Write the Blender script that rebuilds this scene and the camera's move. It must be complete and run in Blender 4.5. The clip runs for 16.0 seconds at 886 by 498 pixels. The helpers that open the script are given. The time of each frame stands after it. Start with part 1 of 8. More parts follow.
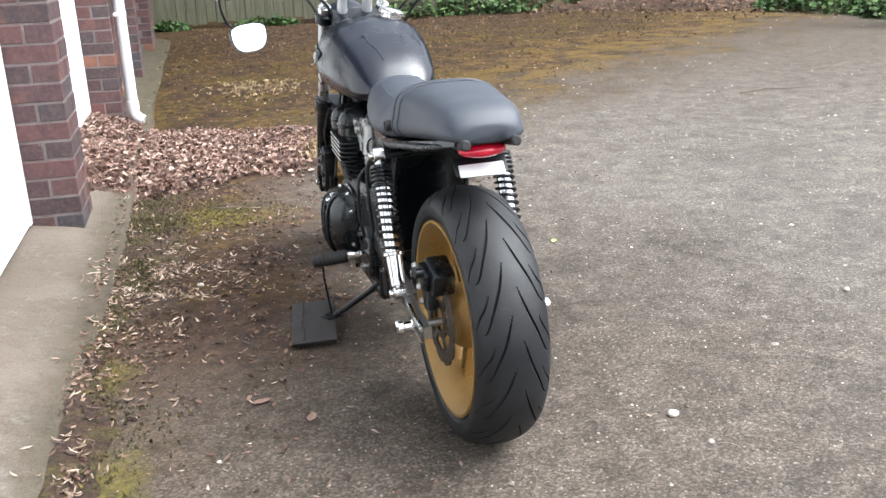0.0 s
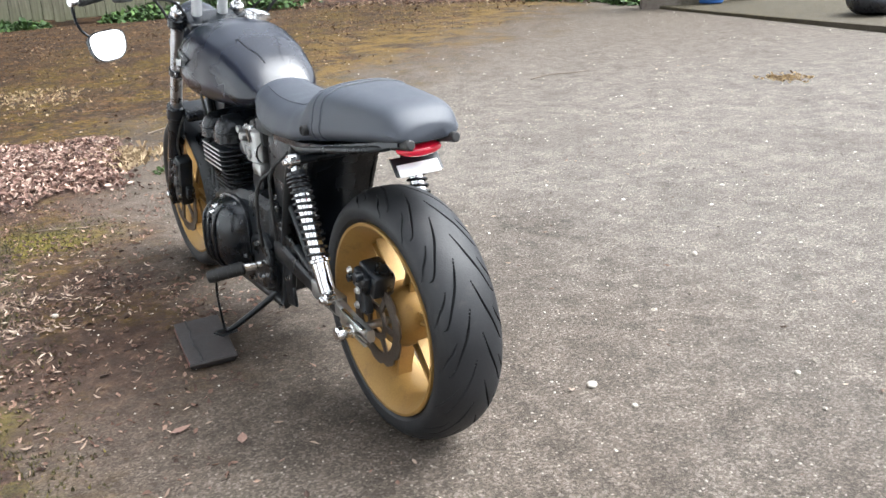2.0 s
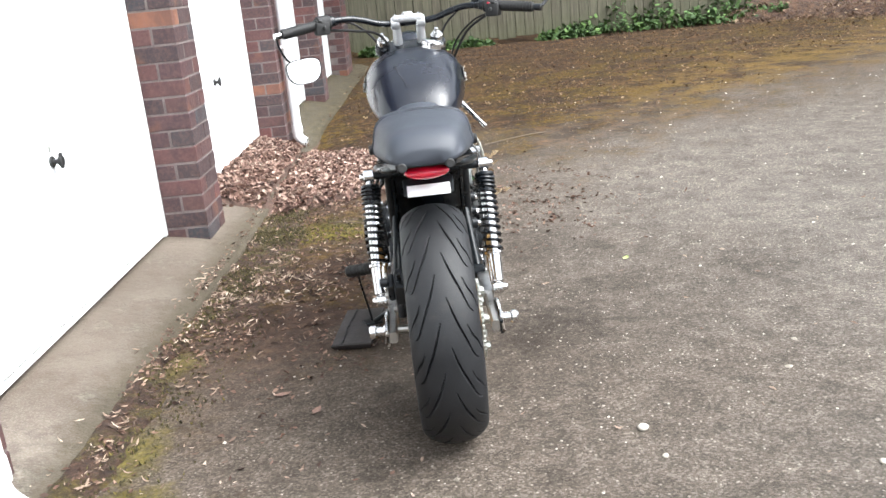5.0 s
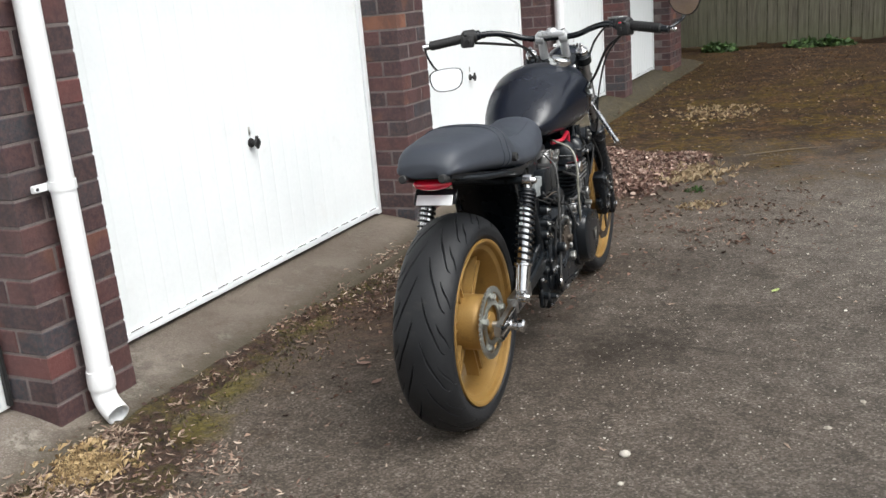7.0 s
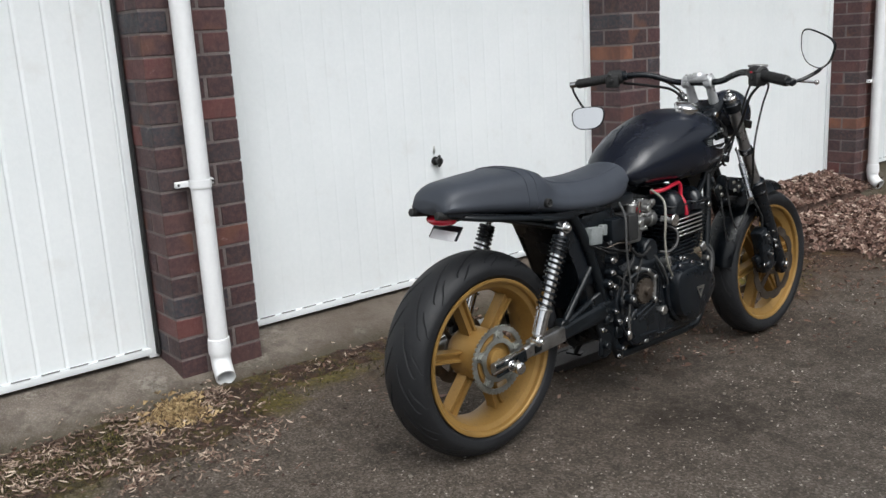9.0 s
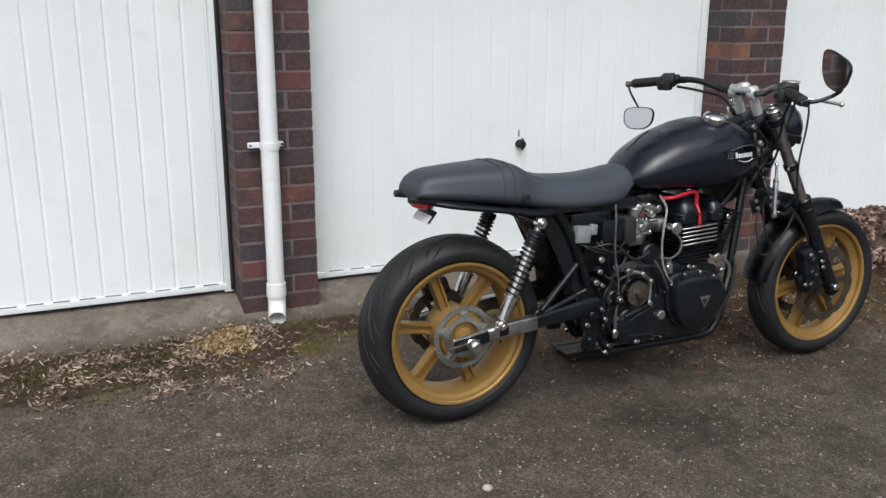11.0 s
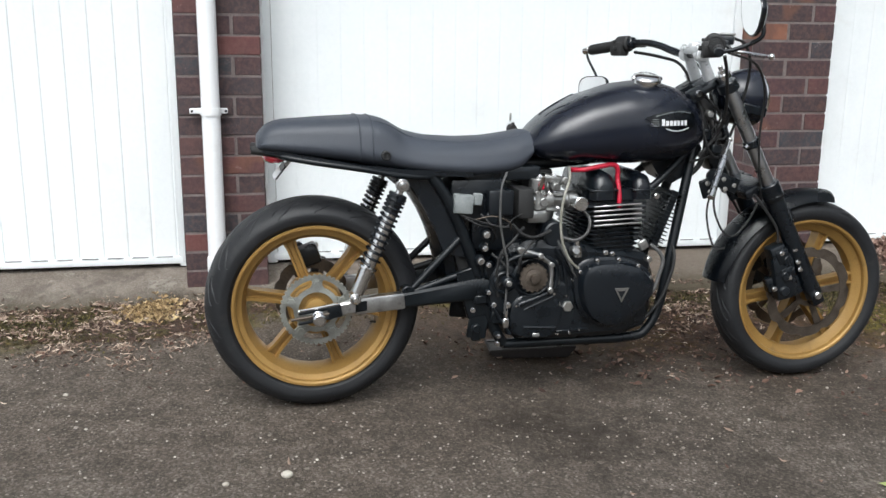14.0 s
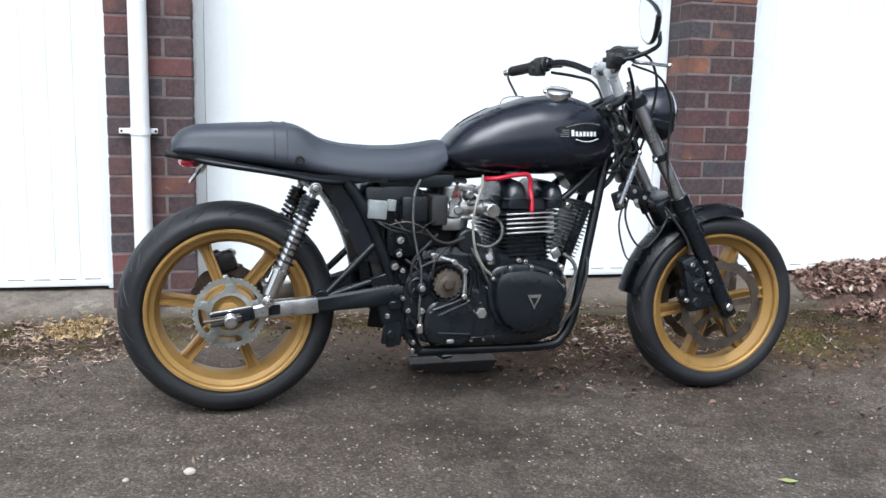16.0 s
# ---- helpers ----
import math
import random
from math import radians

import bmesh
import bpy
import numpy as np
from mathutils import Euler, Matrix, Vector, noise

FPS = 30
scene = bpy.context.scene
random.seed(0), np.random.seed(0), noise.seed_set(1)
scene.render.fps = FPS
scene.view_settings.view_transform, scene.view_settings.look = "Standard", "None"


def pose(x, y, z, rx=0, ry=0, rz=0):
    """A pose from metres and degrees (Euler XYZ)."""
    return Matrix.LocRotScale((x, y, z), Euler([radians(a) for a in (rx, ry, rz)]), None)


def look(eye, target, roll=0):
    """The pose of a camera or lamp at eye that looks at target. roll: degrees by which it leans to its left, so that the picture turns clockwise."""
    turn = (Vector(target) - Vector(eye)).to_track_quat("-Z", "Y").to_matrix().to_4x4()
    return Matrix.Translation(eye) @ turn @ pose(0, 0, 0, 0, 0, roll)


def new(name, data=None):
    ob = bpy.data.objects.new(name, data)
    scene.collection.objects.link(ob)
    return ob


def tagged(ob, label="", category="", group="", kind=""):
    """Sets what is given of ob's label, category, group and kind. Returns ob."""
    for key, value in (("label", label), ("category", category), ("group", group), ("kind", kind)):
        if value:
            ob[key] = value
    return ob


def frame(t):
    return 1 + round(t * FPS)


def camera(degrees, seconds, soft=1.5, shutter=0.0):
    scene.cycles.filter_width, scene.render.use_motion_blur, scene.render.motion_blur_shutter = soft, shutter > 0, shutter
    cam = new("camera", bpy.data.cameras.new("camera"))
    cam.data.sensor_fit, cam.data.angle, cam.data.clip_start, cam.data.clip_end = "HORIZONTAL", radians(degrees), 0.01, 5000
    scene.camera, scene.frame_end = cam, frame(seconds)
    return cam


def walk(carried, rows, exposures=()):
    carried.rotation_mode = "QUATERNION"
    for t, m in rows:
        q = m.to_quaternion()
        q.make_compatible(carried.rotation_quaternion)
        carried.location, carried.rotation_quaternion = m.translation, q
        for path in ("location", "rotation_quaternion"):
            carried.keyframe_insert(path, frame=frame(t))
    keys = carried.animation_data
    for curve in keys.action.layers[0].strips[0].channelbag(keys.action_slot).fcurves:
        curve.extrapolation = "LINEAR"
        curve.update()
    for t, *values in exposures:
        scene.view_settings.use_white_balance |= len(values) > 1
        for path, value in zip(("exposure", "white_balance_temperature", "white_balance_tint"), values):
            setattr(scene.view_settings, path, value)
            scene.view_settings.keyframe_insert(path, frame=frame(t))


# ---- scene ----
cam = camera(51.9, 16.0)
PATH = [
    (0, (0.576, 0.096, 1.161), (1.035, 1.935, 0.522), -2.0),
    (0.5, (0.479, 0.214, 1.153), (1.059, 2.017, 0.51), -2.5),
    (1, (0.387, 0.253, 1.183), (1.109, 2.003, 0.538), -2.1),
    (1.5, (0.268, 0.249, 1.185), (1.11, 1.939, 0.523), -2.8),
    (2, (0.218, 0.236, 1.187), (1.143, 1.879, 0.518), -2.4),
    (2.5, (0.268, 0.232, 1.185), (1.146, 1.896, 0.507), -2.7),
    (3, (0.476, 0.212, 1.176), (1.096, 1.993, 0.512), -3.0),
    (3.5, (0.632, 0.126, 1.178), (1.06, 1.973, 0.541), -5.9),
    (4, (0.791, -0.065, 1.173), (1.0, 1.834, 0.583), -5.9),
    (4.2, (0.852, -0.104, 1.179), (1.006, 1.803, 0.595), -6.3),
    (6.3, (1.858, -0.2, 1.171), (1.339, 1.644, 0.598), -3.5),
    (6.5, (1.946, -0.199, 1.183), (1.318, 1.613, 0.614), -4.1),
    (7, (2.156, -0.197, 1.211), (1.337, 1.548, 0.677), -4.9),
    (7.5, (2.397, -0.061, 1.232), (1.374, 1.568, 0.681), -4.5),
    (8, (2.595, 0.062, 1.245), (1.386, 1.566, 0.719), -4.3),
    (8.2, (2.708, 0.136, 1.215), (1.403, 1.567, 0.718), -4.3),
    (10.3, (3.522, 0.697, 1.298), (1.877, 1.72, 0.8), -1.4),
    (10.5, (3.563, 0.766, 1.3), (1.892, 1.744, 0.799), -1.1),
    (11, (3.71, 0.925, 1.333), (1.933, 1.683, 0.812), 0.1),
    (11.5, (3.825, 1.055, 1.31), (1.994, 1.672, 0.793), -0.2),
    (12, (3.867, 1.252, 1.334), (2.012, 1.765, 0.788), -0.4),
    (12.5, (3.884, 1.508, 1.344), (2.016, 1.958, 0.79), 1.3),
    (13, (3.808, 1.673, 1.303), (1.963, 2.204, 0.742), 2.5),
    (13.5, (3.787, 1.836, 1.219), (1.921, 2.284, 0.654), 1.6),
    (14, (3.738, 1.934, 1.069), (1.826, 2.303, 0.615), 0.6),
    (14.5, (3.781, 1.971, 1.001), (1.843, 2.32, 0.653), 0.6),
    (15, (3.808, 2.021, 0.993), (1.872, 2.394, 0.656), 0.7),
    (15.5, (3.817, 2.05, 0.953), (1.889, 2.455, 0.613), 1.2),
    (16, (3.835, 2.064, 0.922), (1.913, 2.514, 0.6), 1.3),
]
EXPOSURES = [(0.0, 1.96, 6090, 8), (1.0, 2.12, 6080, 8), (2.0, 2.12, 6080, 8), (4.0, 2.12, 6110, 8), (6.5, 1.2, 6380, 8), (7.0, 0.82, 6380, 8), (8.0, 0.42, 6320, 8), (10.5, 0.32, 6240, 8), (11.5, 0.31, 6240, 8), (12.5, 0.38, 6230, 8), (13.0, 0.52, 6220, 7), (13.5, 0.74, 6180, 7), (14.0, 0.74, 6180, 7), (14.5, 0.60, 6120, 7), (15.0, 0.60, 6080, 7), (15.5, 0.86, 5880, 8), (16.0, 0.96, 5800, 8)]
walk(cam, [(t, look(eye, target, roll)) for t, eye, target, roll in PATH], EXPOSURES)

# ---- sky and light: a bright overcast day ----
world = bpy.data.worlds.new("overcast_sky")
scene.world = world
world.use_nodes = True
wnt = world.node_tree
sky = wnt.nodes.new("ShaderNodeTexSky")
sky.sky_type, sky.sun_disc = "NISHITA", False
sky.sun_elevation, sky.sun_rotation = radians(55), radians(110)
sky.air_density, sky.dust_density, sky.ozone_density = 1.0, 6.0, 1.0
grey = wnt.nodes.new("ShaderNodeHueSaturation")
grey.inputs["Saturation"].default_value = 0.22
wnt.links.new(sky.outputs[0], grey.inputs["Color"])
wnt.links.new(grey.outputs[0], wnt.nodes["Background"].inputs["Color"])
wnt.nodes["Background"].inputs["Strength"].default_value = 0.13

sun = new("sun", bpy.data.lights.new("sun", "SUN"))
sun.data.energy, sun.data.angle, sun.data.color = 1.0, radians(50), (1.0, 0.98, 0.95)
sun.matrix_world = look((6.0, -1.5, 9.0), (0, 1.5, 0))


# ---- materials ----
class Mat:
    """A node material with a few short cuts."""

    def __init__(self, name):
        self.mat = bpy.data.materials.new(name)
        self.mat.use_nodes = True
        self.nt = self.mat.node_tree
        self.bsdf = self.nt.nodes["Principled BSDF"]
        self.tc = self.nt.nodes.new("ShaderNodeTexCoord")
        self.co = self.tc.outputs["Object"]

    def n(self, kind, ins=None, **props):
        nd = self.nt.nodes.new("ShaderNode" + kind)
        for k, v in props.items():
            setattr(nd, k, v)
        for k, v in (ins or {}).items():
            self.put(nd.inputs[k], v)
        return nd

    def put(self, sock, v):
        if isinstance(v, bpy.types.NodeSocket):
            self.nt.links.new(v, sock)
        else:
            sock.default_value = v

    def set(self, **kw):
        for k, v in kw.items():
            key = {"base": "Base Color", "rough": "Roughness", "metal": "Metallic", "normal": "Normal", "spec": "Specular IOR Level",
                   "coat": "Coat Weight", "coat_rough": "Coat Roughness", "trans": "Transmission Weight", "emit": "Emission Color",
                   "emit_s": "Emission Strength", "sub": "Subsurface Weight", "sheen": "Sheen Weight"}[k]
            if k in ("base", "emit") and isinstance(v, tuple) and len(v) == 3:
                v = (*v, 1)
            self.put(self.bsdf.inputs[key], v)
        return self

    def noise(self, scale, detail=4.0, rough=0.55, vec=None, distort=0.0):
        return self.n("TexNoise", {"Vector": vec or self.co, "Scale": scale, "Detail": detail, "Roughness": rough, "Distortion": distort}).outputs["Fac"]

    def voro(self, scale, vec=None, out="Distance", feature="F1", rand=1.0):
        return self.n("TexVoronoi", {"Vector": vec or self.co, "Scale": scale, "Randomness": rand}, feature=feature).outputs[out]

    def ramp(self, fac, stops, interp="LINEAR"):
        nd = self.n("ValToRGB", {"Fac": fac})
        el = nd.color_ramp.elements
        nd.color_ramp.interpolation = interp
        while len(el) < len(stops):
            el.new(0.5)
        for e, (p, c) in zip(el, stops):
            e.position = p
            e.color = (*c, 1) if isinstance(c, tuple) else (c, c, c, 1)
        return nd.outputs["Color"]

    def mix(self, fac, a, b, blend="MIX"):
        nd = self.n("MixRGB", {"Fac": fac}, blend_type=blend)
        for k, v in (("Color1", a), ("Color2", b)):
            self.put(nd.inputs[k], (*v, 1) if isinstance(v, tuple) and len(v) == 3 else v)
        return nd.outputs[0]

    def math(self, op, a, b=0.0, c=0.0, clamp=False):
        nd = self.n("Math", operation=op, use_clamp=clamp)
        for s, v in zip(nd.inputs, (a, b, c)):
            self.put(s, v)
        return nd.outputs[0]

    def step(self, v, lo, hi, a=0.0, b=1.0):
        return self.n("MapRange", {"Value": v, "From Min": lo, "From Max": hi, "To Min": a, "To Max": b}, interpolation_type="SMOOTHSTEP").outputs[0]

    def bump(self, height, dist=0.002, strength=1.0, prev=None):
        nd = self.n("Bump", {"Height": height, "Distance": dist, "Strength": strength})
        if prev:
            self.put(nd.inputs["Normal"], prev)
        return nd.outputs[0]

    def xyz(self):
        return self.n("SeparateXYZ", {"Vector": self.co}).outputs


def surface(name, c1, c2, scale=8.0, fine=90.0, rough=(0.4, 0.55), metal=0.0, bump=0.0006, dirt=None, dirt_amt=0.0, **kw):
    """A plain surface: two colours in broad patches, fine grain, uneven gloss, optional dirt in blots."""
    m = Mat(name)
    big, small = m.noise(scale, 4), m.noise(fine, 3)
    fac = m.math("ADD", m.math("MULTIPLY", big, 0.65), m.math("MULTIPLY", small, 0.35))
    col = m.ramp(fac, [(0.36, c1), (0.64, c2)])
    if dirt:
        col = m.mix(m.step(m.noise(scale * 2.7, 6, 0.65), 0.62 - 0.2 * dirt_amt, 0.75, 0, dirt_amt), col, dirt)
    m.set(base=col, rough=m.step(big, 0.3, 0.7, *rough), metal=metal, normal=m.bump(small, bump), **kw)
    return m.mat


M_BLACK = surface("satin_black_paint", (0.0034, 0.0050, 0.0074), (0.0056, 0.0080, 0.0112), 9, 140, (0.22, 0.32), bump=0.0002)
M_TANK = surface("matt_black_tank_paint", (0.0050, 0.0068, 0.0128), (0.0074, 0.0098, 0.0176), 5, 200, (0.23, 0.29), bump=0.0001)
M_FRAME = surface("worn_black_frame_paint", (0.0034, 0.0050, 0.0068), (0.0062, 0.0084, 0.0106), 14, 160, (0.26, 0.40), bump=0.0004, dirt=(0.016, 0.016, 0.016), dirt_amt=0.15, spec=0.32)
M_ENGINE = surface("oily_black_engine_enamel", (0.0032, 0.0048, 0.0068), (0.0066, 0.0092, 0.0124), 18, 190, (0.22, 0.42), bump=0.0006, dirt=(0.02, 0.018, 0.017), dirt_amt=0.3, spec=0.45)
M_VINYL = surface("black_vinyl", (0.030, 0.035, 0.046), (0.041, 0.048, 0.062), 5, 420, (0.48, 0.58), bump=0.0006)
M_RUBBER = surface("tyre_rubber", (0.0080, 0.0086, 0.0102), (0.0155, 0.0163, 0.0182), 7, 260, (0.48, 0.62), bump=0.0005, dirt=(0.05, 0.046, 0.042), dirt_amt=0.3, spec=0.35)
M_GRIP = surface("black_rubber", (0.008, 0.008, 0.0085), (0.016, 0.016, 0.016), 20, 240, (0.55, 0.75), bump=0.0008)
M_GOLD = surface("gold_wheel_paint", (0.24, 0.138, 0.038), (0.325, 0.194, 0.056), 7, 220, (0.40, 0.54), 0.30, 0.0003, dirt=(0.10, 0.065, 0.03), dirt_amt=0.45)
M_CHROME = surface("chrome", (0.62, 0.62, 0.62), (0.72, 0.72, 0.72), 16, 120, (0.08, 0.22), 1.0, 0.0002)
M_ALLOY = surface("cast_alloy", (0.36, 0.36, 0.36), (0.50, 0.50, 0.49), 22, 220, (0.30, 0.50), 1.0, 0.0006, dirt=(0.10, 0.095, 0.09), dirt_amt=0.5)
M_STEEL = surface("dull_steel", (0.44, 0.435, 0.42), (0.62, 0.61, 0.58), 20, 200, (0.30, 0.46), 1.0, 0.0005, dirt=(0.15, 0.125, 0.10), dirt_amt=0.4)
M_SPROCKET = surface("grey_sprocket_steel", (0.30, 0.31, 0.29), (0.43, 0.44, 0.41), 24, 200, (0.34, 0.5), 0.9, 0.0005, dirt=(0.09, 0.08, 0.06), dirt_amt=0.45)
M_FORK = surface("dark_fork_tube", (0.40, 0.41, 0.43), (0.52, 0.53, 0.55), 20, 200, (0.24, 0.36), 1.0, 0.0003)
M_RUST = surface("browned_steel", (0.070, 0.056, 0.046), (0.15, 0.125, 0.102), 26, 240, (0.38, 0.6), 0.8, 0.0006)
M_PVC = surface("white_plastic_pipe", (0.74, 0.75, 0.76), (0.80, 0.81, 0.82), 5, 90, (0.30, 0.42), bump=0.0002, dirt=(0.50, 0.48, 0.43), dirt_amt=0.22)
M_DOOR = surface("white_painted_steel_door", (0.755, 0.79, 0.80), (0.81, 0.84, 0.848), 2.2, 60, (0.34, 0.46), bump=0.0004, dirt=(0.66, 0.66, 0.64), dirt_amt=0.3)
M_MATT_BLACK = surface("matt_black_surface", (0.010, 0.010, 0.011), (0.02, 0.02, 0.02), 20, 150, (0.6, 0.8), bump=0.0006)
M_CAST = surface("bright_cast_alloy", (0.29, 0.29, 0.285), (0.42, 0.42, 0.41), 22, 200, (0.34, 0.50), 1.0, 0.0004, dirt=(0.22, 0.21, 0.20), dirt_amt=0.3)
M_RISER = surface("silver_painted_casting", (0.50, 0.51, 0.52), (0.62, 0.63, 0.64), 20, 180, (0.26, 0.40), 0.45, 0.0004)
M_FIN = surface("polished_fin_edge", (0.78, 0.78, 0.78), (0.88, 0.88, 0.88), 30, 200, (0.28, 0.42), 1.0, 0.0002)
M_WIRE = surface("grey_cable_sleeve", (0.05, 0.05, 0.05), (0.09, 0.09, 0.088), 30, 200, (0.4, 0.6), bump=0.0003)
M_SLOT = surface("shaded_slot_paint", (0.10, 0.10, 0.10), (0.17, 0.17, 0.17), 9, 90, (0.6, 0.8), bump=0.0003)
M_MORTAR = surface("grey_mortar", (0.105, 0.086, 0.082), (0.185, 0.156, 0.148), 12, 160, (0.85, 0.95), bump=0.002)
M_MIRROR = Mat("mirror_glass").set(base=(0.9, 0.9, 0.9), metal=1.0, rough=0.03).mat
M_GLASS = Mat("lamp_glass").set(base=(0.95, 0.96, 0.97), rough=0.03, trans=1.0).mat
M_REDLENS = Mat("red_lamp_lens").set(base=(0.56, 0.008, 0.035), rough=0.12, coat=0.7, sub=0.25).mat
M_REDHOSE = surface("red_silicone_hose", (0.34, 0.005, 0.022), (0.44, 0.010, 0.034), 30, 200, (0.3, 0.4), bump=0.0002)
M_HOSE = surface("clear_grey_fuel_hose", (0.19, 0.185, 0.155), (0.29, 0.28, 0.24), 30, 150, (0.2, 0.35), bump=0.0002)
M_WHITE = surface("white_card", (0.66, 0.67, 0.69), (0.74, 0.75, 0.77), 30, 160, (0.35, 0.5), bump=0.0002)
M_GREYP = surface("pale_grey_plastic", (0.15, 0.165, 0.168), (0.25, 0.268, 0.268), 30, 160, (0.4, 0.6), bump=0.0004)
M_CLAY = surface("broken_clay_edge", (0.075, 0.030, 0.024), (0.15, 0.065, 0.05), 30, 160, (0.8, 0.9), bump=0.002)
M_SLAB = surface("dark_slate_tile", (0.016, 0.014, 0.014), (0.040, 0.034, 0.033), 16, 170, (0.6, 0.85), bump=0.0015, dirt=(0.12, 0.055, 0.045), dirt_amt=0.3)
M_BAG = surface("black_bin_liner", (0.012, 0.013, 0.016), (0.022, 0.024, 0.03), 9, 60, (0.22, 0.4), bump=0.006)
M_BLUE = surface("blue_plastic", (0.02, 0.08, 0.26), (0.03, 0.11, 0.32), 9, 60, (0.35, 0.5), bump=0.0005)
M_TWIG = surface("dry_twig", (0.085, 0.062, 0.044), (0.17, 0.135, 0.10), 40, 200, (0.8, 0.9), bump=0.001)


# dark patches: x, y, half sizes, strength; some paint the shade under the motorcycle
STAINS_AND_SHADE = [(1.35, 2.65, 0.45, 0.65, 0.45), (2.6, 0.6, 1.5, 1.1, 0.55), (1.75, 3.15, 0.25, 0.12, 0.6), (2.35, 3.2, 0.16, 0.2, 0.5), (0.95, 3.2, 0.35, 0.5, 0.5), (1.35, 3.75, 0.6, 0.4, 0.5), (1.9, 3.3, 0.9, 0.8, 0.2), (1.39, 2.66, 0.16, 0.20, 0.8), (1.56, 2.79, 0.2, 0.16, 0.7), (1.21, 0.92, 0.14, 0.16, 0.7), (3.4, 4.6, 0.5, 0.25, 0.35), (4.6, 3.4, 0.4, 0.3, 0.3)]


def asphalt_material():
    m = Mat("worn_mossy_asphalt")
    x, y, z = m.xyz()
    warp = m.noise(1.1, 5, 0.6)
    warp2 = m.noise(4.5, 5, 0.65)
    chips = m.n("TexVoronoi", {"Vector": m.co, "Scale": 165.0})
    chip_shade = m.n("SeparateColor", {"Color": chips.outputs["Color"]}).outputs[0]
    chips2 = m.n("TexVoronoi", {"Vector": m.co, "Scale": 105.0})
    chip2 = m.n("SeparateColor", {"Color": chips2.outputs["Color"]}).outputs[0]
    grain = m.noise(300, 2)
    clot = m.noise(55, 6, 0.78)
    # small stones of mixed tone, clotted into lighter and darker flecks
    tone = m.math("ADD", m.math("MULTIPLY", chip_shade, 0.62), m.math("MULTIPLY", clot, 0.38))
    col = m.ramp(tone, [(0.18, (0.050, 0.0415, 0.0338)), (0.40, (0.076, 0.0630, 0.0515)), (0.60, (0.104, 0.0874, 0.0720)), (0.86, (0.198, 0.172, 0.146))])
    pale = m.math("MULTIPLY", m.math("GREATER_THAN", chip2, 0.955), m.step(chips2.outputs["Distance"], 0.42, 0.30))
    col = m.mix(m.math("MULTIPLY", pale, 0.7), col, (0.40, 0.365, 0.31))
    mid = m.noise(9, 7, 0.74)
    col = m.mix(1.0, col, m.ramp(mid, [(0.34, 0.58), (0.50, 1.0), (0.66, 1.40)]), "MULTIPLY")
    # paler away from the garages, browner and darker towards them and further along y
    open_ = m.step(m.math("ADD", x, m.math("MULTIPLY", warp, 2.6)), 2.2, 4.6)
    open_ = m.math("MULTIPLY", open_, m.step(m.math("ADD", y, warp), 4.0, 8.5, 1.0, 0.10))
    worn = m.ramp(m.noise(4.2, 8, 0.78), [(0.34, (0.70, 0.70, 0.70)), (0.50, (1.12, 1.14, 1.16)), (0.66, (1.48, 1.52, 1.57))])
    col = m.mix(m.math("MULTIPLY", open_, 0.85), col, m.mix(0.26, m.mix(1.0, col, worn, "MULTIPLY"), (0.18, 0.168, 0.152)))
    near = m.step(m.math("ADD", m.math("ADD", x, m.step(y, 2.0, 3.2, 0.0, 0.9)), m.math("MULTIPLY", warp2, 1.5)), 4.0, 1.8)
    near = m.math("MULTIPLY", near, m.step(m.math("ADD", y, warp2), 2.3, 3.5, 0.42, 1.0))
    earth = m.ramp(m.noise(26, 6, 0.75), [(0.32, (0.028, 0.021, 0.0155)), (0.52, (0.066, 0.049, 0.0355)), (0.70, (0.135, 0.104, 0.077))])
    col = m.mix(m.math("MULTIPLY", near, 0.85), col, m.mix(0.62, m.mix(1.0, col, (0.80, 0.76, 0.72), "MULTIPLY"), earth))
    col = m.mix(m.step(m.math("ADD", y, m.math("MULTIPLY", warp2, 2.0)), 6.0, 11.0, 0.0, 0.55), col, m.mix(0.7, col, (0.060, 0.045, 0.028)))
    # broad dark damp blots
    blot = m.math("MULTIPLY", m.step(m.noise(1.7, 8, 0.76), 0.50, 0.70), 0.6)
    blot = m.math("MAXIMUM", blot, m.math("MULTIPLY", m.step(m.noise(6.5, 8, 0.80), 0.54, 0.70), 0.85))
    col = m.mix(m.math("MULTIPLY", blot, 0.64), col, m.mix(0.75, col, (0.024, 0.018, 0.013)))
    # old oil and damp marks, and the shade under the motorcycle painted in
    for cx, cy, rx, ry, amt in STAINS_AND_SHADE:
        q = m.math("ADD", m.math("POWER", m.math("DIVIDE", m.math("SUBTRACT", x, cx), rx), 2.0), m.math("POWER", m.math("DIVIDE", m.math("SUBTRACT", y, cy), ry), 2.0))
        spot = m.step(m.math("ADD", q, m.math("MULTIPLY", m.noise(13, 8, 0.82), 3.4)), 2.9, 1.2)
        col = m.mix(m.math("MULTIPLY", spot, amt), col, m.mix(0.8, col, (0.020, 0.015, 0.011)))
    # moss and rotted leaf dirt along the apron
    edge = m.math("ADD", x, m.math("MULTIPLY", m.math("SUBTRACT", warp2, 0.5), 1.0))
    edge = m.math("ADD", edge, m.step(y, 3.0, 1.7, -0.20, 0.26))
    side = m.step(edge, 0.95, 0.36)
    wob = m.math("ADD", y, m.math("MULTIPLY", m.math("SUBTRACT", warp2, 0.5), 0.8))
    side = m.math("MULTIPLY", side, m.math("MAXIMUM", m.step(wob, 2.0, 1.5, 0.30, 1.0), m.step(wob, 2.3, 3.1, 0.30, 1.0)))
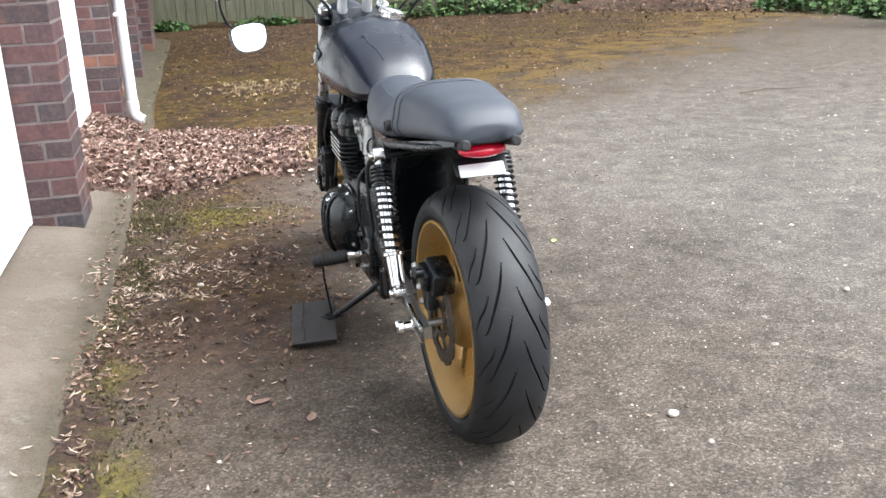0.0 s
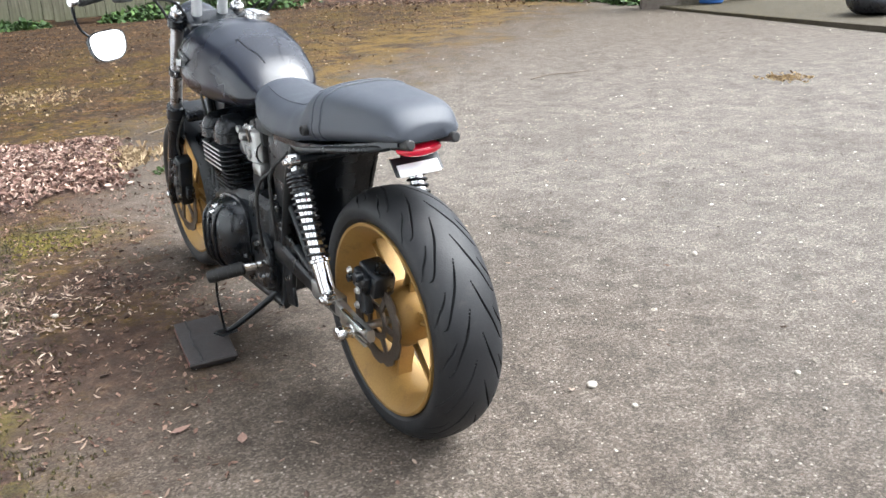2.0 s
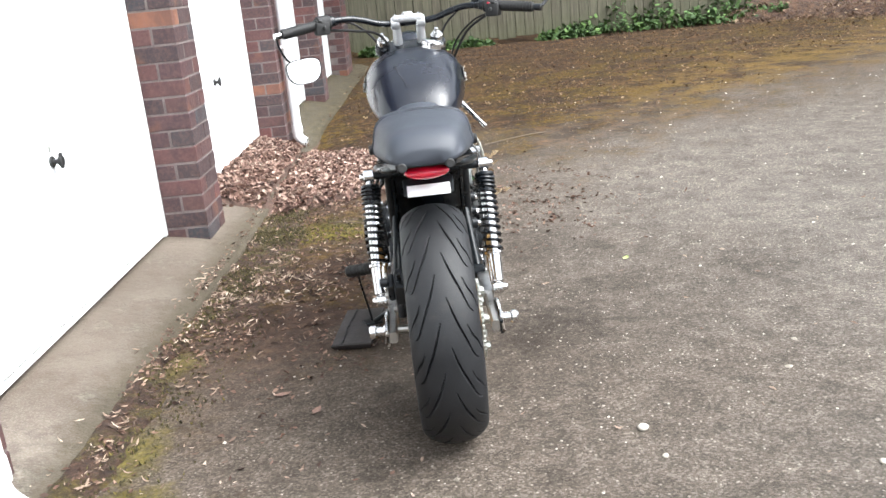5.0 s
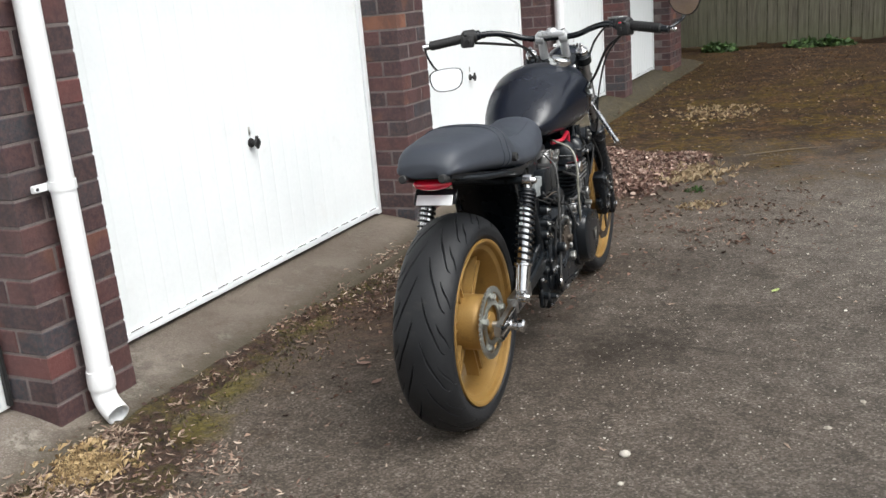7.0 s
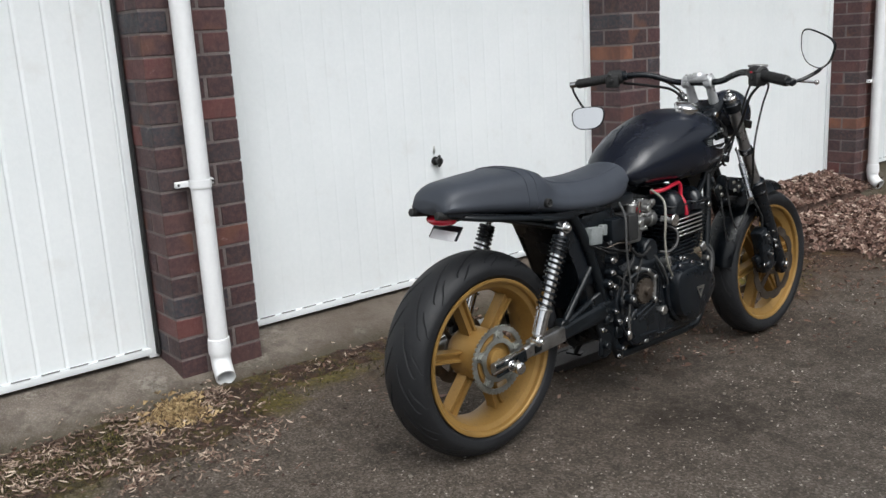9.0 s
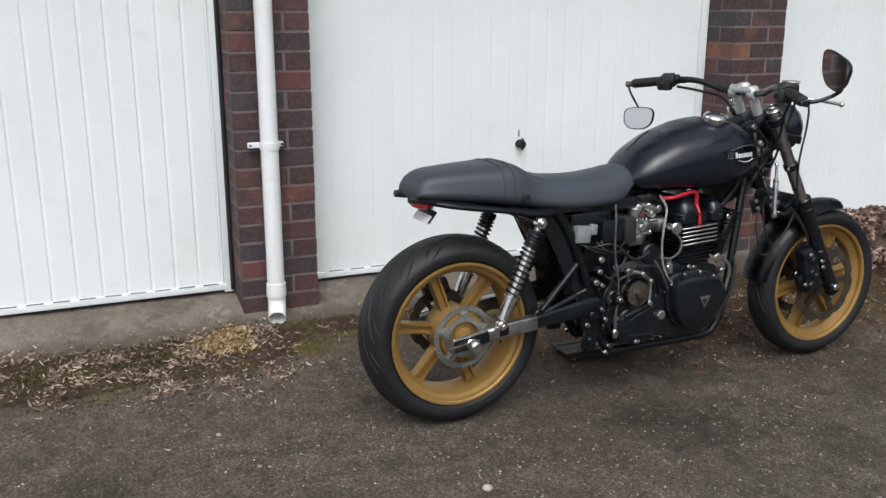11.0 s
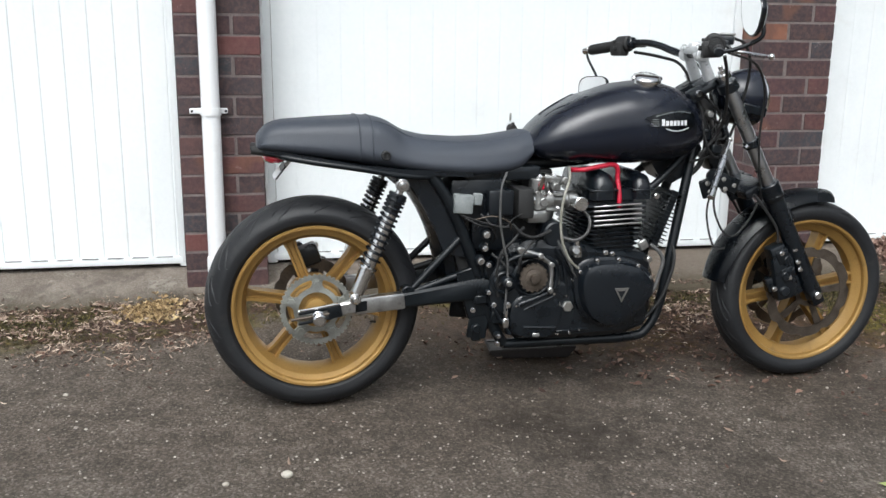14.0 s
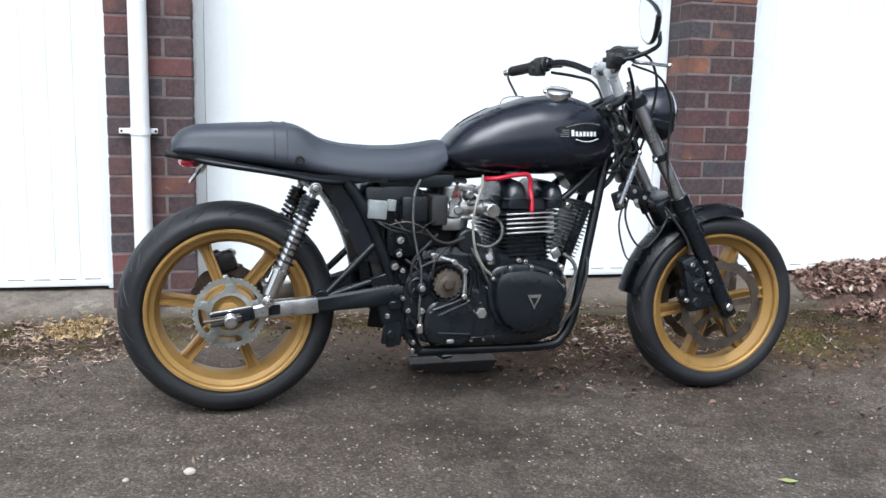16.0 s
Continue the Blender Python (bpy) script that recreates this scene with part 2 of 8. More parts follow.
    dirt = m.ramp(m.noise(17, 7, 0.76), [(0.32, (0.014, 0.007, 0.005)), (0.52, (0.052, 0.027, 0.017)), (0.70, (0.13, 0.078, 0.053))])
    col = m.mix(m.math("MULTIPLY", side, 0.85), col, dirt)
    # the mossy far end under the trees
    far_y = m.math("SUBTRACT", m.math("ADD", y, m.math("MULTIPLY", m.math("SUBTRACT", warp, 0.5), 3.4)), m.math("MULTIPLY", m.math("MAXIMUM", m.math("SUBTRACT", x, 1.5), 0.0), 0.78))
    far = m.step(m.math("ADD", far_y, m.math("MULTIPLY", m.math("SUBTRACT", warp2, 0.5), 3.0)), 4.5, 7.2)
    litter = m.ramp(m.noise(3.0, 8, 0.80), [(0.34, (0.016, 0.009, 0.005)), (0.46, (0.045, 0.023, 0.010)), (0.56, (0.092, 0.048, 0.017)), (0.66, (0.165, 0.082, 0.026)), (0.80, (0.26, 0.145, 0.052))])
    litter = m.mix(m.step(m.noise(22, 7, 0.82), 0.43, 0.57, 0.9, 0.0), litter, (0.006, 0.004, 0.0025))
    col = m.mix(m.math("MULTIPLY", far, 0.96), col, litter)
    mossy = m.math("MULTIPLY", m.step(m.noise(1.3, 7, 0.76), 0.46, 0.55), m.step(m.noise(12, 7, 0.80), 0.42, 0.56))
    mz = m.math("MAXIMUM", m.math("MULTIPLY", far, m.step(far_y, 12.5, 9.5)), m.math("MULTIPLY", side, 0.6))
    moss_col = m.ramp(m.noise(17, 7, 0.8), [(0.36, (0.018, 0.012, 0.002)), (0.52, (0.082, 0.053, 0.006)), (0.68, (0.19, 0.115, 0.013))])
    col = m.mix(m.math("MULTIPLY", m.math("MULTIPLY", mossy, mz, clamp=True), 0.92), col, moss_col)
    # a rusty yellow fringe where the moss meets the open asphalt
    fringe = m.math("MULTIPLY", m.math("MULTIPLY", m.step(far_y, 5.4, 6.6), m.step(far_y, 8.6, 7.0)), m.math("MULTIPLY", m.step(x, 2.0, 3.6), m.step(m.noise(2.6, 6, 0.7), 0.42, 0.60)))
    col = m.mix(m.math("MULTIPLY", fringe, 0.8), col, m.ramp(m.noise(20, 6, 0.75), [(0.3, (0.045, 0.028, 0.010)), (0.55, (0.15, 0.095, 0.025)), (0.8, (0.26, 0.17, 0.05))]))
    # bright cushions of moss by the apron
    for cx, cy, rx, ry, amt in ((0.42, 4.32, 0.48, 0.26, 0.9), (0.22, 2.68, 0.09, 0.15, 0.5), (0.34, 1.78, 0.14, 0.14, 0.6), (0.44, 1.02, 0.20, 0.16, 0.35), (0.27, 2.05, 0.10, 0.22, 0.6)):
        q = m.math("ADD", m.math("POWER", m.math("DIVIDE", m.math("SUBTRACT", x, cx), rx), 2.0), m.math("POWER", m.math("DIVIDE", m.math("SUBTRACT", y, cy), ry), 2.0))
        spot = m.step(m.math("ADD", q, m.math("MULTIPLY", m.noise(14, 6, 0.75), 2.4)), 2.2, 1.1)
        col = m.mix(m.math("MULTIPLY", spot, amt), col, m.ramp(m.noise(40, 4, 0.7), [(0.3, (0.030, 0.026, 0.006)), (0.55, (0.115, 0.098, 0.012)), (0.8, (0.24, 0.20, 0.022))]))
    soft = m.math("MAXIMUM", m.math("MULTIPLY", side, 0.8), far)
    h = m.math("ADD", m.math("MULTIPLY", chips.outputs["Distance"], -0.25), m.math("ADD", m.math("MULTIPLY", grain, 0.3), m.math("MULTIPLY", clot, 1.6)))
    h = m.math("ADD", h, m.math("MULTIPLY", pale, 0.5))
    b = m.bump(m.math("MULTIPLY", h, m.math("SUBTRACT", 1.0, m.math("MULTIPLY", soft, 0.55))), 0.0045)
    b = m.bump(m.noise(30, 7, 0.78), 0.022, m.math("MULTIPLY", soft, 0.95), b)
    m.set(base=col, rough=m.mix(m.math("MULTIPLY", blot, 0.5), (0.86, 0.86, 0.86), (0.70, 0.70, 0.70)), spec=0.18, normal=b)
    return m.mat


def concrete_material():
    m = Mat("weathered_concrete")
    x, y, z = m.xyz()
    big = m.noise(2.4, 6, 0.62)
    col = m.ramp(big, [(0.3, (0.086, 0.066, 0.050)), (0.52, (0.160, 0.132, 0.108)), (0.75, (0.240, 0.208, 0.176))])
    agg = m.voro(130)
    col = m.mix(m.step(agg, 0.2, 0.5, 0.25, 0.0), col, (0.40, 0.38, 0.35))
    stain = m.math("MAXIMUM", m.step(m.noise(5, 7, 0.74), 0.50, 0.64), m.math("MULTIPLY", m.step(m.noise(22, 6, 0.76), 0.54, 0.66), 0.7))
    col = m.mix(m.math("MULTIPLY", stain, 0.62), col, (0.060, 0.046, 0.033))
    crumb = m.math("MULTIPLY", m.step(m.noise(3.3, 7, 0.74), 0.54, 0.62), m.step(m.noise(34, 6, 0.75), 0.42, 0.56))
    col = m.mix(m.math("MULTIPLY", crumb, 0.8), col, (0.30, 0.272, 0.228))
    # browner and darker over the further half
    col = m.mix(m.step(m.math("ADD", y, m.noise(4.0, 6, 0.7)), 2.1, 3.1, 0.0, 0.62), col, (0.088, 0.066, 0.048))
    # moss creeping up from the asphalt edge
    rim = m.step(m.math("ADD", x, m.math("MULTIPLY", m.noise(11, 5, 0.7), 0.16)), 0.06, 0.20)
    col = m.mix(m.math("MULTIPLY", rim, 0.75), col, (0.045, 0.036, 0.018))
    grown = m.step(m.math("ADD", y, m.math("MULTIPLY", m.noise(3.0, 7, 0.74), 2.4)), 7.6, 8.8)
    col = m.mix(m.math("MULTIPLY", grown, 0.88), col, m.ramp(m.noise(16, 7, 0.8), [(0.34, (0.012, 0.010, 0.005)), (0.52, (0.044, 0.034, 0.014)), (0.70, (0.10, 0.078, 0.034))]))
    h = m.math("ADD", m.noise(60, 6, 0.7), m.math("MULTIPLY", agg, 0.5))
    h = m.math("SUBTRACT", h, m.math("MULTIPLY", crumb, 0.6))
    m.set(base=col, rough=0.88, normal=m.bump(h, 0.006, 0.9, m.bump(m.noise(12, 6, 0.65), 0.012)))
    return m.mat


def brick_material():
    m = Mat("engineering_brick")
    rnd = m.n("ObjectInfo").outputs["Random"]
    vec = m.n("VectorMath", {0: m.co, 1: m.n("CombineXYZ", {"X": m.math("MULTIPLY", rnd, 91.0), "Y": m.math("MULTIPLY", rnd, 37.0)}).outputs[0]}, operation="ADD").outputs[0]
    tone = m.ramp(rnd, [(0.0, (0.046, 0.024, 0.027)), (0.18, (0.078, 0.032, 0.032)), (0.34, (0.110, 0.037, 0.035)), (0.46, (0.036, 0.024, 0.027)),
                        (0.58, (0.070, 0.034, 0.034)), (0.69, (0.030, 0.035, 0.043)), (0.79, (0.058, 0.028, 0.032)), (0.88, (0.20, 0.082, 0.046)), (0.94, (0.040, 0.032, 0.036))], "CONSTANT")
    flame = m.noise(7, 4, 0.6, vec)
    col = m.mix(m.step(flame, 0.42, 0.60, 0.0, 0.8), tone, m.mix(0.55, tone, (0.036, 0.026, 0.031)))
    col = m.mix(m.step(m.noise(60, 4, 0.7, vec), 0.35, 0.7, 0.0, 0.3), col, (0.17, 0.085, 0.068))
    col = m.mix(m.step(m.noise(5, 2, 0.5, vec), 0.62, 0.72, 0.0, 0.45), col, (0.17, 0.075, 0.042))
    bloom = m.step(m.noise(20, 6, 0.78, vec), 0.63, 0.76)
    col = m.mix(m.math("MULTIPLY", bloom, 0.6), col, (0.42, 0.36, 0.33))
    h = m.math("ADD", m.noise(150, 4, 0.7, vec), m.math("MULTIPLY", m.noise(24, 3, 0.6, vec), 1.5))
    m.set(base=col, rough=m.step(flame, 0.3, 0.7, 0.62, 0.8), normal=m.bump(h, 0.0016))
    return m.mat


def fence_material():
    m = Mat("weathered_fence_board")
    rnd = m.n("ObjectInfo").outputs["Random"]
    st = m.n("Mapping", {"Vector": m.co, "Scale": (26.0, 26.0, 1.6)})
    vec = m.n("VectorMath", {0: st.outputs[0], 1: m.n("CombineXYZ", {"X": m.math("MULTIPLY", rnd, 40.0)}).outputs[0]}, operation="ADD").outputs[0]
    g = m.noise(1.6, 6, 0.65, vec)
    col = m.ramp(g, [(0.3, (0.058, 0.053, 0.038)), (0.5, (0.112, 0.102, 0.074)), (0.72, (0.175, 0.160, 0.120))])
    col = m.mix(m.math("MULTIPLY", rnd, 0.3), col, (0.15, 0.155, 0.10))
    z = m.xyz()[2]
    green = m.step(m.math("ADD", z, m.math("MULTIPLY", m.noise(5, 5, 0.7), 0.7)), 0.8, 0.3)
    col = m.mix(m.math("MULTIPLY", green, 0.55), col, (0.085, 0.095, 0.045))
    m.set(base=col, rough=0.88, normal=m.bump(g, 0.004))
    return m.mat


def island_material(name, stops, rough=0.8, bump=0.001, sub=0.0):
    """For many small loose pieces: each takes its own tone."""
    m = Mat(name)
    rnd = m.n("NewGeometry").outputs["Random Per Island"]
    col = m.ramp(rnd, stops)
    col = m.mix(m.step(m.noise(140, 4, 0.7), 0.4, 0.7, 0, 0.4), col, m.mix(0.6, col, (0.04, 0.025, 0.015)))
    m.set(base=col, rough=rough, normal=m.bump(m.noise(320, 3), bump), sub=sub)
    return m.mat


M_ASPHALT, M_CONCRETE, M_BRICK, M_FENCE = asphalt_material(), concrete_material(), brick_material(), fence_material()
M_LEAF = island_material("dry_brown_leaves", [(0.0, (0.045, 0.022, 0.016)), (0.35, (0.135, 0.072, 0.054)), (0.7, (0.25, 0.155, 0.122)), (0.95, (0.42, 0.31, 0.25)), (1.0, (0.56, 0.46, 0.38))], 0.75)
M_CRUMB = island_material("brown_leaf_crumbs", [(0.0, (0.026, 0.013, 0.009)), (0.4, (0.085, 0.044, 0.030)), (0.8, (0.18, 0.105, 0.075)), (1.0, (0.32, 0.22, 0.165))], 0.8)
M_POD = island_material("pale_dry_seed_pods", [(0.0, (0.06, 0.038, 0.026)), (0.35, (0.17, 0.113, 0.083)), (0.75, (0.33, 0.245, 0.185)), (1.0, (0.58, 0.48, 0.38))], 0.75)
M_MOSS = island_material("dark_moss_tufts", [(0.0, (0.022, 0.020, 0.009)), (0.5, (0.052, 0.044, 0.016)), (0.85, (0.085, 0.072, 0.02)), (1.0, (0.16, 0.13, 0.03))], 0.95)
M_STRAW = island_material("straw_coloured_dry_grass", [(0.0, (0.13, 0.085, 0.045)), (0.5, (0.30, 0.215, 0.125)), (1.0, (0.50, 0.40, 0.25))], 0.85)
M_YELLOW = island_material("yellow_stonecrop", [(0.0, (0.10, 0.062, 0.03)), (0.5, (0.34, 0.23, 0.11)), (1.0, (0.66, 0.50, 0.27))], 0.85)
M_GREEN = island_material("green_weed_leaves", [(0.0, (0.020, 0.044, 0.012)), (0.5, (0.048, 0.100, 0.025)), (1.0, (0.10, 0.18, 0.045))], 0.85)
M_GRIT = island_material("mixed_grit", [(0.0, (0.10, 0.084, 0.066)), (0.5, (0.20, 0.175, 0.145)), (0.9, (0.36, 0.325, 0.28)), (1.0, (0.58, 0.54, 0.47))], 0.8)
M_PEBBLE = island_material("pale_pebbles", [(0.0, (0.30, 0.27, 0.22)), (0.5, (0.46, 0.43, 0.37)), (1.0, (0.68, 0.65, 0.58))], 0.7)
M_LIMELEAF = island_material("fresh_pale_green_leaf", [(0.0, (0.26, 0.32, 0.10)), (1.0, (0.34, 0.40, 0.14))], 0.5)


# ---- mesh helpers ----
def lib_box(bm, c, s, rot=None, bevel=0.0, seg=1):
    """A box with centre c and full size s, edges rounded by bevel."""
    r = bmesh.ops.create_cube(bm, size=1.0)
    m = Matrix.Translation(c) @ (rot or Matrix.Identity(4)) @ Matrix.Diagonal((*s, 1))
    bmesh.ops.transform(bm, matrix=m, verts=r["verts"])
    if bevel:
        edges = list({e for v in r["verts"] for e in v.link_edges})
        bmesh.ops.bevel(bm, geom=edges, offset=bevel, segments=seg, affect="EDGES", profile=0.5, clamp_overlap=True)


def box(c, s, rot=None, bevel=0.0, seg=1):
    bm = bmesh.new()
    lib_box(bm, c, s, rot, bevel, seg)
    return bm


def frame_of(d):
    """Two unit vectors square to d."""
    d = Vector(d).normalized()
    a = d.cross(Vector((0, 0, 1)) if abs(d.z) < 0.9 else Vector((0, 1, 0))).normalized()
    return a, a.cross(d).normalized()


def rings(bm, loops, closed=True, cap=True):
    """Skin rows of points; closed: each row is a ring."""
    rows = [[bm.verts.new(p) for p in row] for row in loops]
    n = len(rows[0])
    for a, b in zip(rows, rows[1:]):
        for i in range(n if closed else n - 1):
            j = (i + 1) % n
            bm.faces.new((a[i], a[j], b[j], b[i]))
    if cap:
        bm.faces.new(list(reversed(rows[0])))
        bm.faces.new(rows[-1])
    return rows


def lib_rod(bm, a, b, r1, r2=None, seg=16, chamfer=0.0):
    """A round bar from a to b."""
    a, b = Vector(a), Vector(b)
    r2 = r1 if r2 is None else r2
    u, w = frame_of(b - a)
    d = (b - a).normalized()
    st = [(a, r1), (b, r2)]
    if chamfer:
        st = [(a, r1 - chamfer), (a + d * chamfer, r1), (b - d * chamfer, r2), (b, r2 - chamfer)]
    rings(bm, [[p + u * (r * math.cos(t)) + w * (r * math.sin(t)) for t in (2 * math.pi * i / seg for i in range(seg))] for p, r in st])


def spline(pts, n=8):
    """A smooth curve through the points."""
    p = [Vector(q) for q in pts]
    p = [p[0] * 2 - p[1]] + p + [p[-1] * 2 - p[-2]]
    out = []
    for i in range(1, len(p) - 2):
        for k in range(n):
            t = k / n
            a, b, c, d = p[i - 1], p[i], p[i + 1], p[i + 2]
            out.append(0.5 * (2 * b + (c - a) * t + (2 * a - 5 * b + 4 * c - d) * t * t + (3 * b - a - 3 * c + d) * t * t * t))
    return out + [p[-2]]


def lib_tube(bm, pts, r, seg=12, n=8, smooth=True):
    """A tube of radius r (or a function of 0..1) along a curve through the points."""
    c = spline(pts, n) if smooth else [Vector(q) for q in pts]
    rad = r if callable(r) else (lambda t: r)
    loops, u = [], None
    for i, p in enumerate(c):
        d = (c[min(i + 1, len(c) - 1)] - c[max(i - 1, 0)]).normalized()
        if u is None:
            u = frame_of(d)[0]
        u = (u - d * u.dot(d)).normalized()
        w = d.cross(u)
        q = rad(i / (len(c) - 1))
        loops.append([p + u * (q * math.cos(t)) + w * (q * math.sin(t)) for t in (2 * math.pi * k / seg for k in range(seg))])
    rings(bm, loops)


def lib_lathe(bm, prof, seg=48, m=None, closed=False):
    """Turns a profile of (radius, along) round the X axis; closed: the profile is a loop."""
    m = m or Matrix.Identity(4)
    loops = [[m @ Vector((x, r * math.cos(t), r * math.sin(t))) for t in (2 * math.pi * i / seg for i in range(seg))] for r, x in prof]
    rows = rings(bm, loops, cap=not closed)
    if closed:
        a, b = rows[-1], rows[0]
        for i in range(seg):
            j = (i + 1) % seg
            bm.faces.new((a[i], a[j], b[j], b[i]))


def lib_ball(bm, c, s, rot=None, u=16, v=10):
    r = bmesh.ops.create_uvsphere(bm, u_segments=u, v_segments=v, radius=1.0)
    bmesh.ops.transform(bm, matrix=Matrix.Translation(c) @ (rot or Matrix.Identity(4)) @ Matrix.Diagonal((*s, 1)), verts=r["verts"])


def lib_bolt(bm, p, d, r=0.006, h=0.005):
    """A hexagon bolt head on a round washer, at p, facing d."""
    p, d = Vector(p), Vector(d).normalized()
    lib_rod(bm, p, p + d * h * 0.35, r * 1.35, seg=12)
    lib_rod(bm, p + d * h * 0.35, p + d * h * 1.3, r, r * 0.93, seg=6)


def smooth_mesh(me, angle=38):
    me.polygons.foreach_set("use_smooth", [True] * len(me.polygons))
    me.set_sharp_from_angle(angle=radians(angle))


def part(name, bm, material, parent=None, label="", angle=38):
    """Links a bmesh as one mesh object, under a thing or a part."""
    bmesh.ops.recalc_face_normals(bm, faces=bm.faces)
    me = bpy.data.meshes.new(name)
    bm.to_mesh(me)
    bm.free()
    me.materials.append(material)
    smooth_mesh(me, angle)
    ob = new(name, me)
    ob.parent = parent
    if label:
        tagged(ob, label)
    return ob


def thing(name, label, category, group="", kind="", m=None):
    ob = tagged(new(name), label, category, group, kind)
    ob.empty_display_size = 0.05
    if m:
        ob.matrix_world = m
    return ob


def stuff_mesh(name, verts, faces, material, label, category, kind="stuff", parent=None, flat=True):
    me = bpy.data.meshes.new(name)
    me.from_pydata(verts, [], faces)
    me.materials.append(material)
    if not flat:
        smooth_mesh(me, 60)
    ob = new(name, me)
    if parent:
        ob.parent = parent
    tagged(ob, label, category, "", kind)
    return ob


def rod(a, b, r1, r2=None, seg=16, chamfer=0.0):
    bm = bmesh.new()
    lib_rod(bm, a, b, r1, r2, seg, chamfer)
    return bm


def tube(pts, r, seg=12, n=8, smooth=True):
    bm = bmesh.new()
    lib_tube(bm, pts, r, seg, n, smooth)
    return bm


def lathe(prof, seg=48, m=None, closed=False):
    bm = bmesh.new()
    lib_lathe(bm, prof, seg, m, closed)
    return bm


def interp(table, y):
    if y <= table[0][0]:
        return table[0][1]
    for (a, p), (b, q) in zip(table, table[1:]):
        if y <= b:
            t = (y - a) / (b - a)
            return p + (q - p) * t
    return table[-1][1]


# ---- the ground ----
def sstep(a, b, v):
    t = min(max((v - a) / (b - a), 0.0), 1.0)
    return t * t * (3 - 2 * t)


def ground_z(x, y):
    """The forecourt falls a little past the rear wheel."""
    dip = -0.030 * sstep(2.3, 3.6, y) * (1 - sstep(5.5, 9.0, y))
    wave = 0.006 * noise.noise((x * 0.9, y * 0.9, 0.3)) if abs(x) < 12 else 0.0
    flat = sstep(0.25, 0.6, math.hypot(x - 1.14, y - 2.05)) * sstep(0.2, 0.5, math.hypot(x - 1.09, y - 3.62))
    return dip + wave * flat


def axis_steps(marks):
    out = []
    for a, b, st in marks:
        k = max(1, round((b - a) / st))
        out += [a + (b - a) * i / k for i in range(k)]
    return out + [marks[-1][1]]


def build_ground():
    xs = axis_steps([(-70, -10, 10), (-10, -1, 1.5), (-1, 6, 0.1), (6, 12, 0.4), (12, 72, 10)])
    ys = axis_steps([(-70, -6, 8), (-6, -1, 0.5), (-1, 9, 0.1), (9, 17, 0.4), (17, 77, 10)])
    v = [(x, y, ground_z(x, y)) for y in ys for x in xs]
    w = len(xs)
    f = [(j * w + i, j * w + i + 1, (j + 1) * w + i + 1, (j + 1) * w + i) for j in range(len(ys) - 1) for i in range(w - 1)]
    return stuff_mesh("ground", v, f, M_ASPHALT, "worn grey asphalt forecourt with moss and litter along its edges", "ground", "structure", flat=False)


build_ground()

DOOR_X = -0.215          # the plane of the garage doors; pillar fronts stand at x = 0
PITCH = 2.490            # one garage bay
PILLAR_W = 0.3275
PILLARS = [1.5875 + PITCH * k for k in range(-1, 5)]
WALL_END = 12.35


def apron_z(x, y):
    t = (x - DOOR_X) / (0.13 - DOOR_X)
    base = 0.092 - 0.036 * t - 0.034 * t * t
    return base + 0.004 * noise.noise((x * 6, y * 3.0, 1.7)) + 0.002 * noise.noise((x * 25, y * 25, 4.0))


def build_apron():
    """The sloping concrete strip before the doors, with a crumbled front edge."""
    ys = axis_steps([(-1.04, 9, 0.04), (9, 13.2, 0.12)])
    rows = []
    for y in ys:
        e = 0.135 + 0.022 * noise.noise((0.3, y * 1.6, 2.2)) + 0.012 * noise.noise((0.1, y * 9, 5.2))
        row = [Vector((-2.6, y, 0.094))]
        for k in range(9):
            x = DOOR_X - 0.1 + (e - DOOR_X + 0.1) * k / 8
            row.append(Vector((x, y, apron_z(x, y))))
        row.append(Vector((e + 0.012, y, apron_z(e, y) - 0.012)))
        row.append(Vector((e + 0.022, y, -0.06)))
        rows.append(row)
    bm = bmesh.new()
    rings(bm, rows, closed=False, cap=False)
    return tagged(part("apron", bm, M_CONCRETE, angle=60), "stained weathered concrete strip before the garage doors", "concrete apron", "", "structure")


build_apron()


# ---- garage doors ----
def door_panel(y0, y1, z0, z1, deep):
    """A sheet pressed into upright panels with narrow grooves between."""
    bm = bmesh.new()
    n = 21
    w = (y1 - y0) / n
    prof = []
    for i in range(n):
        a, b = y0 + w * i, y0 + w * (i + 1)
        prof += [(a, 0.008 - 0.002 * deep), (a + 0.006, 0.008), (b - 0.012, 0.008), (b - 0.007, 0.008 - 0.0034 * deep), (b - 0.003, 0.008 - 0.0034 * deep)]
    prof.append((y1, 0.006))
    front = [[Vector((DOOR_X + d, y, z)) for y, d in prof] for z in (z0, z1)]
    rings(bm, front, closed=False, cap=False)
    back = [[Vector((DOOR_X - 0.03, y, z)) for y in (y0, y1)] for z in (z0, z1)]
    rings(bm, back, closed=False, cap=False)
    lib_box(bm, (DOOR_X - 0.015, y0 + 0.004, (z0 + z1) / 2), (0.028, 0.008, z1 - z0))
    return bm


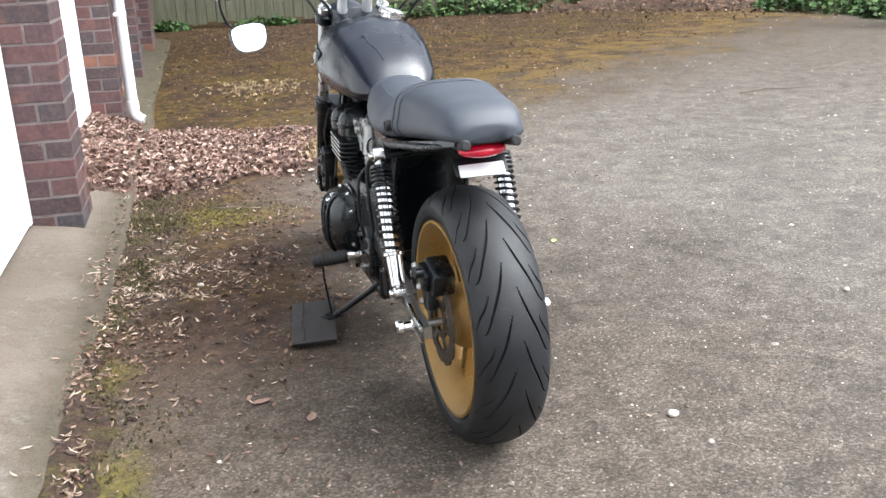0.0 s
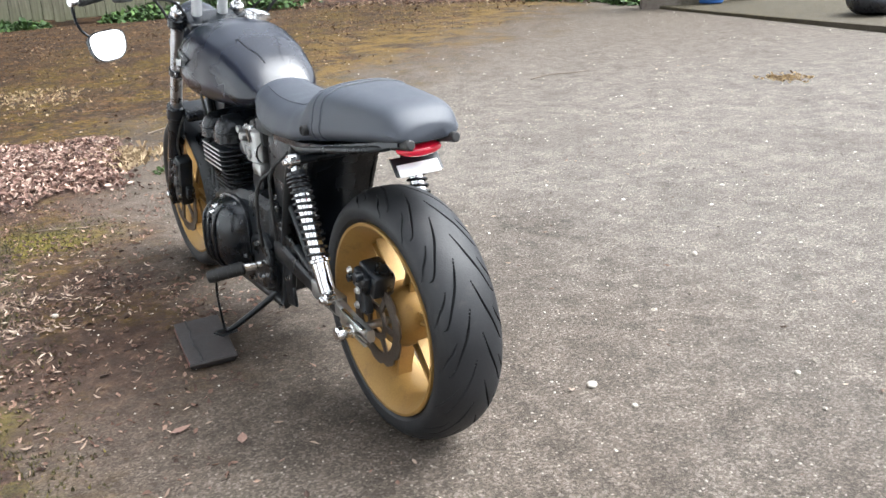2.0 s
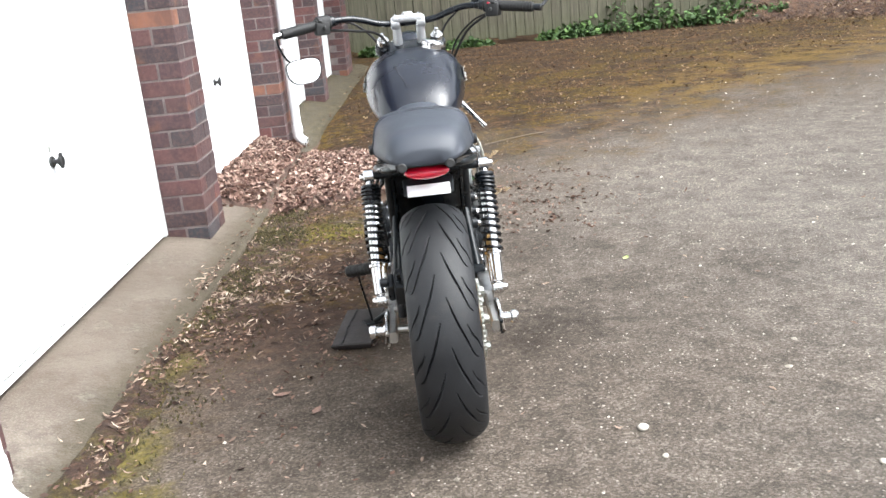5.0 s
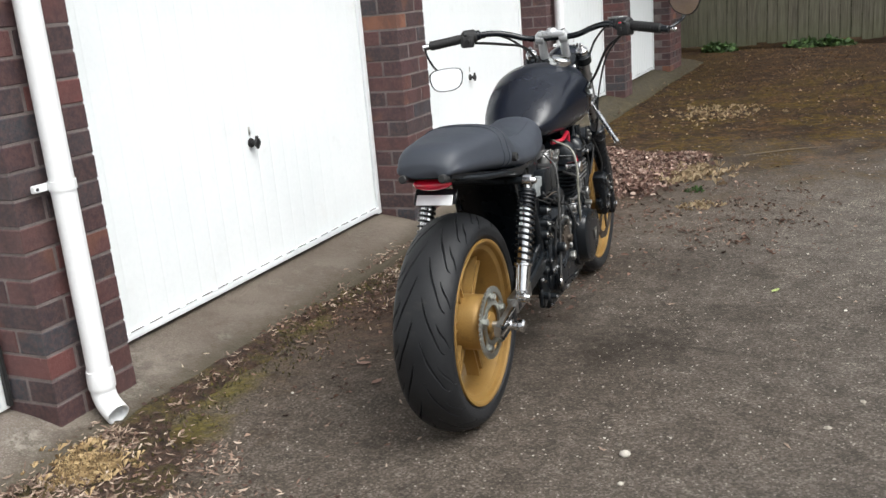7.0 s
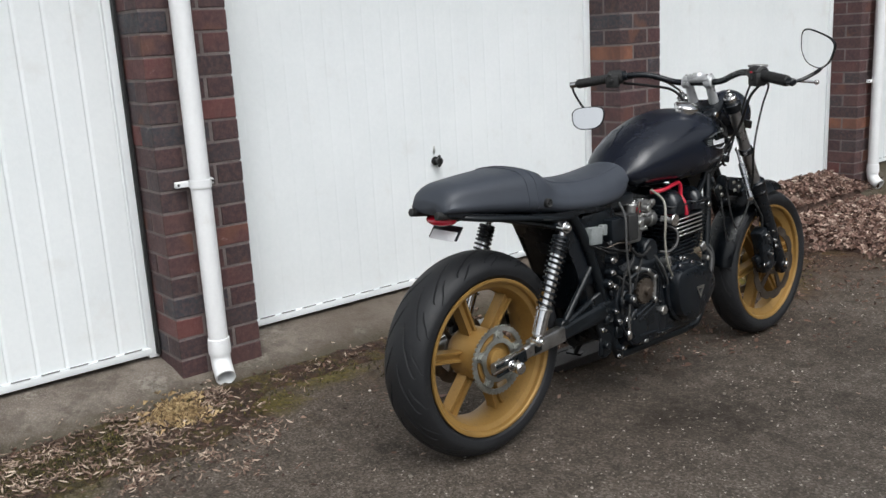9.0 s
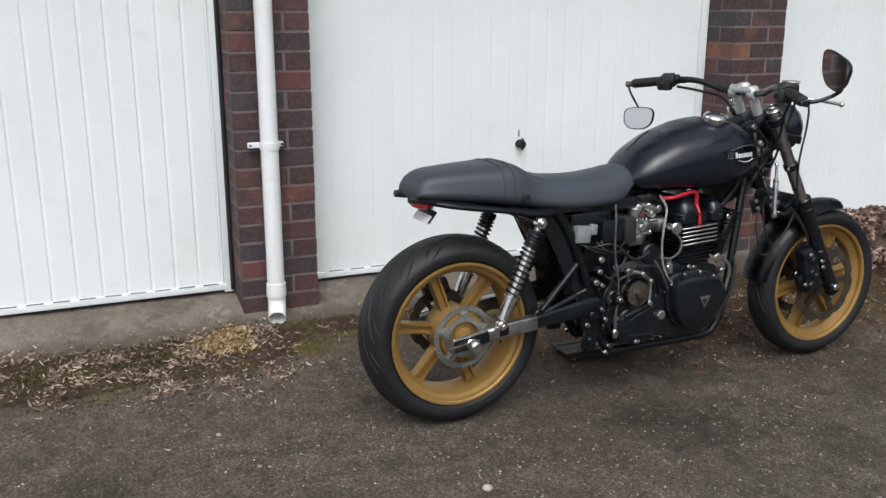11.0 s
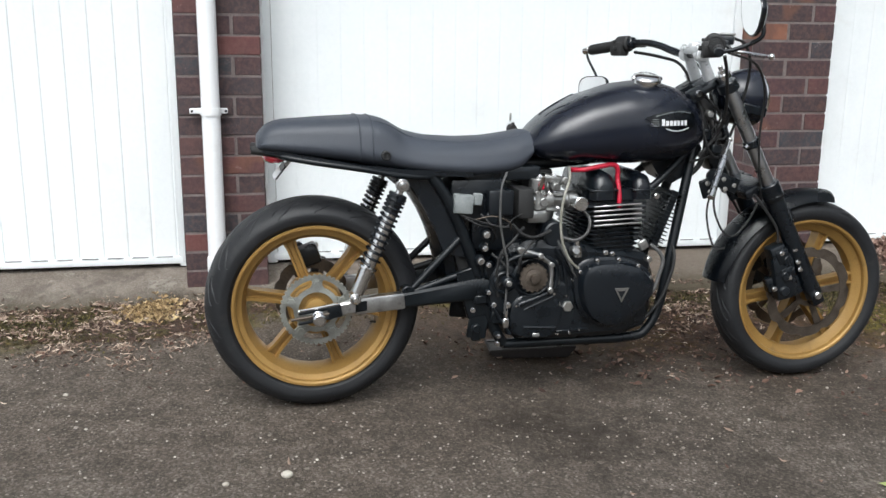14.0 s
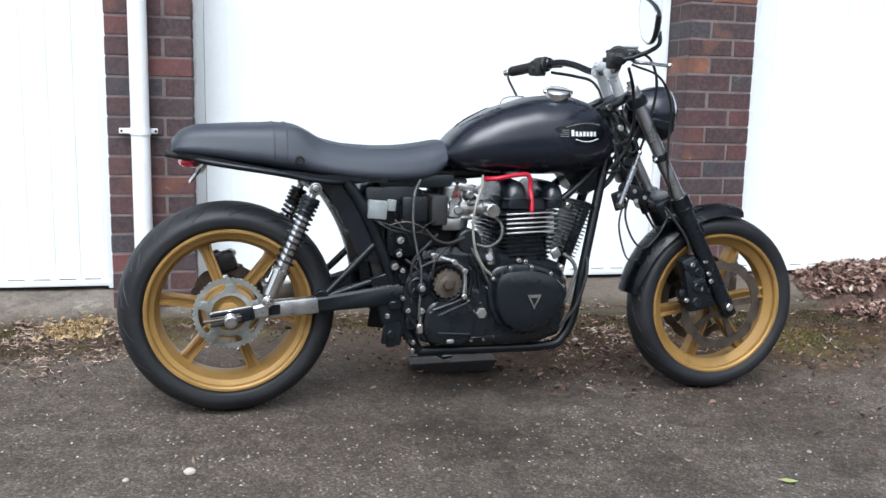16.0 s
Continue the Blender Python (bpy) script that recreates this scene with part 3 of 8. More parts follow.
def build_door(k, y0, y1, deep):
    z0, z1 = 0.108, 2.08
    door = tagged(part("door_%d" % k, door_panel(y0 + 0.045, y1 - 0.045, z0 + 0.03, z1, deep), M_DOOR, angle=6), "closed white steel up-and-over garage door with upright ribs", "garage door", "garage doors", "structure")
    part("bottom_rail", box((DOOR_X + 0.002, (y0 + y1) / 2, z0 + 0.016), (0.034, y1 - y0 - 0.06, 0.030), bevel=0.005, seg=2), M_DOOR, door)
    for s, y in ((1, y0 + 0.022), (-1, y1 - 0.022)):
        part("frame_side", box((DOOR_X - 0.008, y, (z0 + z1) / 2), (0.05, 0.042, z1 - z0 + 0.02), bevel=0.004, seg=2), M_DOOR, door)
    # dark dashes along the bottom rail, painted for slots and shade below the ribs
    bm = bmesh.new()
    q = y0 + 0.14
    while q < y1 - 0.1:
        lib_box(bm, (DOOR_X + 0.0195, q, z0 + 0.033), (0.003, 0.066, 0.0035))
        q += 0.101
    part("slot_shade", bm, M_SLOT, door, "row of narrow dark dashes for slots and the shade below the ribs")
    yc, zc = (y0 + y1) / 2, 0.675
    hx = DOOR_X + 0.008
    part("backplate", lathe([(0.0, 0), (0.019, 0), (0.021, 0.004), (0.019, 0.008), (0.0, 0.008)], 24, pose(hx, yc, zc)), M_MATT_BLACK, door, "black backplate")
    part("lock_tag", box((hx + 0.004, yc - 0.003, zc + 0.052), (0.006, 0.009, 0.034), bevel=0.002), M_STEEL, door, "thin steel keyhole cover")
    bm = bmesh.new()
    lib_rod(bm, (hx + 0.006, yc, zc), (hx + 0.03, yc, zc), 0.009, seg=16)
    lib_rod(bm, (hx + 0.026, yc, zc), (hx + 0.042, yc, zc), 0.017, 0.020, seg=20, chamfer=0.003)
    lib_box(bm, (hx + 0.036, yc, zc + 0.002), (0.012, 0.016, 0.056), bevel=0.005, seg=2)
    part("handle", bm, M_MATT_BLACK, door, "black plastic turn handle")
    return door


for k in range(5):
    # the second and third doors are pressed more faintly than the rest
    build_door(k + 1, PILLARS[k] + PILLAR_W, PILLARS[k + 1], (1.0, 0.25, 0.35, 1.6, 1.6)[k])

# black strip standing in for the shaded gap beside the first pillar
tagged(part("trim", box((DOOR_X + 0.028, PILLARS[1] - 0.010, 1.09), (0.02, 0.014, 1.96), bevel=0.003), M_MATT_BLACK), "black strip put in for the shaded gap between door and brickwork", "seal", "", "structure")
# white sealant line beside the brickwork
for k in range(1, 5):
    bm = bmesh.new()
    pts = [(DOOR_X + 0.021 + 0.003 * math.sin(i * 1.7), PILLARS[k] + PILLAR_W + 0.004, 0.11 + i * 0.0785) for i in range(26)]
    lib_tube(bm, pts, lambda t: 0.006 + 0.003 * math.sin(t * 160), 8, 6)
    tagged(part("trim", bm, M_PVC), "white sealant bead between door frame and bricks", "sealant", "", "structure")

# ---- lintel and flat roof that close the garages above the doors ----
lintel = tagged(part("wall_west", box((-0.12, 5.7, 2.25), (0.24, 13.3, 0.30)), M_MORTAR), "plain rendered lintel above the garage doors", "wall", "", "structure")
tagged(part("roof", box((-2.4, 5.7, 2.46), (5.3, 13.5, 0.10), bevel=0.01), M_MORTAR), "flat grey garage roof", "roof", "", "structure")
tagged(part("wall_back", box((-5.0, 5.7, 1.2), (0.2, 13.3, 2.4)), M_MORTAR), "plain back wall of the garages", "wall", "", "structure")
tagged(part("wall_end", box((-2.65, WALL_END - 0.1, 1.2), (4.5, 0.2, 2.4)), M_MORTAR), "plain end wall of the garages", "wall", "", "structure")
tagged(part("wall_south", box((-2.65, -0.95, 1.2), (4.5, 0.2, 2.4)), M_MORTAR), "plain end wall of the garages", "wall", "", "structure")


# ---- rain pipes ----
def build_rain_pipe(y):
    x, r, turn = 0.058, 0.036, radians(-14)
    pipe = thing("rain_pipe", "white plastic rain pipe clipped to a brick pillar", "drainpipe", "rain pipes", m=Matrix.Translation((x, y, 0)))
    part("pipe", lathe([(r - 0.003, 0.15), (r, 0.15), (r, 2.35), (r - 0.003, 2.35)], 28, pose(0, 0, 0, 0, -90, 0), True), M_PVC, pipe)
    part("collar", lathe([(r, 0.135), (r + 0.005, 0.137), (r + 0.006, 0.16), (r + 0.004, 0.195), (r, 0.197)], 28, pose(0, 0, 0, 0, -90, 0), True), M_PVC, pipe)
    # the shoe bends outwards and ends in an open mouth
    bm = bmesh.new()
    dx, dy = math.cos(turn), math.sin(turn)
    path = spline([(0, 0, 0.15), (0, 0, 0.118), (0.012 * dx, 0.012 * dy, 0.092), (0.036 * dx, 0.036 * dy, 0.071), (0.062 * dx, 0.062 * dy, 0.057)], 5)
    for rr in (r + 0.001, r - 0.003):
        loops = []
        for i, p in enumerate(path):
            d = (path[min(i + 1, len(path) - 1)] - path[max(i - 1, 0)]).normalized()
            u = Vector((-dy, dx, 0))
            w = d.cross(u)
            loops.append([p + u * (rr * math.cos(t)) + w * (rr * math.sin(t)) for t in (2 * math.pi * k / 28 for k in range(28))])
        rr_rows = rings(bm, loops, cap=False)
        if rr > r:
            lip = rr_rows[-1]
        else:
            for i in range(28):
                j = (i + 1) % 28
                bm.faces.new((lip[i], lip[j], rr_rows[-1][j], rr_rows[-1][i]))
    part("shoe", bm, M_PVC, pipe, "open pipe shoe")
    bm = bmesh.new()
    lib_lathe(bm, [(r, 0.762), (r + 0.004, 0.762), (r + 0.004, 0.79), (r, 0.79)], 28, pose(0, 0, 0, 0, -90, 0), True)
    lib_box(bm, (-0.030, -0.052, 0.776), (0.018, 0.062, 0.022), bevel=0.003)
    lib_box(bm, (-0.030, 0.046, 0.776), (0.018, 0.034, 0.022), bevel=0.003)
    clip = part("clip", bm, M_PVC, pipe)
    for q in (-0.073, 0.056):
        part("screw", rod((-0.022, q, 0.776), (-0.0185, q, 0.776), 0.005, seg=10), M_MATT_BLACK, clip)
    return pipe


build_rain_pipe(PILLARS[1] + 0.130)
build_rain_pipe(PILLARS[3] + 0.150)


# ---- the fence at the far end ----
def build_fence():
    fence = thing("fence", "tall weathered grey-green fence of upright boards at the far end", "fence", kind="structure")
    rnd = random.Random(5)
    bm = bmesh.new()
    lib_box(bm, (0, 0, 0.95), (0.146, 0.02, 1.80), bevel=0.004)
    first = part("board", bm, M_FENCE, fence)
    first.matrix_basis = pose(-3.0, 15.2, 0.02)
    x = -2.85
    while x < 6.2:
        ob = first.copy()
        scene.collection.objects.link(ob)
        ob.matrix_basis = pose(x, 15.2 + rnd.uniform(-0.006, 0.006), rnd.uniform(0.0, 0.05), 0, rnd.uniform(-0.5, 0.5), 0)
        x += 0.150
    for z in (0.5, 1.5):
        part("rail", box((1.6, 15.235, z), (9.4, 0.05, 0.09), bevel=0.006), M_FENCE, fence)


build_fence()

# ---- what closes the yard, unseen: a tall hedge behind the fence, a plain wall opposite ----
# both added to block low sky and darken reflections
def build_hedge():
    bm = bmesh.new()
    rows = []
    for j in range(13):
        z = 5.4 * j / 12
        rows.append([Vector((-7 + 0.5 * i, 17.6 + 0.5 * noise.noise((i * 0.35, j * 0.4, 0)) + 0.25 * noise.noise((i * 1.1, j * 1.3, 2)) + 0.05 * z, z)) for i in range(46)])
    rings(bm, rows, closed=False, cap=False)
    bmesh.ops.solidify(bm, geom=bm.faces[:], thickness=0.8)
    m = Mat("dark_hedge")
    m.set(base=m.ramp(m.noise(7, 6, 0.75), [(0.35, (0.012, 0.018, 0.007)), (0.65, (0.050, 0.070, 0.022))]), rough=0.8, normal=m.bump(m.noise(9, 6, 0.7), 0.2))
    tagged(part("backdrop", bm, m.mat, angle=60), "unseen tall dark hedge added behind the far fence", "hedge", "", "structure")


build_hedge()
tagged(part("wall_east", box((15.2, 5.0, 1.25), (0.3, 24.0, 2.5)), M_MORTAR), "unseen plain wall added across the yard", "wall", "", "structure")


# ---- the motorcycle: x to its right, y forwards, z up; origin under the rear axle ----
bike = thing("motorcycle", "black custom motorcycle with gold wheels, leaning on its side stand", "motorcycle", m=pose(1.14, 2.05, 0, 0, -0.8, 2))
REAR, FRONT = Vector((0.0, 0.0, 0.309)), Vector((0.0, 1.597, 0.268))


# grooves of the tread: start and end across, sweep round the wheel, offset, half width
TREAD = ((0.08, 0.70, 1.30, 0.0, 0.0020), (0.46, 0.97, 0.62, 0.42, 0.0019))


def tyre(centre, radius, half, bead, steps, across, grooves, depth):
    """A tyre whose tread is cut by swept grooves."""
    prof = []
    rim_half = half * 0.80
    crown = half * 0.60
    for i in range(across + 1):
        s = -1 + 2 * i / across
        a = s * radians(80)
        prof.append((half * math.sin(a) / math.sin(radians(80)), radius - crown * (1 - math.cos(a)), s))
    low = prof[0][1]
    pitch, run = 2 * math.pi * radius / grooves, half * 1.35
    wall = [(rim_half * 0.97, bead - 0.006), (rim_half, bead), (half * 0.965, bead + (low - bead) * 0.35), (half * 1.01, bead + (low - bead) * 0.72)]
    full = [(-x, r, None) for x, r in wall] + prof + [(x, r, None) for x, r in reversed(wall)]
    loops = []
    for k in range(steps):
        t = k / steps
        row = []
        for x, r, s in full:
            cut = 0.0
            if s is not None:
                w = abs(s)
                ph = t * grooves + (0.5 if s > 0 else 0.0)
                for lo, hi, sweep, off, thick in TREAD:
                    if lo < w < hi:
                        u = (w - lo) / (hi - lo)
                        # the groove leaves the crown along the wheel and bends out to the shoulder
                        turn = sweep * (0.92 * math.sin(u * math.pi / 2) + 0.08 * u) + 0.035 * math.sin(u * 9)
                        slope = sweep * (0.92 * math.pi / 2 * math.cos(u * math.pi / 2) + 0.08) / (hi - lo)
                        q = (ph - turn + off) % 1.0 - 0.5
                        lean = run / math.hypot(run, slope * pitch)
                        taper = min(1.0, (w - lo) / 0.12, (hi - w) / 0.14)
                        d = abs(q) * pitch * lean / (thick * (0.35 + 0.65 * taper))
                        cut = max(cut, (1 - d ** 4) * min(1.0, 0.35 + taper) if d < 1 else 0.0)
            a = 2 * math.pi * t
            q = r - depth * cut
            row.append(centre + Vector((x, q * math.cos(a), q * math.sin(a))))
        loops.append(row)
    n, m = steps, len(full)
    verts = [tuple(p) for row in loops for p in row]
    faces = [(i * m + j, i * m + j + 1, ((i + 1) % n) * m + j + 1, ((i + 1) % n) * m + j) for i in range(n) for j in range(m - 1)]
    me = bpy.data.meshes.new("tyre")
    me.from_pydata(verts, [], faces)
    me.materials.append(M_RUBBER)
    smooth_mesh(me, 32)
    return me


def build_wheel(name, centre, r, half, hub_r, hub_a, hub_b, spoke_x, turn):
    """A cast wheel: barrel, hub and six channelled spokes."""
    m = Matrix.Translation(centre)
    prof = [(r - 0.007, -half), (r, -half), (r + 0.001, -half + 0.006), (r - 0.010, -half + 0.010), (r - 0.016, -half + 0.028), (r - 0.030, -half * 0.35), (r - 0.030, half * 0.35),
            (r - 0.016, half - 0.028), (r - 0.010, half - 0.010), (r + 0.001, half - 0.006), (r, half), (r - 0.007, half), (r - 0.012, half - 0.004), (r - 0.014, half - 0.016), (r - 0.028, half - 0.022), (r - 0.040, half * 0.40),
            (r - 0.043, 0.0), (r - 0.040, -half * 0.36), (r - 0.022, -half + 0.024), (r - 0.012, -half + 0.006)]
    wheel = part(name, lathe(prof, 96, m, True), M_GOLD, bike, "six-spoke cast wheel in gold paint", 35)
    part("hub", lathe([(0.014, hub_a), (hub_r * 0.82, hub_a), (hub_r * 0.90, hub_a + 0.008), (hub_r, hub_a + 0.028), (hub_r, hub_b - 0.020), (hub_r * 0.92, hub_b - 0.004), (hub_r * 0.86, hub_b), (0.014, hub_b)], 48, m), M_GOLD, wheel)
    for k in range(6):
        rot = m @ Matrix.Rotation(turn + math.pi * k / 3, 4, "X")
        loops = []
        for y, w in ((hub_r - 0.008, 0.034), (hub_r + 0.02, 0.031), (r - 0.062, 0.032), (r - 0.036, 0.042)):
            hw = w / 2
            loops.append([rot @ Vector((spoke_x + px, y, pz)) for px, pz in ((-0.020, -hw), (-0.020, -hw + 0.007), (-0.009, -hw + 0.009), (-0.009, hw - 0.009), (-0.020, hw - 0.007), (-0.020, hw),
                                                                            (0.020, hw), (0.020, hw - 0.007), (0.009, hw - 0.009), (0.009, -hw + 0.009), (0.020, -hw + 0.007), (0.020, -hw))])
        bm = bmesh.new()
        rings(bm, loops)
        part("spoke", bm, M_GOLD, wheel, angle=30)
    return wheel


def disc_bm(centre, x, r, r_in, th, holes, carrier):
    """A brake disc with a scalloped edge on a spider."""
    bm = bmesh.new()
    seg = 120
    m = Matrix.Translation(centre)

    def edge(a, rr):
        return rr * (1 - 0.060 * max(0.0, math.sin(a * 10)) ** 2)
    loops = []
    for rr, xx, wavy in ((r_in, x - th / 2, 0), (r, x - th / 2, 1), (r, x + th / 2, 1), (r_in, x + th / 2, 0)):
        loops.append([m @ Vector((xx, (edge(2 * math.pi * i / seg, rr) if wavy else rr) * math.cos(2 * math.pi * i / seg), (edge(2 * math.pi * i / seg, rr) if wavy else rr) * math.sin(2 * math.pi * i / seg))) for i in range(seg)])
    rows = rings(bm, loops, cap=False)
    for i in range(seg):
        j = (i + 1) % seg
        bm.faces.new((rows[-1][i], rows[-1][j], rows[0][j], rows[0][i]))
    return bm


def spider_bm(centre, x, r_in, th, arms):
    """The disc's carrier: one plate with arms."""
    bm = bmesh.new()
    m = Matrix.Translation(centre)
    seg = arms * 12
    def rad(i):
        q = (i % 12) / 12
        return r_in + 0.004 if q < 0.25 else 0.046
    outer = [(rad(i) * math.cos(2 * math.pi * i / seg), rad(i) * math.sin(2 * math.pi * i / seg)) for i in range(seg)]
    inner = [(0.030 * math.cos(2 * math.pi * i / seg), 0.030 * math.sin(2 * math.pi * i / seg)) for i in range(seg)]
    rows = rings(bm, [[m @ Vector((xx, *p)) for p in ring] for ring, xx in ((inner, x - th / 2), (outer, x - th / 2), (outer, x + th / 2), (inner, x + th / 2))], cap=False)
    for i in range(seg):
        j = (i + 1) % seg
        bm.faces.new((rows[-1][i], rows[-1][j], rows[0][j], rows[0][i]))
    return bm


def sprocket_bm(centre, x, r, teeth, th, holes):
    """A chain wheel: teeth, five windows, a bolt circle."""
    bm = bmesh.new()
    m = Matrix.Translation(centre)
    seg = teeth * 6
    out = []
    for i in range(seg):
        a = 2 * math.pi * i / seg
        q = (i % 6)
        rr = r if q in (2, 3, 4) else (r - 0.0055 if q in (0,) else r - 0.003)
        out.append((rr * math.cos(a), rr * math.sin(a)))
    r1, r2, r3 = r * 0.84, r * 0.63, r * 0.49
    inn = [(r1 * math.cos(2 * math.pi * i / seg), r1 * math.sin(2 * math.pi * i / seg)) for i in range(seg)]
    loops = [[m @ Vector((xx, *p)) for p in ring] for ring, xx in ((inn, x - th / 2), (out, x - th / 2), (out, x + th / 2), (inn, x + th / 2))]
    rows = rings(bm, loops, cap=False)
    for i in range(seg):
        j = (i + 1) % seg
        bm.faces.new((rows[-1][i], rows[-1][j], rows[0][j], rows[0][i]))
    lib_lathe(bm, [(r3, x - th / 2), (r2, x - th / 2), (r2, x + th / 2), (r3, x + th / 2)], 60, m, True)
    for k in range(5):
        a = 2 * math.pi * k / 5 + radians(88)
        rot = m @ Matrix.Rotation(a, 4, "X")
        loops = []
        for y, w in ((r2 - 0.004, r * 0.40), (r * 0.70, r * 0.27), (r * 0.77, r * 0.27), (r1 + 0.003, r * 0.38)):
            loops.append([rot @ Vector((x + sx, y, sz)) for sx, sz in ((-th / 2, -w / 2), (-th / 2, w / 2), (th / 2, w / 2), (th / 2, -w / 2))])
        rings(bm, loops)
    return bm


# rear wheel
rear_wheel = build_wheel("rear_wheel", REAR, 0.237, 0.080, 0.080, -0.055, 0.084, 0.005, radians(50))
ob = new("tyre", tyre(REAR, 0.312, 0.084, 0.236, 1300, 110, 17, 0.0070))
ob.parent = rear_wheel
tagged(ob, "wide black road tyre with swept grooves")
sprocket = part("sprocket", sprocket_bm(REAR, 0.098, 0.104, 45, 0.006, 5), M_SPROCKET, rear_wheel, "bare steel chain sprocket")
for k in range(5):
    a = 2 * math.pi * k / 5 + radians(88)
    bm = bmesh.new()
    lib_bolt(bm, REAR + Vector((0.101, 0.076 * math.cos(a), 0.076 * math.sin(a))), (1, 0, 0), 0.0110, 0.009)
    part("sprocket_nut", bm, M_SPROCKET, rear_wheel)
part("sprocket_carrier", lathe([(0.02, 0.066), (0.074, 0.068), (0.074, 0.090), (0.056, 0.093), (0.050, 0.078), (0.034, 0.078), (0.030, 0.098), (0.02, 0.100)], 48, Matrix.Translation(REAR)), M_GOLD, rear_wheel)
part("brake_disc", disc_bm(REAR, -0.085, 0.112, 0.078, 0.005, 0, 6), M_RUST, rear_wheel, "dull brown rear brake disc", 30)
part("disc_carrier", spider_bm(REAR, -0.085, 0.078, 0.006, 6), M_RUST, rear_wheel)
bm = bmesh.new()
lib_rod(bm, REAR + Vector((0.02, 0.178, -0.07)), REAR + Vector((0.045, 0.160, -0.062)), 0.004, 0.003, seg=10)
part("valve", bm, M_GRIP, rear_wheel)

# front wheel
front_wheel = build_wheel("front_wheel", FRONT, 0.236, 0.052, 0.036, -0.055, 0.055, 0.0, radians(68))
ob = new("tyre", tyre(FRONT, 0.298, 0.060, 0.235, 1000, 72, 17, 0.0052))
ob.parent = front_wheel
tagged(ob, "black road tyre with swept grooves")
for x in (-0.068, 0.068):
    part("brake_disc", disc_bm(FRONT, x, 0.150, 0.118, 0.005, 0, 6), M_RUST, front_wheel, "dull front brake disc with a wavy edge", 30)
    part("disc_carrier", spider_bm(FRONT, x, 0.112, 0.006, 5), M_RUST, front_wheel)


# swinging arm
ARM = ((-0.055, 0.303, 0.030, 0.020), (0.03, 0.310, 0.036, 0.022), (0.105, 0.322, 0.040, 0.026), (0.25, 0.332, 0.044, 0.030), (0.46, 0.350, 0.062, 0.034), (0.52, 0.352, 0.062, 0.034))


def arm_bm(s, stations):
    bm = bmesh.new()
    loops = []
    for y, z, h, w in stations:
        x = s * 0.132 - s * 0.02 * sstep(0.1, 0.5, y)
        loops.append([Vector((x + dx * w / 2, y, z + dz * h / 2)) for dx, dz in ((-1, -0.7), (-0.6, -1), (0.6, -1), (1, -0.7), (1, 0.7), (0.6, 1), (-0.6, 1), (-1, 0.7))])
    rings(bm, loops)
    return bm


swing = part("swingarm", rod((-0.12, 0.50, 0.350), (0.12, 0.50, 0.350), 0.032, seg=24), M_FRAME, bike, "swinging arm with bare alloy ends")
for s in (-1, 1):
    part("arm", arm_bm(s, ARM[2:]), M_FRAME, swing)
    part("arm_end", arm_bm(s, ARM[:3]), M_ALLOY, swing, "dull bare alloy arm end")
    # polished section and slotted axle end
    part("arm_sleeve", box((s * 0.127, 0.175, 0.327), (0.034, 0.145, 0.048), Matrix.Rotation(radians(4), 4, "X"), 0.006, 2), M_ALLOY, swing, "bare alloy section")
    bm = bmesh.new()
    lib_box(bm, (s * 0.147, -0.008, 0.319), (0.009, 0.096, 0.010), Matrix.Rotation(radians(8), 4, "X"), 0.003, 2)
    lib_box(bm, (s * 0.147, -0.008, 0.290), (0.009, 0.096, 0.009), Matrix.Rotation(radians(8), 4, "X"), 0.003, 2)
    lib_box(bm, (s * 0.147, 0.046, 0.315), (0.012, 0.040, 0.040), Matrix.Rotation(radians(10), 4, "X"), 0.005, 2)
    part("axle_plate", bm, M_FRAME if s > 0 else M_STEEL, swing, "slotted axle plate")
    part("plate_edge", box((s * 0.147, 0.004, 0.3285), (0.012, 0.110, 0.006), Matrix.Rotation(radians(8), 4, "X"), 0.002, 2), M_CHROME, swing, "bright upper edge of the axle plate")
    part("adjuster", rod((s * 0.150, -0.075, 0.296), (s * 0.150, 0.03, 0.309), 0.0042, seg=10), M_RUST, swing)
    bm = bmesh.new()
    lib_rod(bm, (s * 0.145, 0, 0.303), (s * 0.158, 0, 0.303), 0.017, seg=24, chamfer=0.002)
    lib_rod(bm, (s * 0.155, 0, 0.303), (s * 0.180, 0, 0.303), 0.0135, seg=24)
    lib_rod(bm, (s * 0.175, 0, 0.303), (s * 0.196, 0, 0.303), 0.0185, seg=24, chamfer=0.005)
    part("paddock_bobbin", bm, M_CHROME, swing, "bright alloy spool on the axle end")
    # tube bracing
    part("brace", rod((s * 0.118, 0.262, 0.350), (s * 0.105, 0.415, 0.500), 0.0105, seg=14), M_FRAME, swing)
    part("brace", rod((s * 0.118, 0.270, 0.350), (s * 0.105, 0.455, 0.405), 0.0105, seg=14), M_FRAME, swing)
    part("brace_boss", rod((s * 0.10, 0.258, 0.352), (s * 0.135, 0.258, 0.352), 0.021, seg=20, chamfer=0.003), M_FRAME, swing)
part("axle", rod((-0.15, 0, 0.303), (0.15, 0, 0.303), 0.010, seg=16), M_STEEL, swing)

# rear brake calliper
bm = bmesh.new()
lib_box(bm, (-0.086, -0.015, 0.425), (0.058, 0.085, 0.062), Matrix.Rotation(radians(20), 4, "X"), 0.010, 2)
lib_box(bm, (-0.122, -0.01, 0.425), (0.022, 0.060, 0.050), Matrix.Rotation(radians(20), 4, "X"), 0.008, 2)
lib_box(bm, (-0.105, 0.020, 0.375), (0.022, 0.040, 0.090), Matrix.Rotation(radians(-12), 4, "X"), 0.006, 2)
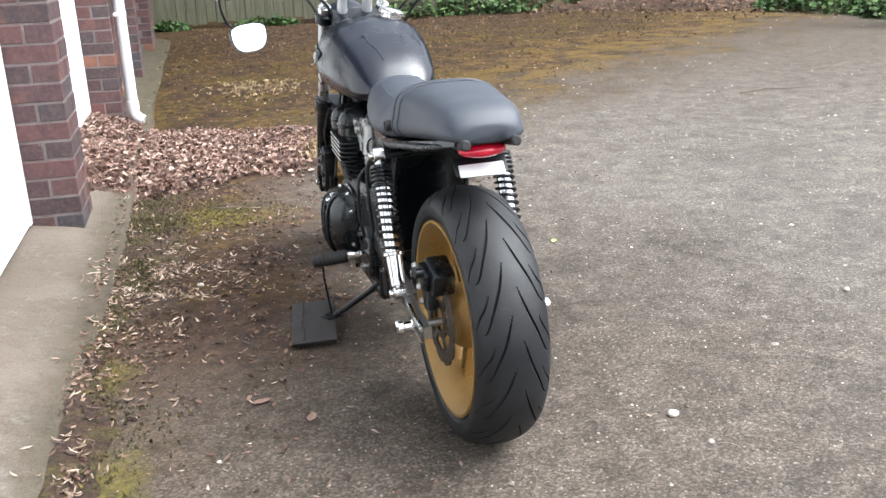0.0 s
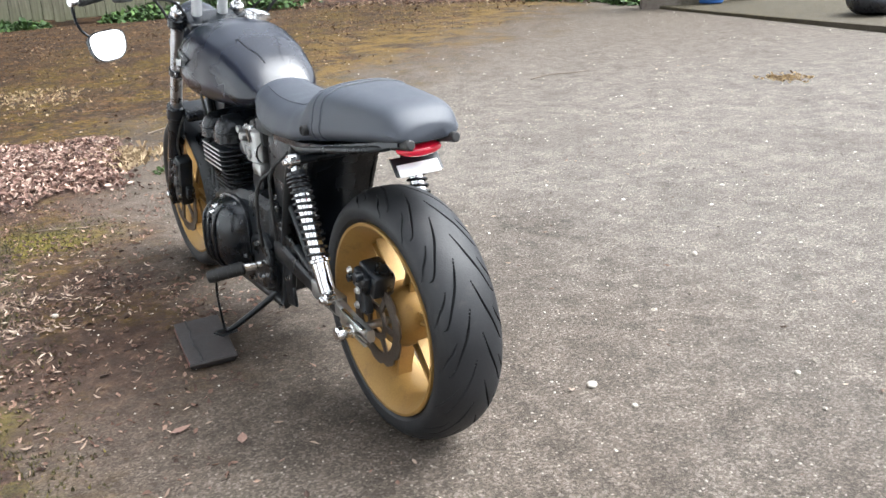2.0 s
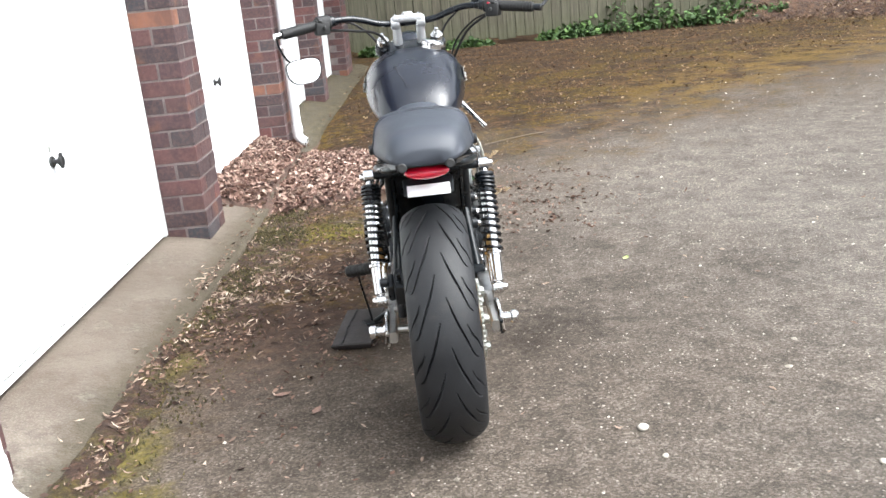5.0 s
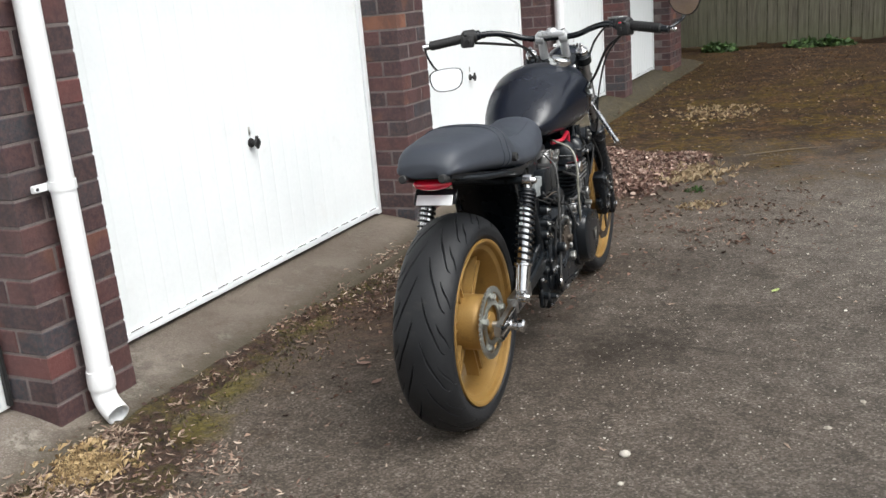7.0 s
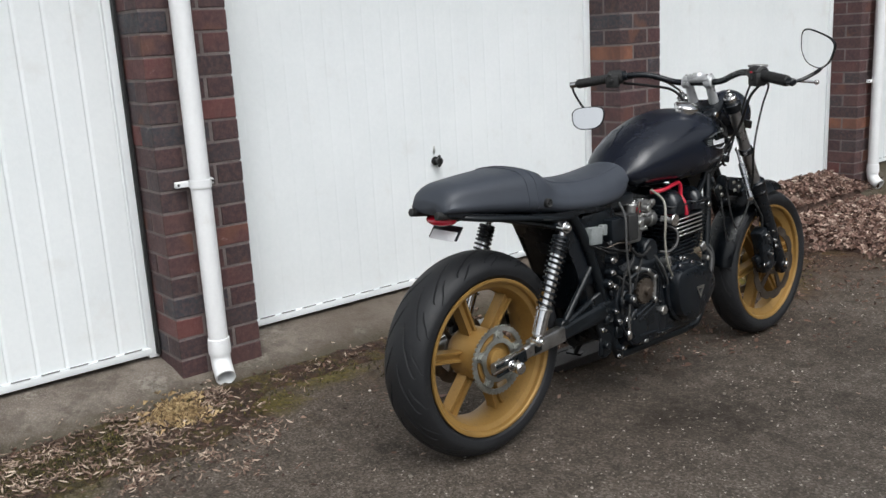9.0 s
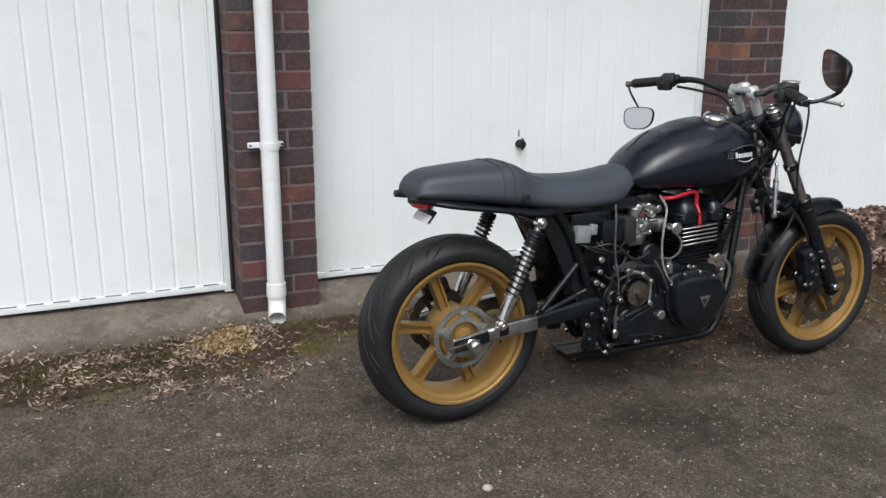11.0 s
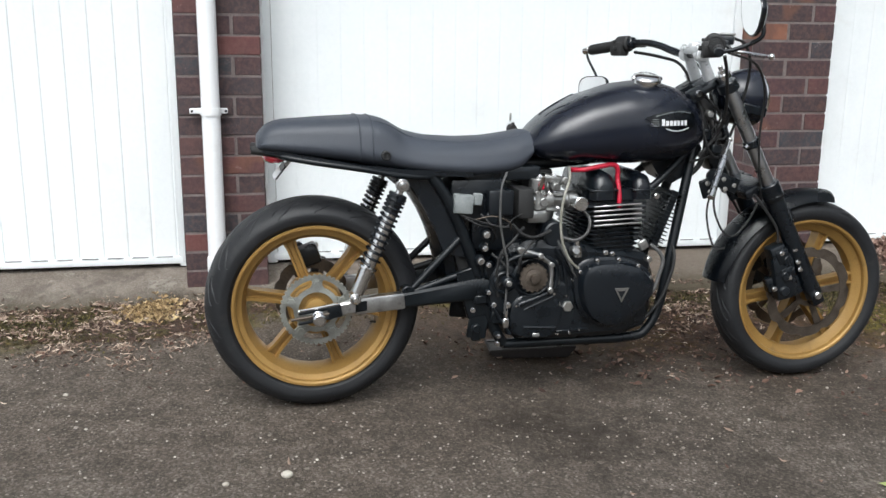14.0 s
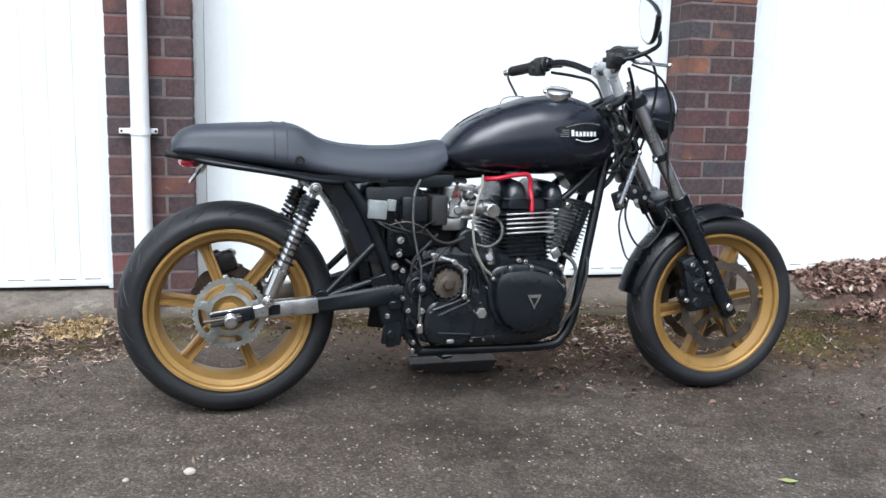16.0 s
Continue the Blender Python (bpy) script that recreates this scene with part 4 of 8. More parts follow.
lib_rod(bm, (-0.13, -0.03, 0.445), (-0.150, -0.03, 0.445), 0.012, seg=16, chamfer=0.002)
lib_rod(bm, (-0.13, 0.015, 0.430), (-0.146, 0.015, 0.430), 0.010, seg=16, chamfer=0.002)
lib_rod(bm, (-0.10, -0.045, 0.45), (-0.10, -0.06, 0.475), 0.005, seg=10)
cal = part("rear_calliper", bm, M_ENGINE, bike, "black rear brake calliper")
for p in ((-0.134, -0.012, 0.405), (-0.118, 0.03, 0.350), (-0.134, 0.020, 0.446)):
    bm = bmesh.new()
    lib_bolt(bm, p, (-1, 0, 0), 0.007, 0.006)
    part("bolt", bm, M_STEEL, cal)


# shock absorbers
def build_shock(s):
    a, b = Vector((s * 0.158, 0.237, 0.668)), Vector((s * 0.158, 0.102, 0.352))
    d = (b - a).normalized()
    u, w = frame_of(d)
    L = (b - a).length
    shock = part("shock_absorber", rod(a + d * 0.03, b - d * 0.02, 0.0195, seg=24), M_CHROME, bike, "chrome shock absorber with a black coil spring")
    bm = bmesh.new()
    lib_rod(bm, b - d * 0.092, b - d * 0.016, 0.0215, 0.0195, seg=24, chamfer=0.002)
    lib_rod(bm, b - d * 0.100, b - d * 0.090, 0.027, seg=28, chamfer=0.002)
    part("lower_shroud", bm, M_CHROME, shock)
    for c, q in ((a, 0.018), (b, 0.016)):
        bm = bmesh.new()
        lib_rod(bm, c - Vector((s * 0.014, 0, 0)), c + Vector((s * 0.014, 0, 0)), q, seg=22, chamfer=0.002)
        lib_rod(bm, c, c + (d if c is a else -d) * 0.03, 0.011, seg=16)
        part("eye", bm, M_CHROME, shock)
        bm = bmesh.new()
        lib_rod(bm, c + Vector((s * 0.012, 0, 0)), c + Vector((s * 0.026, 0, 0)), 0.011, 0.009, seg=16, chamfer=0.002)
        part("cap_nut", bm, M_CHROME, shock)
    part("upper_sleeve", rod(a + d * 0.03, a + d * (L * 0.24), 0.0205, seg=24, chamfer=0.002), M_BLACK, shock, "black upper sleeve")
    part("spring_seat", rod(a + d * 0.026, a + d * 0.036, 0.026, seg=28, chamfer=0.002), M_BLACK, shock)
    turns, z0, z1 = 13.0, 0.038, L - 0.104
    pts = []
    for i in range(int(turns * 18) + 1):
        t = i / (turns * 18)
        f = t ** 1.30
        ang = 2 * math.pi * turns * t
        pts.append(a + d * (z0 + (z1 - z0) * f) + (u * math.cos(ang) + w * math.sin(ang)) * 0.0245)
    bm = bmesh.new()
    lib_tube(bm, pts, 0.0038, 8, smooth=False)
    part("spring", bm, M_BLACK, shock, "black coil spring")


for s in (-1, 1):
    build_shock(s)

# frame
frame_part = part("frame", tube([(0, 1.165, 0.78), (0, 1.05, 0.74), (0, 0.70, 0.705), (0, 0.42, 0.70)], 0.022, 18), M_FRAME, bike, "black tubular frame")
for s in (-1, 1):
    part("rear_downtube", tube([(s * 0.105, 0.325, 0.695), (s * 0.108, 0.385, 0.60), (s * 0.108, 0.455, 0.43), (s * 0.105, 0.505, 0.265), (s * 0.100, 0.552, 0.172)], 0.0165, 16), M_FRAME, frame_part)
    part("lower_rail", tube([(s * 0.100, 0.552, 0.170), (s * 0.100, 0.77, 0.168), (s * 0.100, 0.965, 0.168), (s * 0.098, 1.020, 0.192), (s * 0.094, 1.058, 0.265), (s * 0.085, 1.090, 0.42), (s * 0.065, 1.128, 0.58), (s * 0.040, 1.168, 0.738), (s * 0.025, 1.190, 0.82)], 0.0150, 16), M_FRAME, frame_part)
    part("gusset_tube", tube([(s * 0.055, 1.150, 0.745), (s * 0.085, 1.06, 0.67), (s * 0.095, 0.985, 0.612)], 0.011, 14), M_FRAME, frame_part)
    part("seat_rail", tube([(s * 0.09, 0.42, 0.69), (s * 0.122, 0.28, 0.685), (s * 0.128, 0.12, 0.712), (s * 0.110, -0.01, 0.731), (s * 0.086, -0.075, 0.742), (s * 0.066, -0.092, 0.746)], 0.0085, 14), M_FRAME, frame_part)
    part("rail_end_plug", rod((s * 0.057, -0.085, 0.748), (s * 0.056, -0.166, 0.760), 0.0115, seg=18, chamfer=0.003), M_GRIP, frame_part)
    bm = bmesh.new()
    lib_box(bm, (s * 0.112, 0.475, 0.345), (0.014, 0.115, 0.150), Matrix.Rotation(radians(16), 4, "X"), 0.004)
    lib_box(bm, (s * 0.112, 0.470, 0.235), (0.010, 0.060, 0.075), Matrix.Rotation(radians(-8), 4, "X"), 0.004)
    part("pivot_plate", bm, M_FRAME, frame_part)
    for p in ((0.118, 0.468, 0.440), (0.118, 0.487, 0.480), (0.118, 0.485, 0.514), (0.118, 0.453, 0.287), (0.118, 0.530, 0.178)):
        bm = bmesh.new()
        lib_bolt(bm, (s * p[0], p[1], p[2]), (s, 0, 0), 0.0062, 0.010)
        part("bolt", bm, M_CHROME, frame_part)
bm = bmesh.new()
rings(bm, [[Vector((x, y, z)) for y, z in ((1.03, 0.70), (1.06, 0.655), (1.10, 0.635), (1.150, 0.66), (1.195, 0.74), (1.17, 0.80))] for x in (-0.045, 0.045)])
part("headstock_gusset", bm, M_FRAME, frame_part)
part("headstock", rod((0, 1.135, 0.925), (0, 1.215, 0.775), 0.030, seg=24), M_FRAME, frame_part)
part("shock_cross_tube", rod((-0.155, 0.237, 0.668), (0.155, 0.237, 0.668), 0.011, seg=14), M_FRAME, frame_part)

# inner rear mudguard, between the seat and the tyre
bm = bmesh.new()
rows = []
for i in range(15):
    a = radians(8 + 46 * i / 14)
    rr = 0.385 + 0.055 * (i / 14) ** 1.5
    rows.append([REAR + Vector((x, rr * math.cos(a) + k, rr * math.sin(a))) for x, k in ((-0.098, 0.03), (-0.09, 0.0), (-0.03, -0.012), (0.03, -0.012), (0.09, 0.0), (0.098, 0.03))])
rings(bm, rows, closed=False, cap=False)
bmesh.ops.solidify(bm, geom=bm.faces[:], thickness=0.003)
part("inner_mudguard", bm, M_BLACK, bike, "black plastic inner mudguard")
for s in (-1, 1):
    bm = bmesh.new()
    prof = [(0.245, 0.690), (0.285, 0.640), (0.345, 0.520), (0.372, 0.455), (0.455, 0.44), (0.40, 0.60), (0.345, 0.70)]
    rings(bm, [[Vector((s * x, y, z)) for y, z in prof] for x in (0.094, 0.102)])
    part("side_panel", bm, M_BLACK, bike, "small black panel below the seat")

# battery tray, control box and wiring below the seat
airbox = part("battery_box", box((0, 0.47, 0.61), (0.20, 0.16, 0.12), bevel=0.008, seg=2), M_ENGINE, bike, "black battery box below the seat")
part("fuse_box", box((0.03, 0.53, 0.605), (0.21, 0.075, 0.075), bevel=0.006, seg=2), M_ENGINE, airbox)
part("air_filter", box((0.03, 0.605, 0.600), (0.21, 0.05, 0.088), bevel=0.008, seg=2), M_GRIP, airbox)
part("battery_tray", box((0, 0.52, 0.515), (0.17, 0.13, 0.12), bevel=0.01, seg=2), M_ENGINE, airbox)
part("tray_lid", box((0, 0.545, 0.684), (0.19, 0.23, 0.040), bevel=0.008, seg=2), M_ENGINE, airbox)
part("inner_panel", box((0, 0.485, 0.53), (0.12, 0.17, 0.26), bevel=0.012, seg=2), M_ENGINE, airbox)
part("inlet_duct", box((-0.02, 0.665, 0.655), (0.14, 0.10, 0.070), bevel=0.012, seg=2), M_GRIP, airbox)
part("loom_panel", box((0, 0.565, 0.545), (0.10, 0.22, 0.13), bevel=0.012, seg=2), M_GRIP, airbox)
part("splash_guard", box((0, 0.43, 0.44), (0.17, 0.05, 0.20), Matrix.Rotation(radians(16), 4, "X"), 0.008, 2), M_GRIP, airbox)
part("relay", box((0.118, 0.420, 0.604), (0.030, 0.056, 0.054), Matrix.Rotation(radians(-5), 4, "X"), 0.004, 2), M_GREYP, airbox, "pale grey plastic relay")
part("relay_clip", box((0.120, 0.462, 0.616), (0.022, 0.026, 0.034), Matrix.Rotation(radians(-5), 4, "X"), 0.003), M_GREYP, airbox)
for pts, r, mt in (([(0.13, 0.47, 0.575), (0.15, 0.50, 0.545), (0.14, 0.545, 0.535), (0.12, 0.60, 0.52)], 0.0035, M_GRIP),
                   ([(0.12, 0.41, 0.575), (0.15, 0.455, 0.548), (0.145, 0.50, 0.535), (0.13, 0.52, 0.50)], 0.0026, M_GRIP),
                   ([(0.12, 0.548, 0.69), (0.165, 0.520, 0.65), (0.170, 0.517, 0.56), (0.165, 0.530, 0.49), (0.16, 0.545, 0.42), (0.155, 0.540, 0.28)], 0.0036, M_WIRE),
                   ([(0.13, 0.60, 0.53), (0.16, 0.56, 0.50), (0.155, 0.525, 0.46), (0.15, 0.515, 0.40), (0.145, 0.52, 0.33)], 0.0045, M_GRIP),
                   ([(0.11, 0.66, 0.50), (0.15, 0.62, 0.49), (0.16, 0.585, 0.45), (0.15, 0.58, 0.40)], 0.004, M_GRIP),
                   ([(-0.13, 0.45, 0.60), (-0.16, 0.50, 0.55), (-0.165, 0.52, 0.45), (-0.15, 0.55, 0.36)], 0.005, M_GRIP),
                   ([(-0.12, 0.36, 0.66), (-0.15, 0.42, 0.60), (-0.15, 0.44, 0.50), (-0.14, 0.46, 0.40)], 0.005, M_GRIP)):
    part("wire", tube(pts, r, 8), mt, airbox)

# carburettors
for s in (1, -1):
    x = s * 0.075
    bm = bmesh.new()
    lib_rod(bm, (x, 0.640, 0.602), (x, 0.700, 0.602), 0.030, 0.032, seg=24, chamfer=0.002)
    lib_rod(bm, (x, 0.700, 0.602), (x, 0.745, 0.600), 0.024, seg=24)
    lib_rod(bm, (x, 0.745, 0.600), (x, 0.775, 0.597), 0.029, seg=24, chamfer=0.003)
    lib_rod(bm, (x, 0.672, 0.630), (x, 0.672, 0.672), 0.027, 0.023, seg=24, chamfer=0.004)
    lib_box(bm, (x, 0.676, 0.668), (0.058, 0.062, 0.012), bevel=0.004)
    lib_rod(bm, (x, 0.685, 0.578), (x, 0.685, 0.540), 0.026, 0.020, seg=24, chamfer=0.005)
    lib_box(bm, (x, 0.685, 0.575), (0.060, 0.066, 0.012), bevel=0.004)
    lib_rod(bm, (x + s * 0.02, 0.70, 0.645), (x + s * 0.050, 0.70, 0.645), 0.012, seg=16, chamfer=0.002)
    lib_rod(bm, (x + s * 0.02, 0.665, 0.600), (x + s * 0.045, 0.665, 0.600), 0.013, seg=16, chamfer=0.002)
    lib_rod(bm, (x + s * 0.028, 0.726, 0.655), (x + s * 0.040, 0.726, 0.655), 0.010, seg=14)
    lib_box(bm, (x + s * 0.03, 0.715, 0.622), (0.018, 0.040, 0.014), bevel=0.003)
    lib_rod(bm, (x + s * 0.010, 0.655, 0.575), (x + s * 0.010, 0.655, 0.668), 0.029, 0.027, seg=24, chamfer=0.004)
    lib_box(bm, (x + s * 0.004, 0.650, 0.556), (0.058, 0.064, 0.040), bevel=0.010, seg=2)
    lib_box(bm, (x + s * 0.008, 0.700, 0.664), (0.046, 0.070, 0.024), Matrix.Rotation(radians(-12), 4, "X"), 0.008, 2)
    carb = part("carburettor", bm, M_CAST, bike, "cast alloy carburettor")
    part("top_screw", rod((x + s * 0.034, 0.728, 0.662), (x + s * 0.047, 0.728, 0.662), 0.011, seg=12, chamfer=0.002), M_CAST, carb)
    for y, z in ((0.655, 0.675), (0.698, 0.675), (0.660, 0.580), (0.712, 0.580)):
        bm = bmesh.new()
        lib_bolt(bm, (x + s * 0.026, y, z), (s, 0, 0.3), 0.0042, 0.005)
        part("carb_screw", bm, M_CHROME, carb)
    part("throttle_spring", tube([(x + s * (0.036 + 0.006 * math.cos(i * 1.1)), 0.640 + 0.0022 * i, 0.628 + 0.006 * math.sin(i * 1.1)) for i in range(22)], 0.0012, 6, 1, False), M_STEEL, carb)
    part("throttle_arm", box((x + s * 0.042, 0.655, 0.655), (0.004, 0.012, 0.040), Matrix.Rotation(radians(-20), 4, "X"), 0.0015), M_RUST, carb)
    part("intake_ring", lathe([(0.031, 0.0), (0.035, 0.0), (0.035, 0.012), (0.031, 0.012)], 28, pose(x, 0.628, 0.602) @ Matrix.Rotation(radians(90), 4, "Z"), True), M_CHROME, carb)
    part("drain_plug", rod((x, 0.685, 0.541), (x, 0.685, 0.528), 0.009, seg=6), M_STEEL, carb)
    if s > 0:
        part("red_mark", box((x + 0.0385, 0.656, 0.646), (0.005, 0.018, 0.018), Matrix.Rotation(radians(4), 4, "X"), 0.002), M_REDLENS, carb, "small red strip")

# engine
bm = bmesh.new()
loops = []
for y, zb, zt, hw in ((0.535, 0.26, 0.44, 0.085), (0.56, 0.20, 0.475, 0.120), (0.64, 0.185, 0.49, 0.135), (0.78, 0.183, 0.475, 0.140), (0.92, 0.185, 0.455, 0.140), (1.0, 0.205, 0.43, 0.125), (1.03, 0.25, 0.39, 0.09)):
    b = 0.02
    loops.append([Vector((x, y, z)) for x, z in ((-hw, zb + b), (-hw + b, zb), (hw - b, zb), (hw, zb + b), (hw, zt - b), (hw - b, zt), (-hw + b, zt), (-hw, zt - b))])
rings(bm, loops)
engine = part("engine", bm, M_ENGINE, bike, "black air-cooled twin-cylinder engine with polished fin edges")


def blob_outline(cy, cz, ry, rz, n, power=2.6, skew=0.0):
    out = []
    for i in range(n):
        a = 2 * math.pi * i / n
        c, s = math.cos(a), math.sin(a)
        y = math.copysign(abs(c) ** (2 / power), c) * ry
        z = math.copysign(abs(s) ** (2 / power), s) * rz
        out.append((cy + y + skew * z, cz + z - 0.10 * rz * (y / ry)))
    return out


def cover_bm(side, x0, x1, cy, cz, ry, rz, skew=0.0, dome=0.02, power=2.6, waist=0.0, full=False):
    """A cast cover with a rim, rounded shoulder and slightly domed face."""
    bm = bmesh.new()
    loops = []
    flat = ((1.0, 0.0), (1.0, 0.35), (0.955, 0.37), (0.945, 0.80), (0.90, 0.95), (0.78, 1.0), (0.40, 1.04), (0.05, 1.05))
    domed = ((1.0, 0.0), (1.0, 0.22), (0.955, 0.25), (0.94, 0.42), (0.88, 0.62), (0.77, 0.80), (0.60, 0.93), (0.38, 1.0), (0.05, 1.04))
    for k, q in (domed if full else flat):
        xx = x0 + (x1 - x0) * q
        loops.append([Vector((side * xx, cy + (y - cy) * (1 + waist * (z - cz) / rz), z)) for y, z in blob_outline(cy, cz, ry * k, rz * k, 56, power, skew)])
    rings(bm, loops)
    return bm


COVER = spline([(0.889, 0.432, 0), (0.952, 0.412, 0), (0.994, 0.372, 0), (1.003, 0.335, 0), (0.984, 0.300, 0), (0.946, 0.262, 0), (0.889, 0.227, 0), (0.835, 0.229, 0), (0.792, 0.259, 0), (0.768, 0.301, 0), (0.757, 0.358, 0), (0.764, 0.404, 0), (0.790, 0.427, 0), (0.837, 0.433, 0)], 5)
bm = bmesh.new()
rings(bm, [[Vector((0.130 + 0.062 * q, 0.880 + (p.x - 0.880) * k, 0.333 + (p.y - 0.333) * k)) for p in COVER] for k, q in ((1.04, 0.0), (1.04, 0.35), (1.01, 0.40), (0.945, 0.42), (0.93, 0.72), (0.89, 0.92), (0.80, 1.0), (0.45, 1.03), (0.05, 1.04))])
part("clutch_cover", bm, M_BLACK, engine, "black cast engine cover")
for y, z in ((0.776, 0.335), (0.794, 0.283), (0.767, 0.398), (0.819, 0.430), (0.887, 0.430), (0.950, 0.408), (0.990, 0.369), (0.978, 0.311), (0.950, 0.276), (0.887, 0.238), (0.835, 0.242)):
    bm = bmesh.new()
    lib_rod(bm, (0.150, y, z), (0.162, y, z), 0.0090, 0.0080, seg=12)
    part("bolt_boss", bm, M_BLACK, engine)
    bm = bmesh.new()
    lib_bolt(bm, (0.162, y, z), (1, 0, 0), 0.0048, 0.005)
    part("cover_bolt", bm, M_CHROME, engine)
# plain three-cornered emblem
tri = [(0.864, 0.351), (0.908, 0.351), (0.886, 0.308)]
cy, cz = 0.886, 0.337
bm = bmesh.new()
rows = rings(bm, [[Vector((xx, cy + (y - cy) * k, cz + (z - cz) * k)) for y, z in tri] for k, xx in ((1.0, 0.191), (1.0, 0.1985), (0.70, 0.1985), (0.70, 0.191))], cap=False)
part("emblem", bm, M_STEEL, engine, "plain three-cornered metal emblem")
bm = bmesh.new()
lib_box(bm, (0.196, 0.886, 0.345), (0.003, 0.022, 0.005))
part("emblem_bar", bm, M_STEEL, engine)
part("oil_hose", tube([(0.12, 1.005, 0.462), (0.135, 1.030, 0.440), (0.140, 1.040, 0.410), (0.145, 1.026, 0.369), (0.150, 1.006, 0.323), (0.150, 0.962, 0.286)], 0.0062, 10), M_WIRE, engine, "grey sleeved oil hose")
bm = bmesh.new()
lib_rod(bm, (0.140, 0.985, 0.425), (0.165, 0.985, 0.425), 0.010, 0.009, seg=12, chamfer=0.002)
part("hose_union", bm, M_STEEL, engine)
# gearbox side with the bare output sprocket
part("gearbox_cover", cover_bm(1, 0.125, 0.150, 0.640, 0.265, 0.085, 0.070, 0.1, 0.01, 3.0), M_ENGINE, engine, "black gearbox cover")
part("output_sprocket", sprocket_bm(Vector((0, 0.625, 0.386)), 0.158, 0.044, 17, 0.007, 0), M_RUST, engine, "browned front sprocket with no chain")
part("sprocket_face", lathe([(0.0, 0.150), (0.039, 0.150), (0.039, 0.1595), (0.030, 0.1625), (0.022, 0.1615), (0.0, 0.1615)], 36, Matrix.Translation((0, 0.625, 0.386))), M_RUST, engine)
part("output_shaft", lathe([(0.0, 0.13), (0.025, 0.13), (0.025, 0.163), (0.014, 0.166), (0.013, 0.178), (0.0, 0.178)], 28, Matrix.Translation((0, 0.625, 0.386))), M_RUST, engine)
part("sprocket_guard", tube([(0.150, 0.545, 0.435), (0.155, 0.585, 0.452), (0.155, 0.64, 0.449), (0.155, 0.685, 0.432), (0.15, 0.70, 0.395), (0.15, 0.695, 0.350)], 0.007, 10), M_FRAME, engine)
part("starter_motor", rod((-0.09, 0.70, 0.505), (0.13, 0.70, 0.505), 0.038, seg=28, chamfer=0.005), M_ENGINE, engine)
part("oil_plug", rod((0.140, 0.735, 0.292), (0.158, 0.735, 0.292), 0.017, seg=6, chamfer=0.002), M_STEEL, engine)
part("neutral_switch", rod((0.14, 0.546, 0.376), (0.175, 0.546, 0.376), 0.017, seg=18, chamfer=0.004), M_ENGINE, engine)
part("plug_cap", rod((0.16, 0.546, 0.376), (0.178, 0.546, 0.376), 0.009, seg=14, chamfer=0.002), M_ALLOY, engine)
for y, z, r in ((0.486, 0.516, 0.011), (0.482, 0.475, 0.009), (0.470, 0.439, 0.011), (0.493, 0.426, 0.008), (0.495, 0.343, 0.007), (0.511, 0.306, 0.008), (0.553, 0.303, 0.010), (0.577, 0.300, 0.006), (0.541, 0.458, 0.006),
                (0.527, 0.209, 0.007), (0.613, 0.257, 0.006), (0.660, 0.248, 0.006), (0.693, 0.331, 0.007), (0.853, 0.448, 0.008), (0.875, 0.444, 0.007), (0.746, 0.207, 0.004), (0.776, 0.215, 0.004), (0.707, 0.207, 0.005), (0.731, 0.323, 0.004), (0.753, 0.369, 0.005)):
    bm = bmesh.new()
    lib_rod(bm, (0.118, y, z), (0.140, y, z), r * 1.5, r * 1.3, seg=14)
    part("bolt_boss", bm, M_ENGINE, engine)
    bm = bmesh.new()
    lib_bolt(bm, (0.140, y, z), (1, 0, 0), r * 0.72, 0.008)
    part("case_bolt", bm, M_CHROME, engine)
# ribs, levers and castings of the gearbox side
part("case_rib", rod((0.148, 0.585, 0.304), (0.148, 0.677, 0.335), 0.008, 0.006, seg=10), M_BLACK, engine)
part("case_rib", rod((0.140, 0.700, 0.450), (0.140, 0.755, 0.372), 0.007, 0.006, seg=10), M_BLACK, engine)
part("case_rib", rod((0.142, 0.720, 0.430), (0.142, 0.742, 0.300), 0.006, 0.006, seg=10), M_ENGINE, engine)
part("case_rib", box((0.138, 0.730, 0.215), (0.020, 0.150, 0.006), bevel=0.002), M_ENGINE, engine)
part("case_rib", box((0.138, 0.735, 0.240), (0.016, 0.060, 0.005), bevel=0.002), M_ENGINE, engine)
bm = bmesh.new()
lib_rod(bm, (0.150, 0.592, 0.462), (0.150, 0.660, 0.438), 0.009, 0.006, seg=12)
lib_rod(bm, (0.140, 0.592, 0.462), (0.160, 0.592, 0.462), 0.014, seg=16, chamfer=0.003)
lib_rod(bm, (0.140, 0.662, 0.437), (0.158, 0.662, 0.437), 0.009, seg=14, chamfer=0.002)
part("selector_lever", bm, M_ALLOY, engine, "dull alloy lever")
part("seal_ring", lathe([(0.026, 0.130), (0.034, 0.130), (0.034, 0.150), (0.030, 0.154), (0.026, 0.150)], 32, Matrix.Translation((0, 0.540, 0.373)), True), M_ENGINE, engine)
part("seal_ring", lathe([(0.046, 0.136), (0.060, 0.136), (0.060, 0.146), (0.054, 0.151), (0.046, 0.146)], 40, Matrix.Translation((0, 0.625, 0.386)), True), M_ENGINE, engine)
part("case_plug", box((0.145, 0.700, 0.395), (0.014, 0.014, 0.075), Matrix.Rotation(radians(8), 4, "X"), 0.004), M_ALLOY, engine)
bm = bmesh.new()
lib_rod(bm, (0.150, 0.760, 0.440), (0.150, 0.760, 0.475), 0.015, 0.012, seg=14, chamfer=0.002)
lib_rod(bm, (0.150, 0.760, 0.470), (0.150, 0.757, 0.490), 0.008, seg=12)
part("oil_union", bm, M_CHROME, engine, "bright hose union")
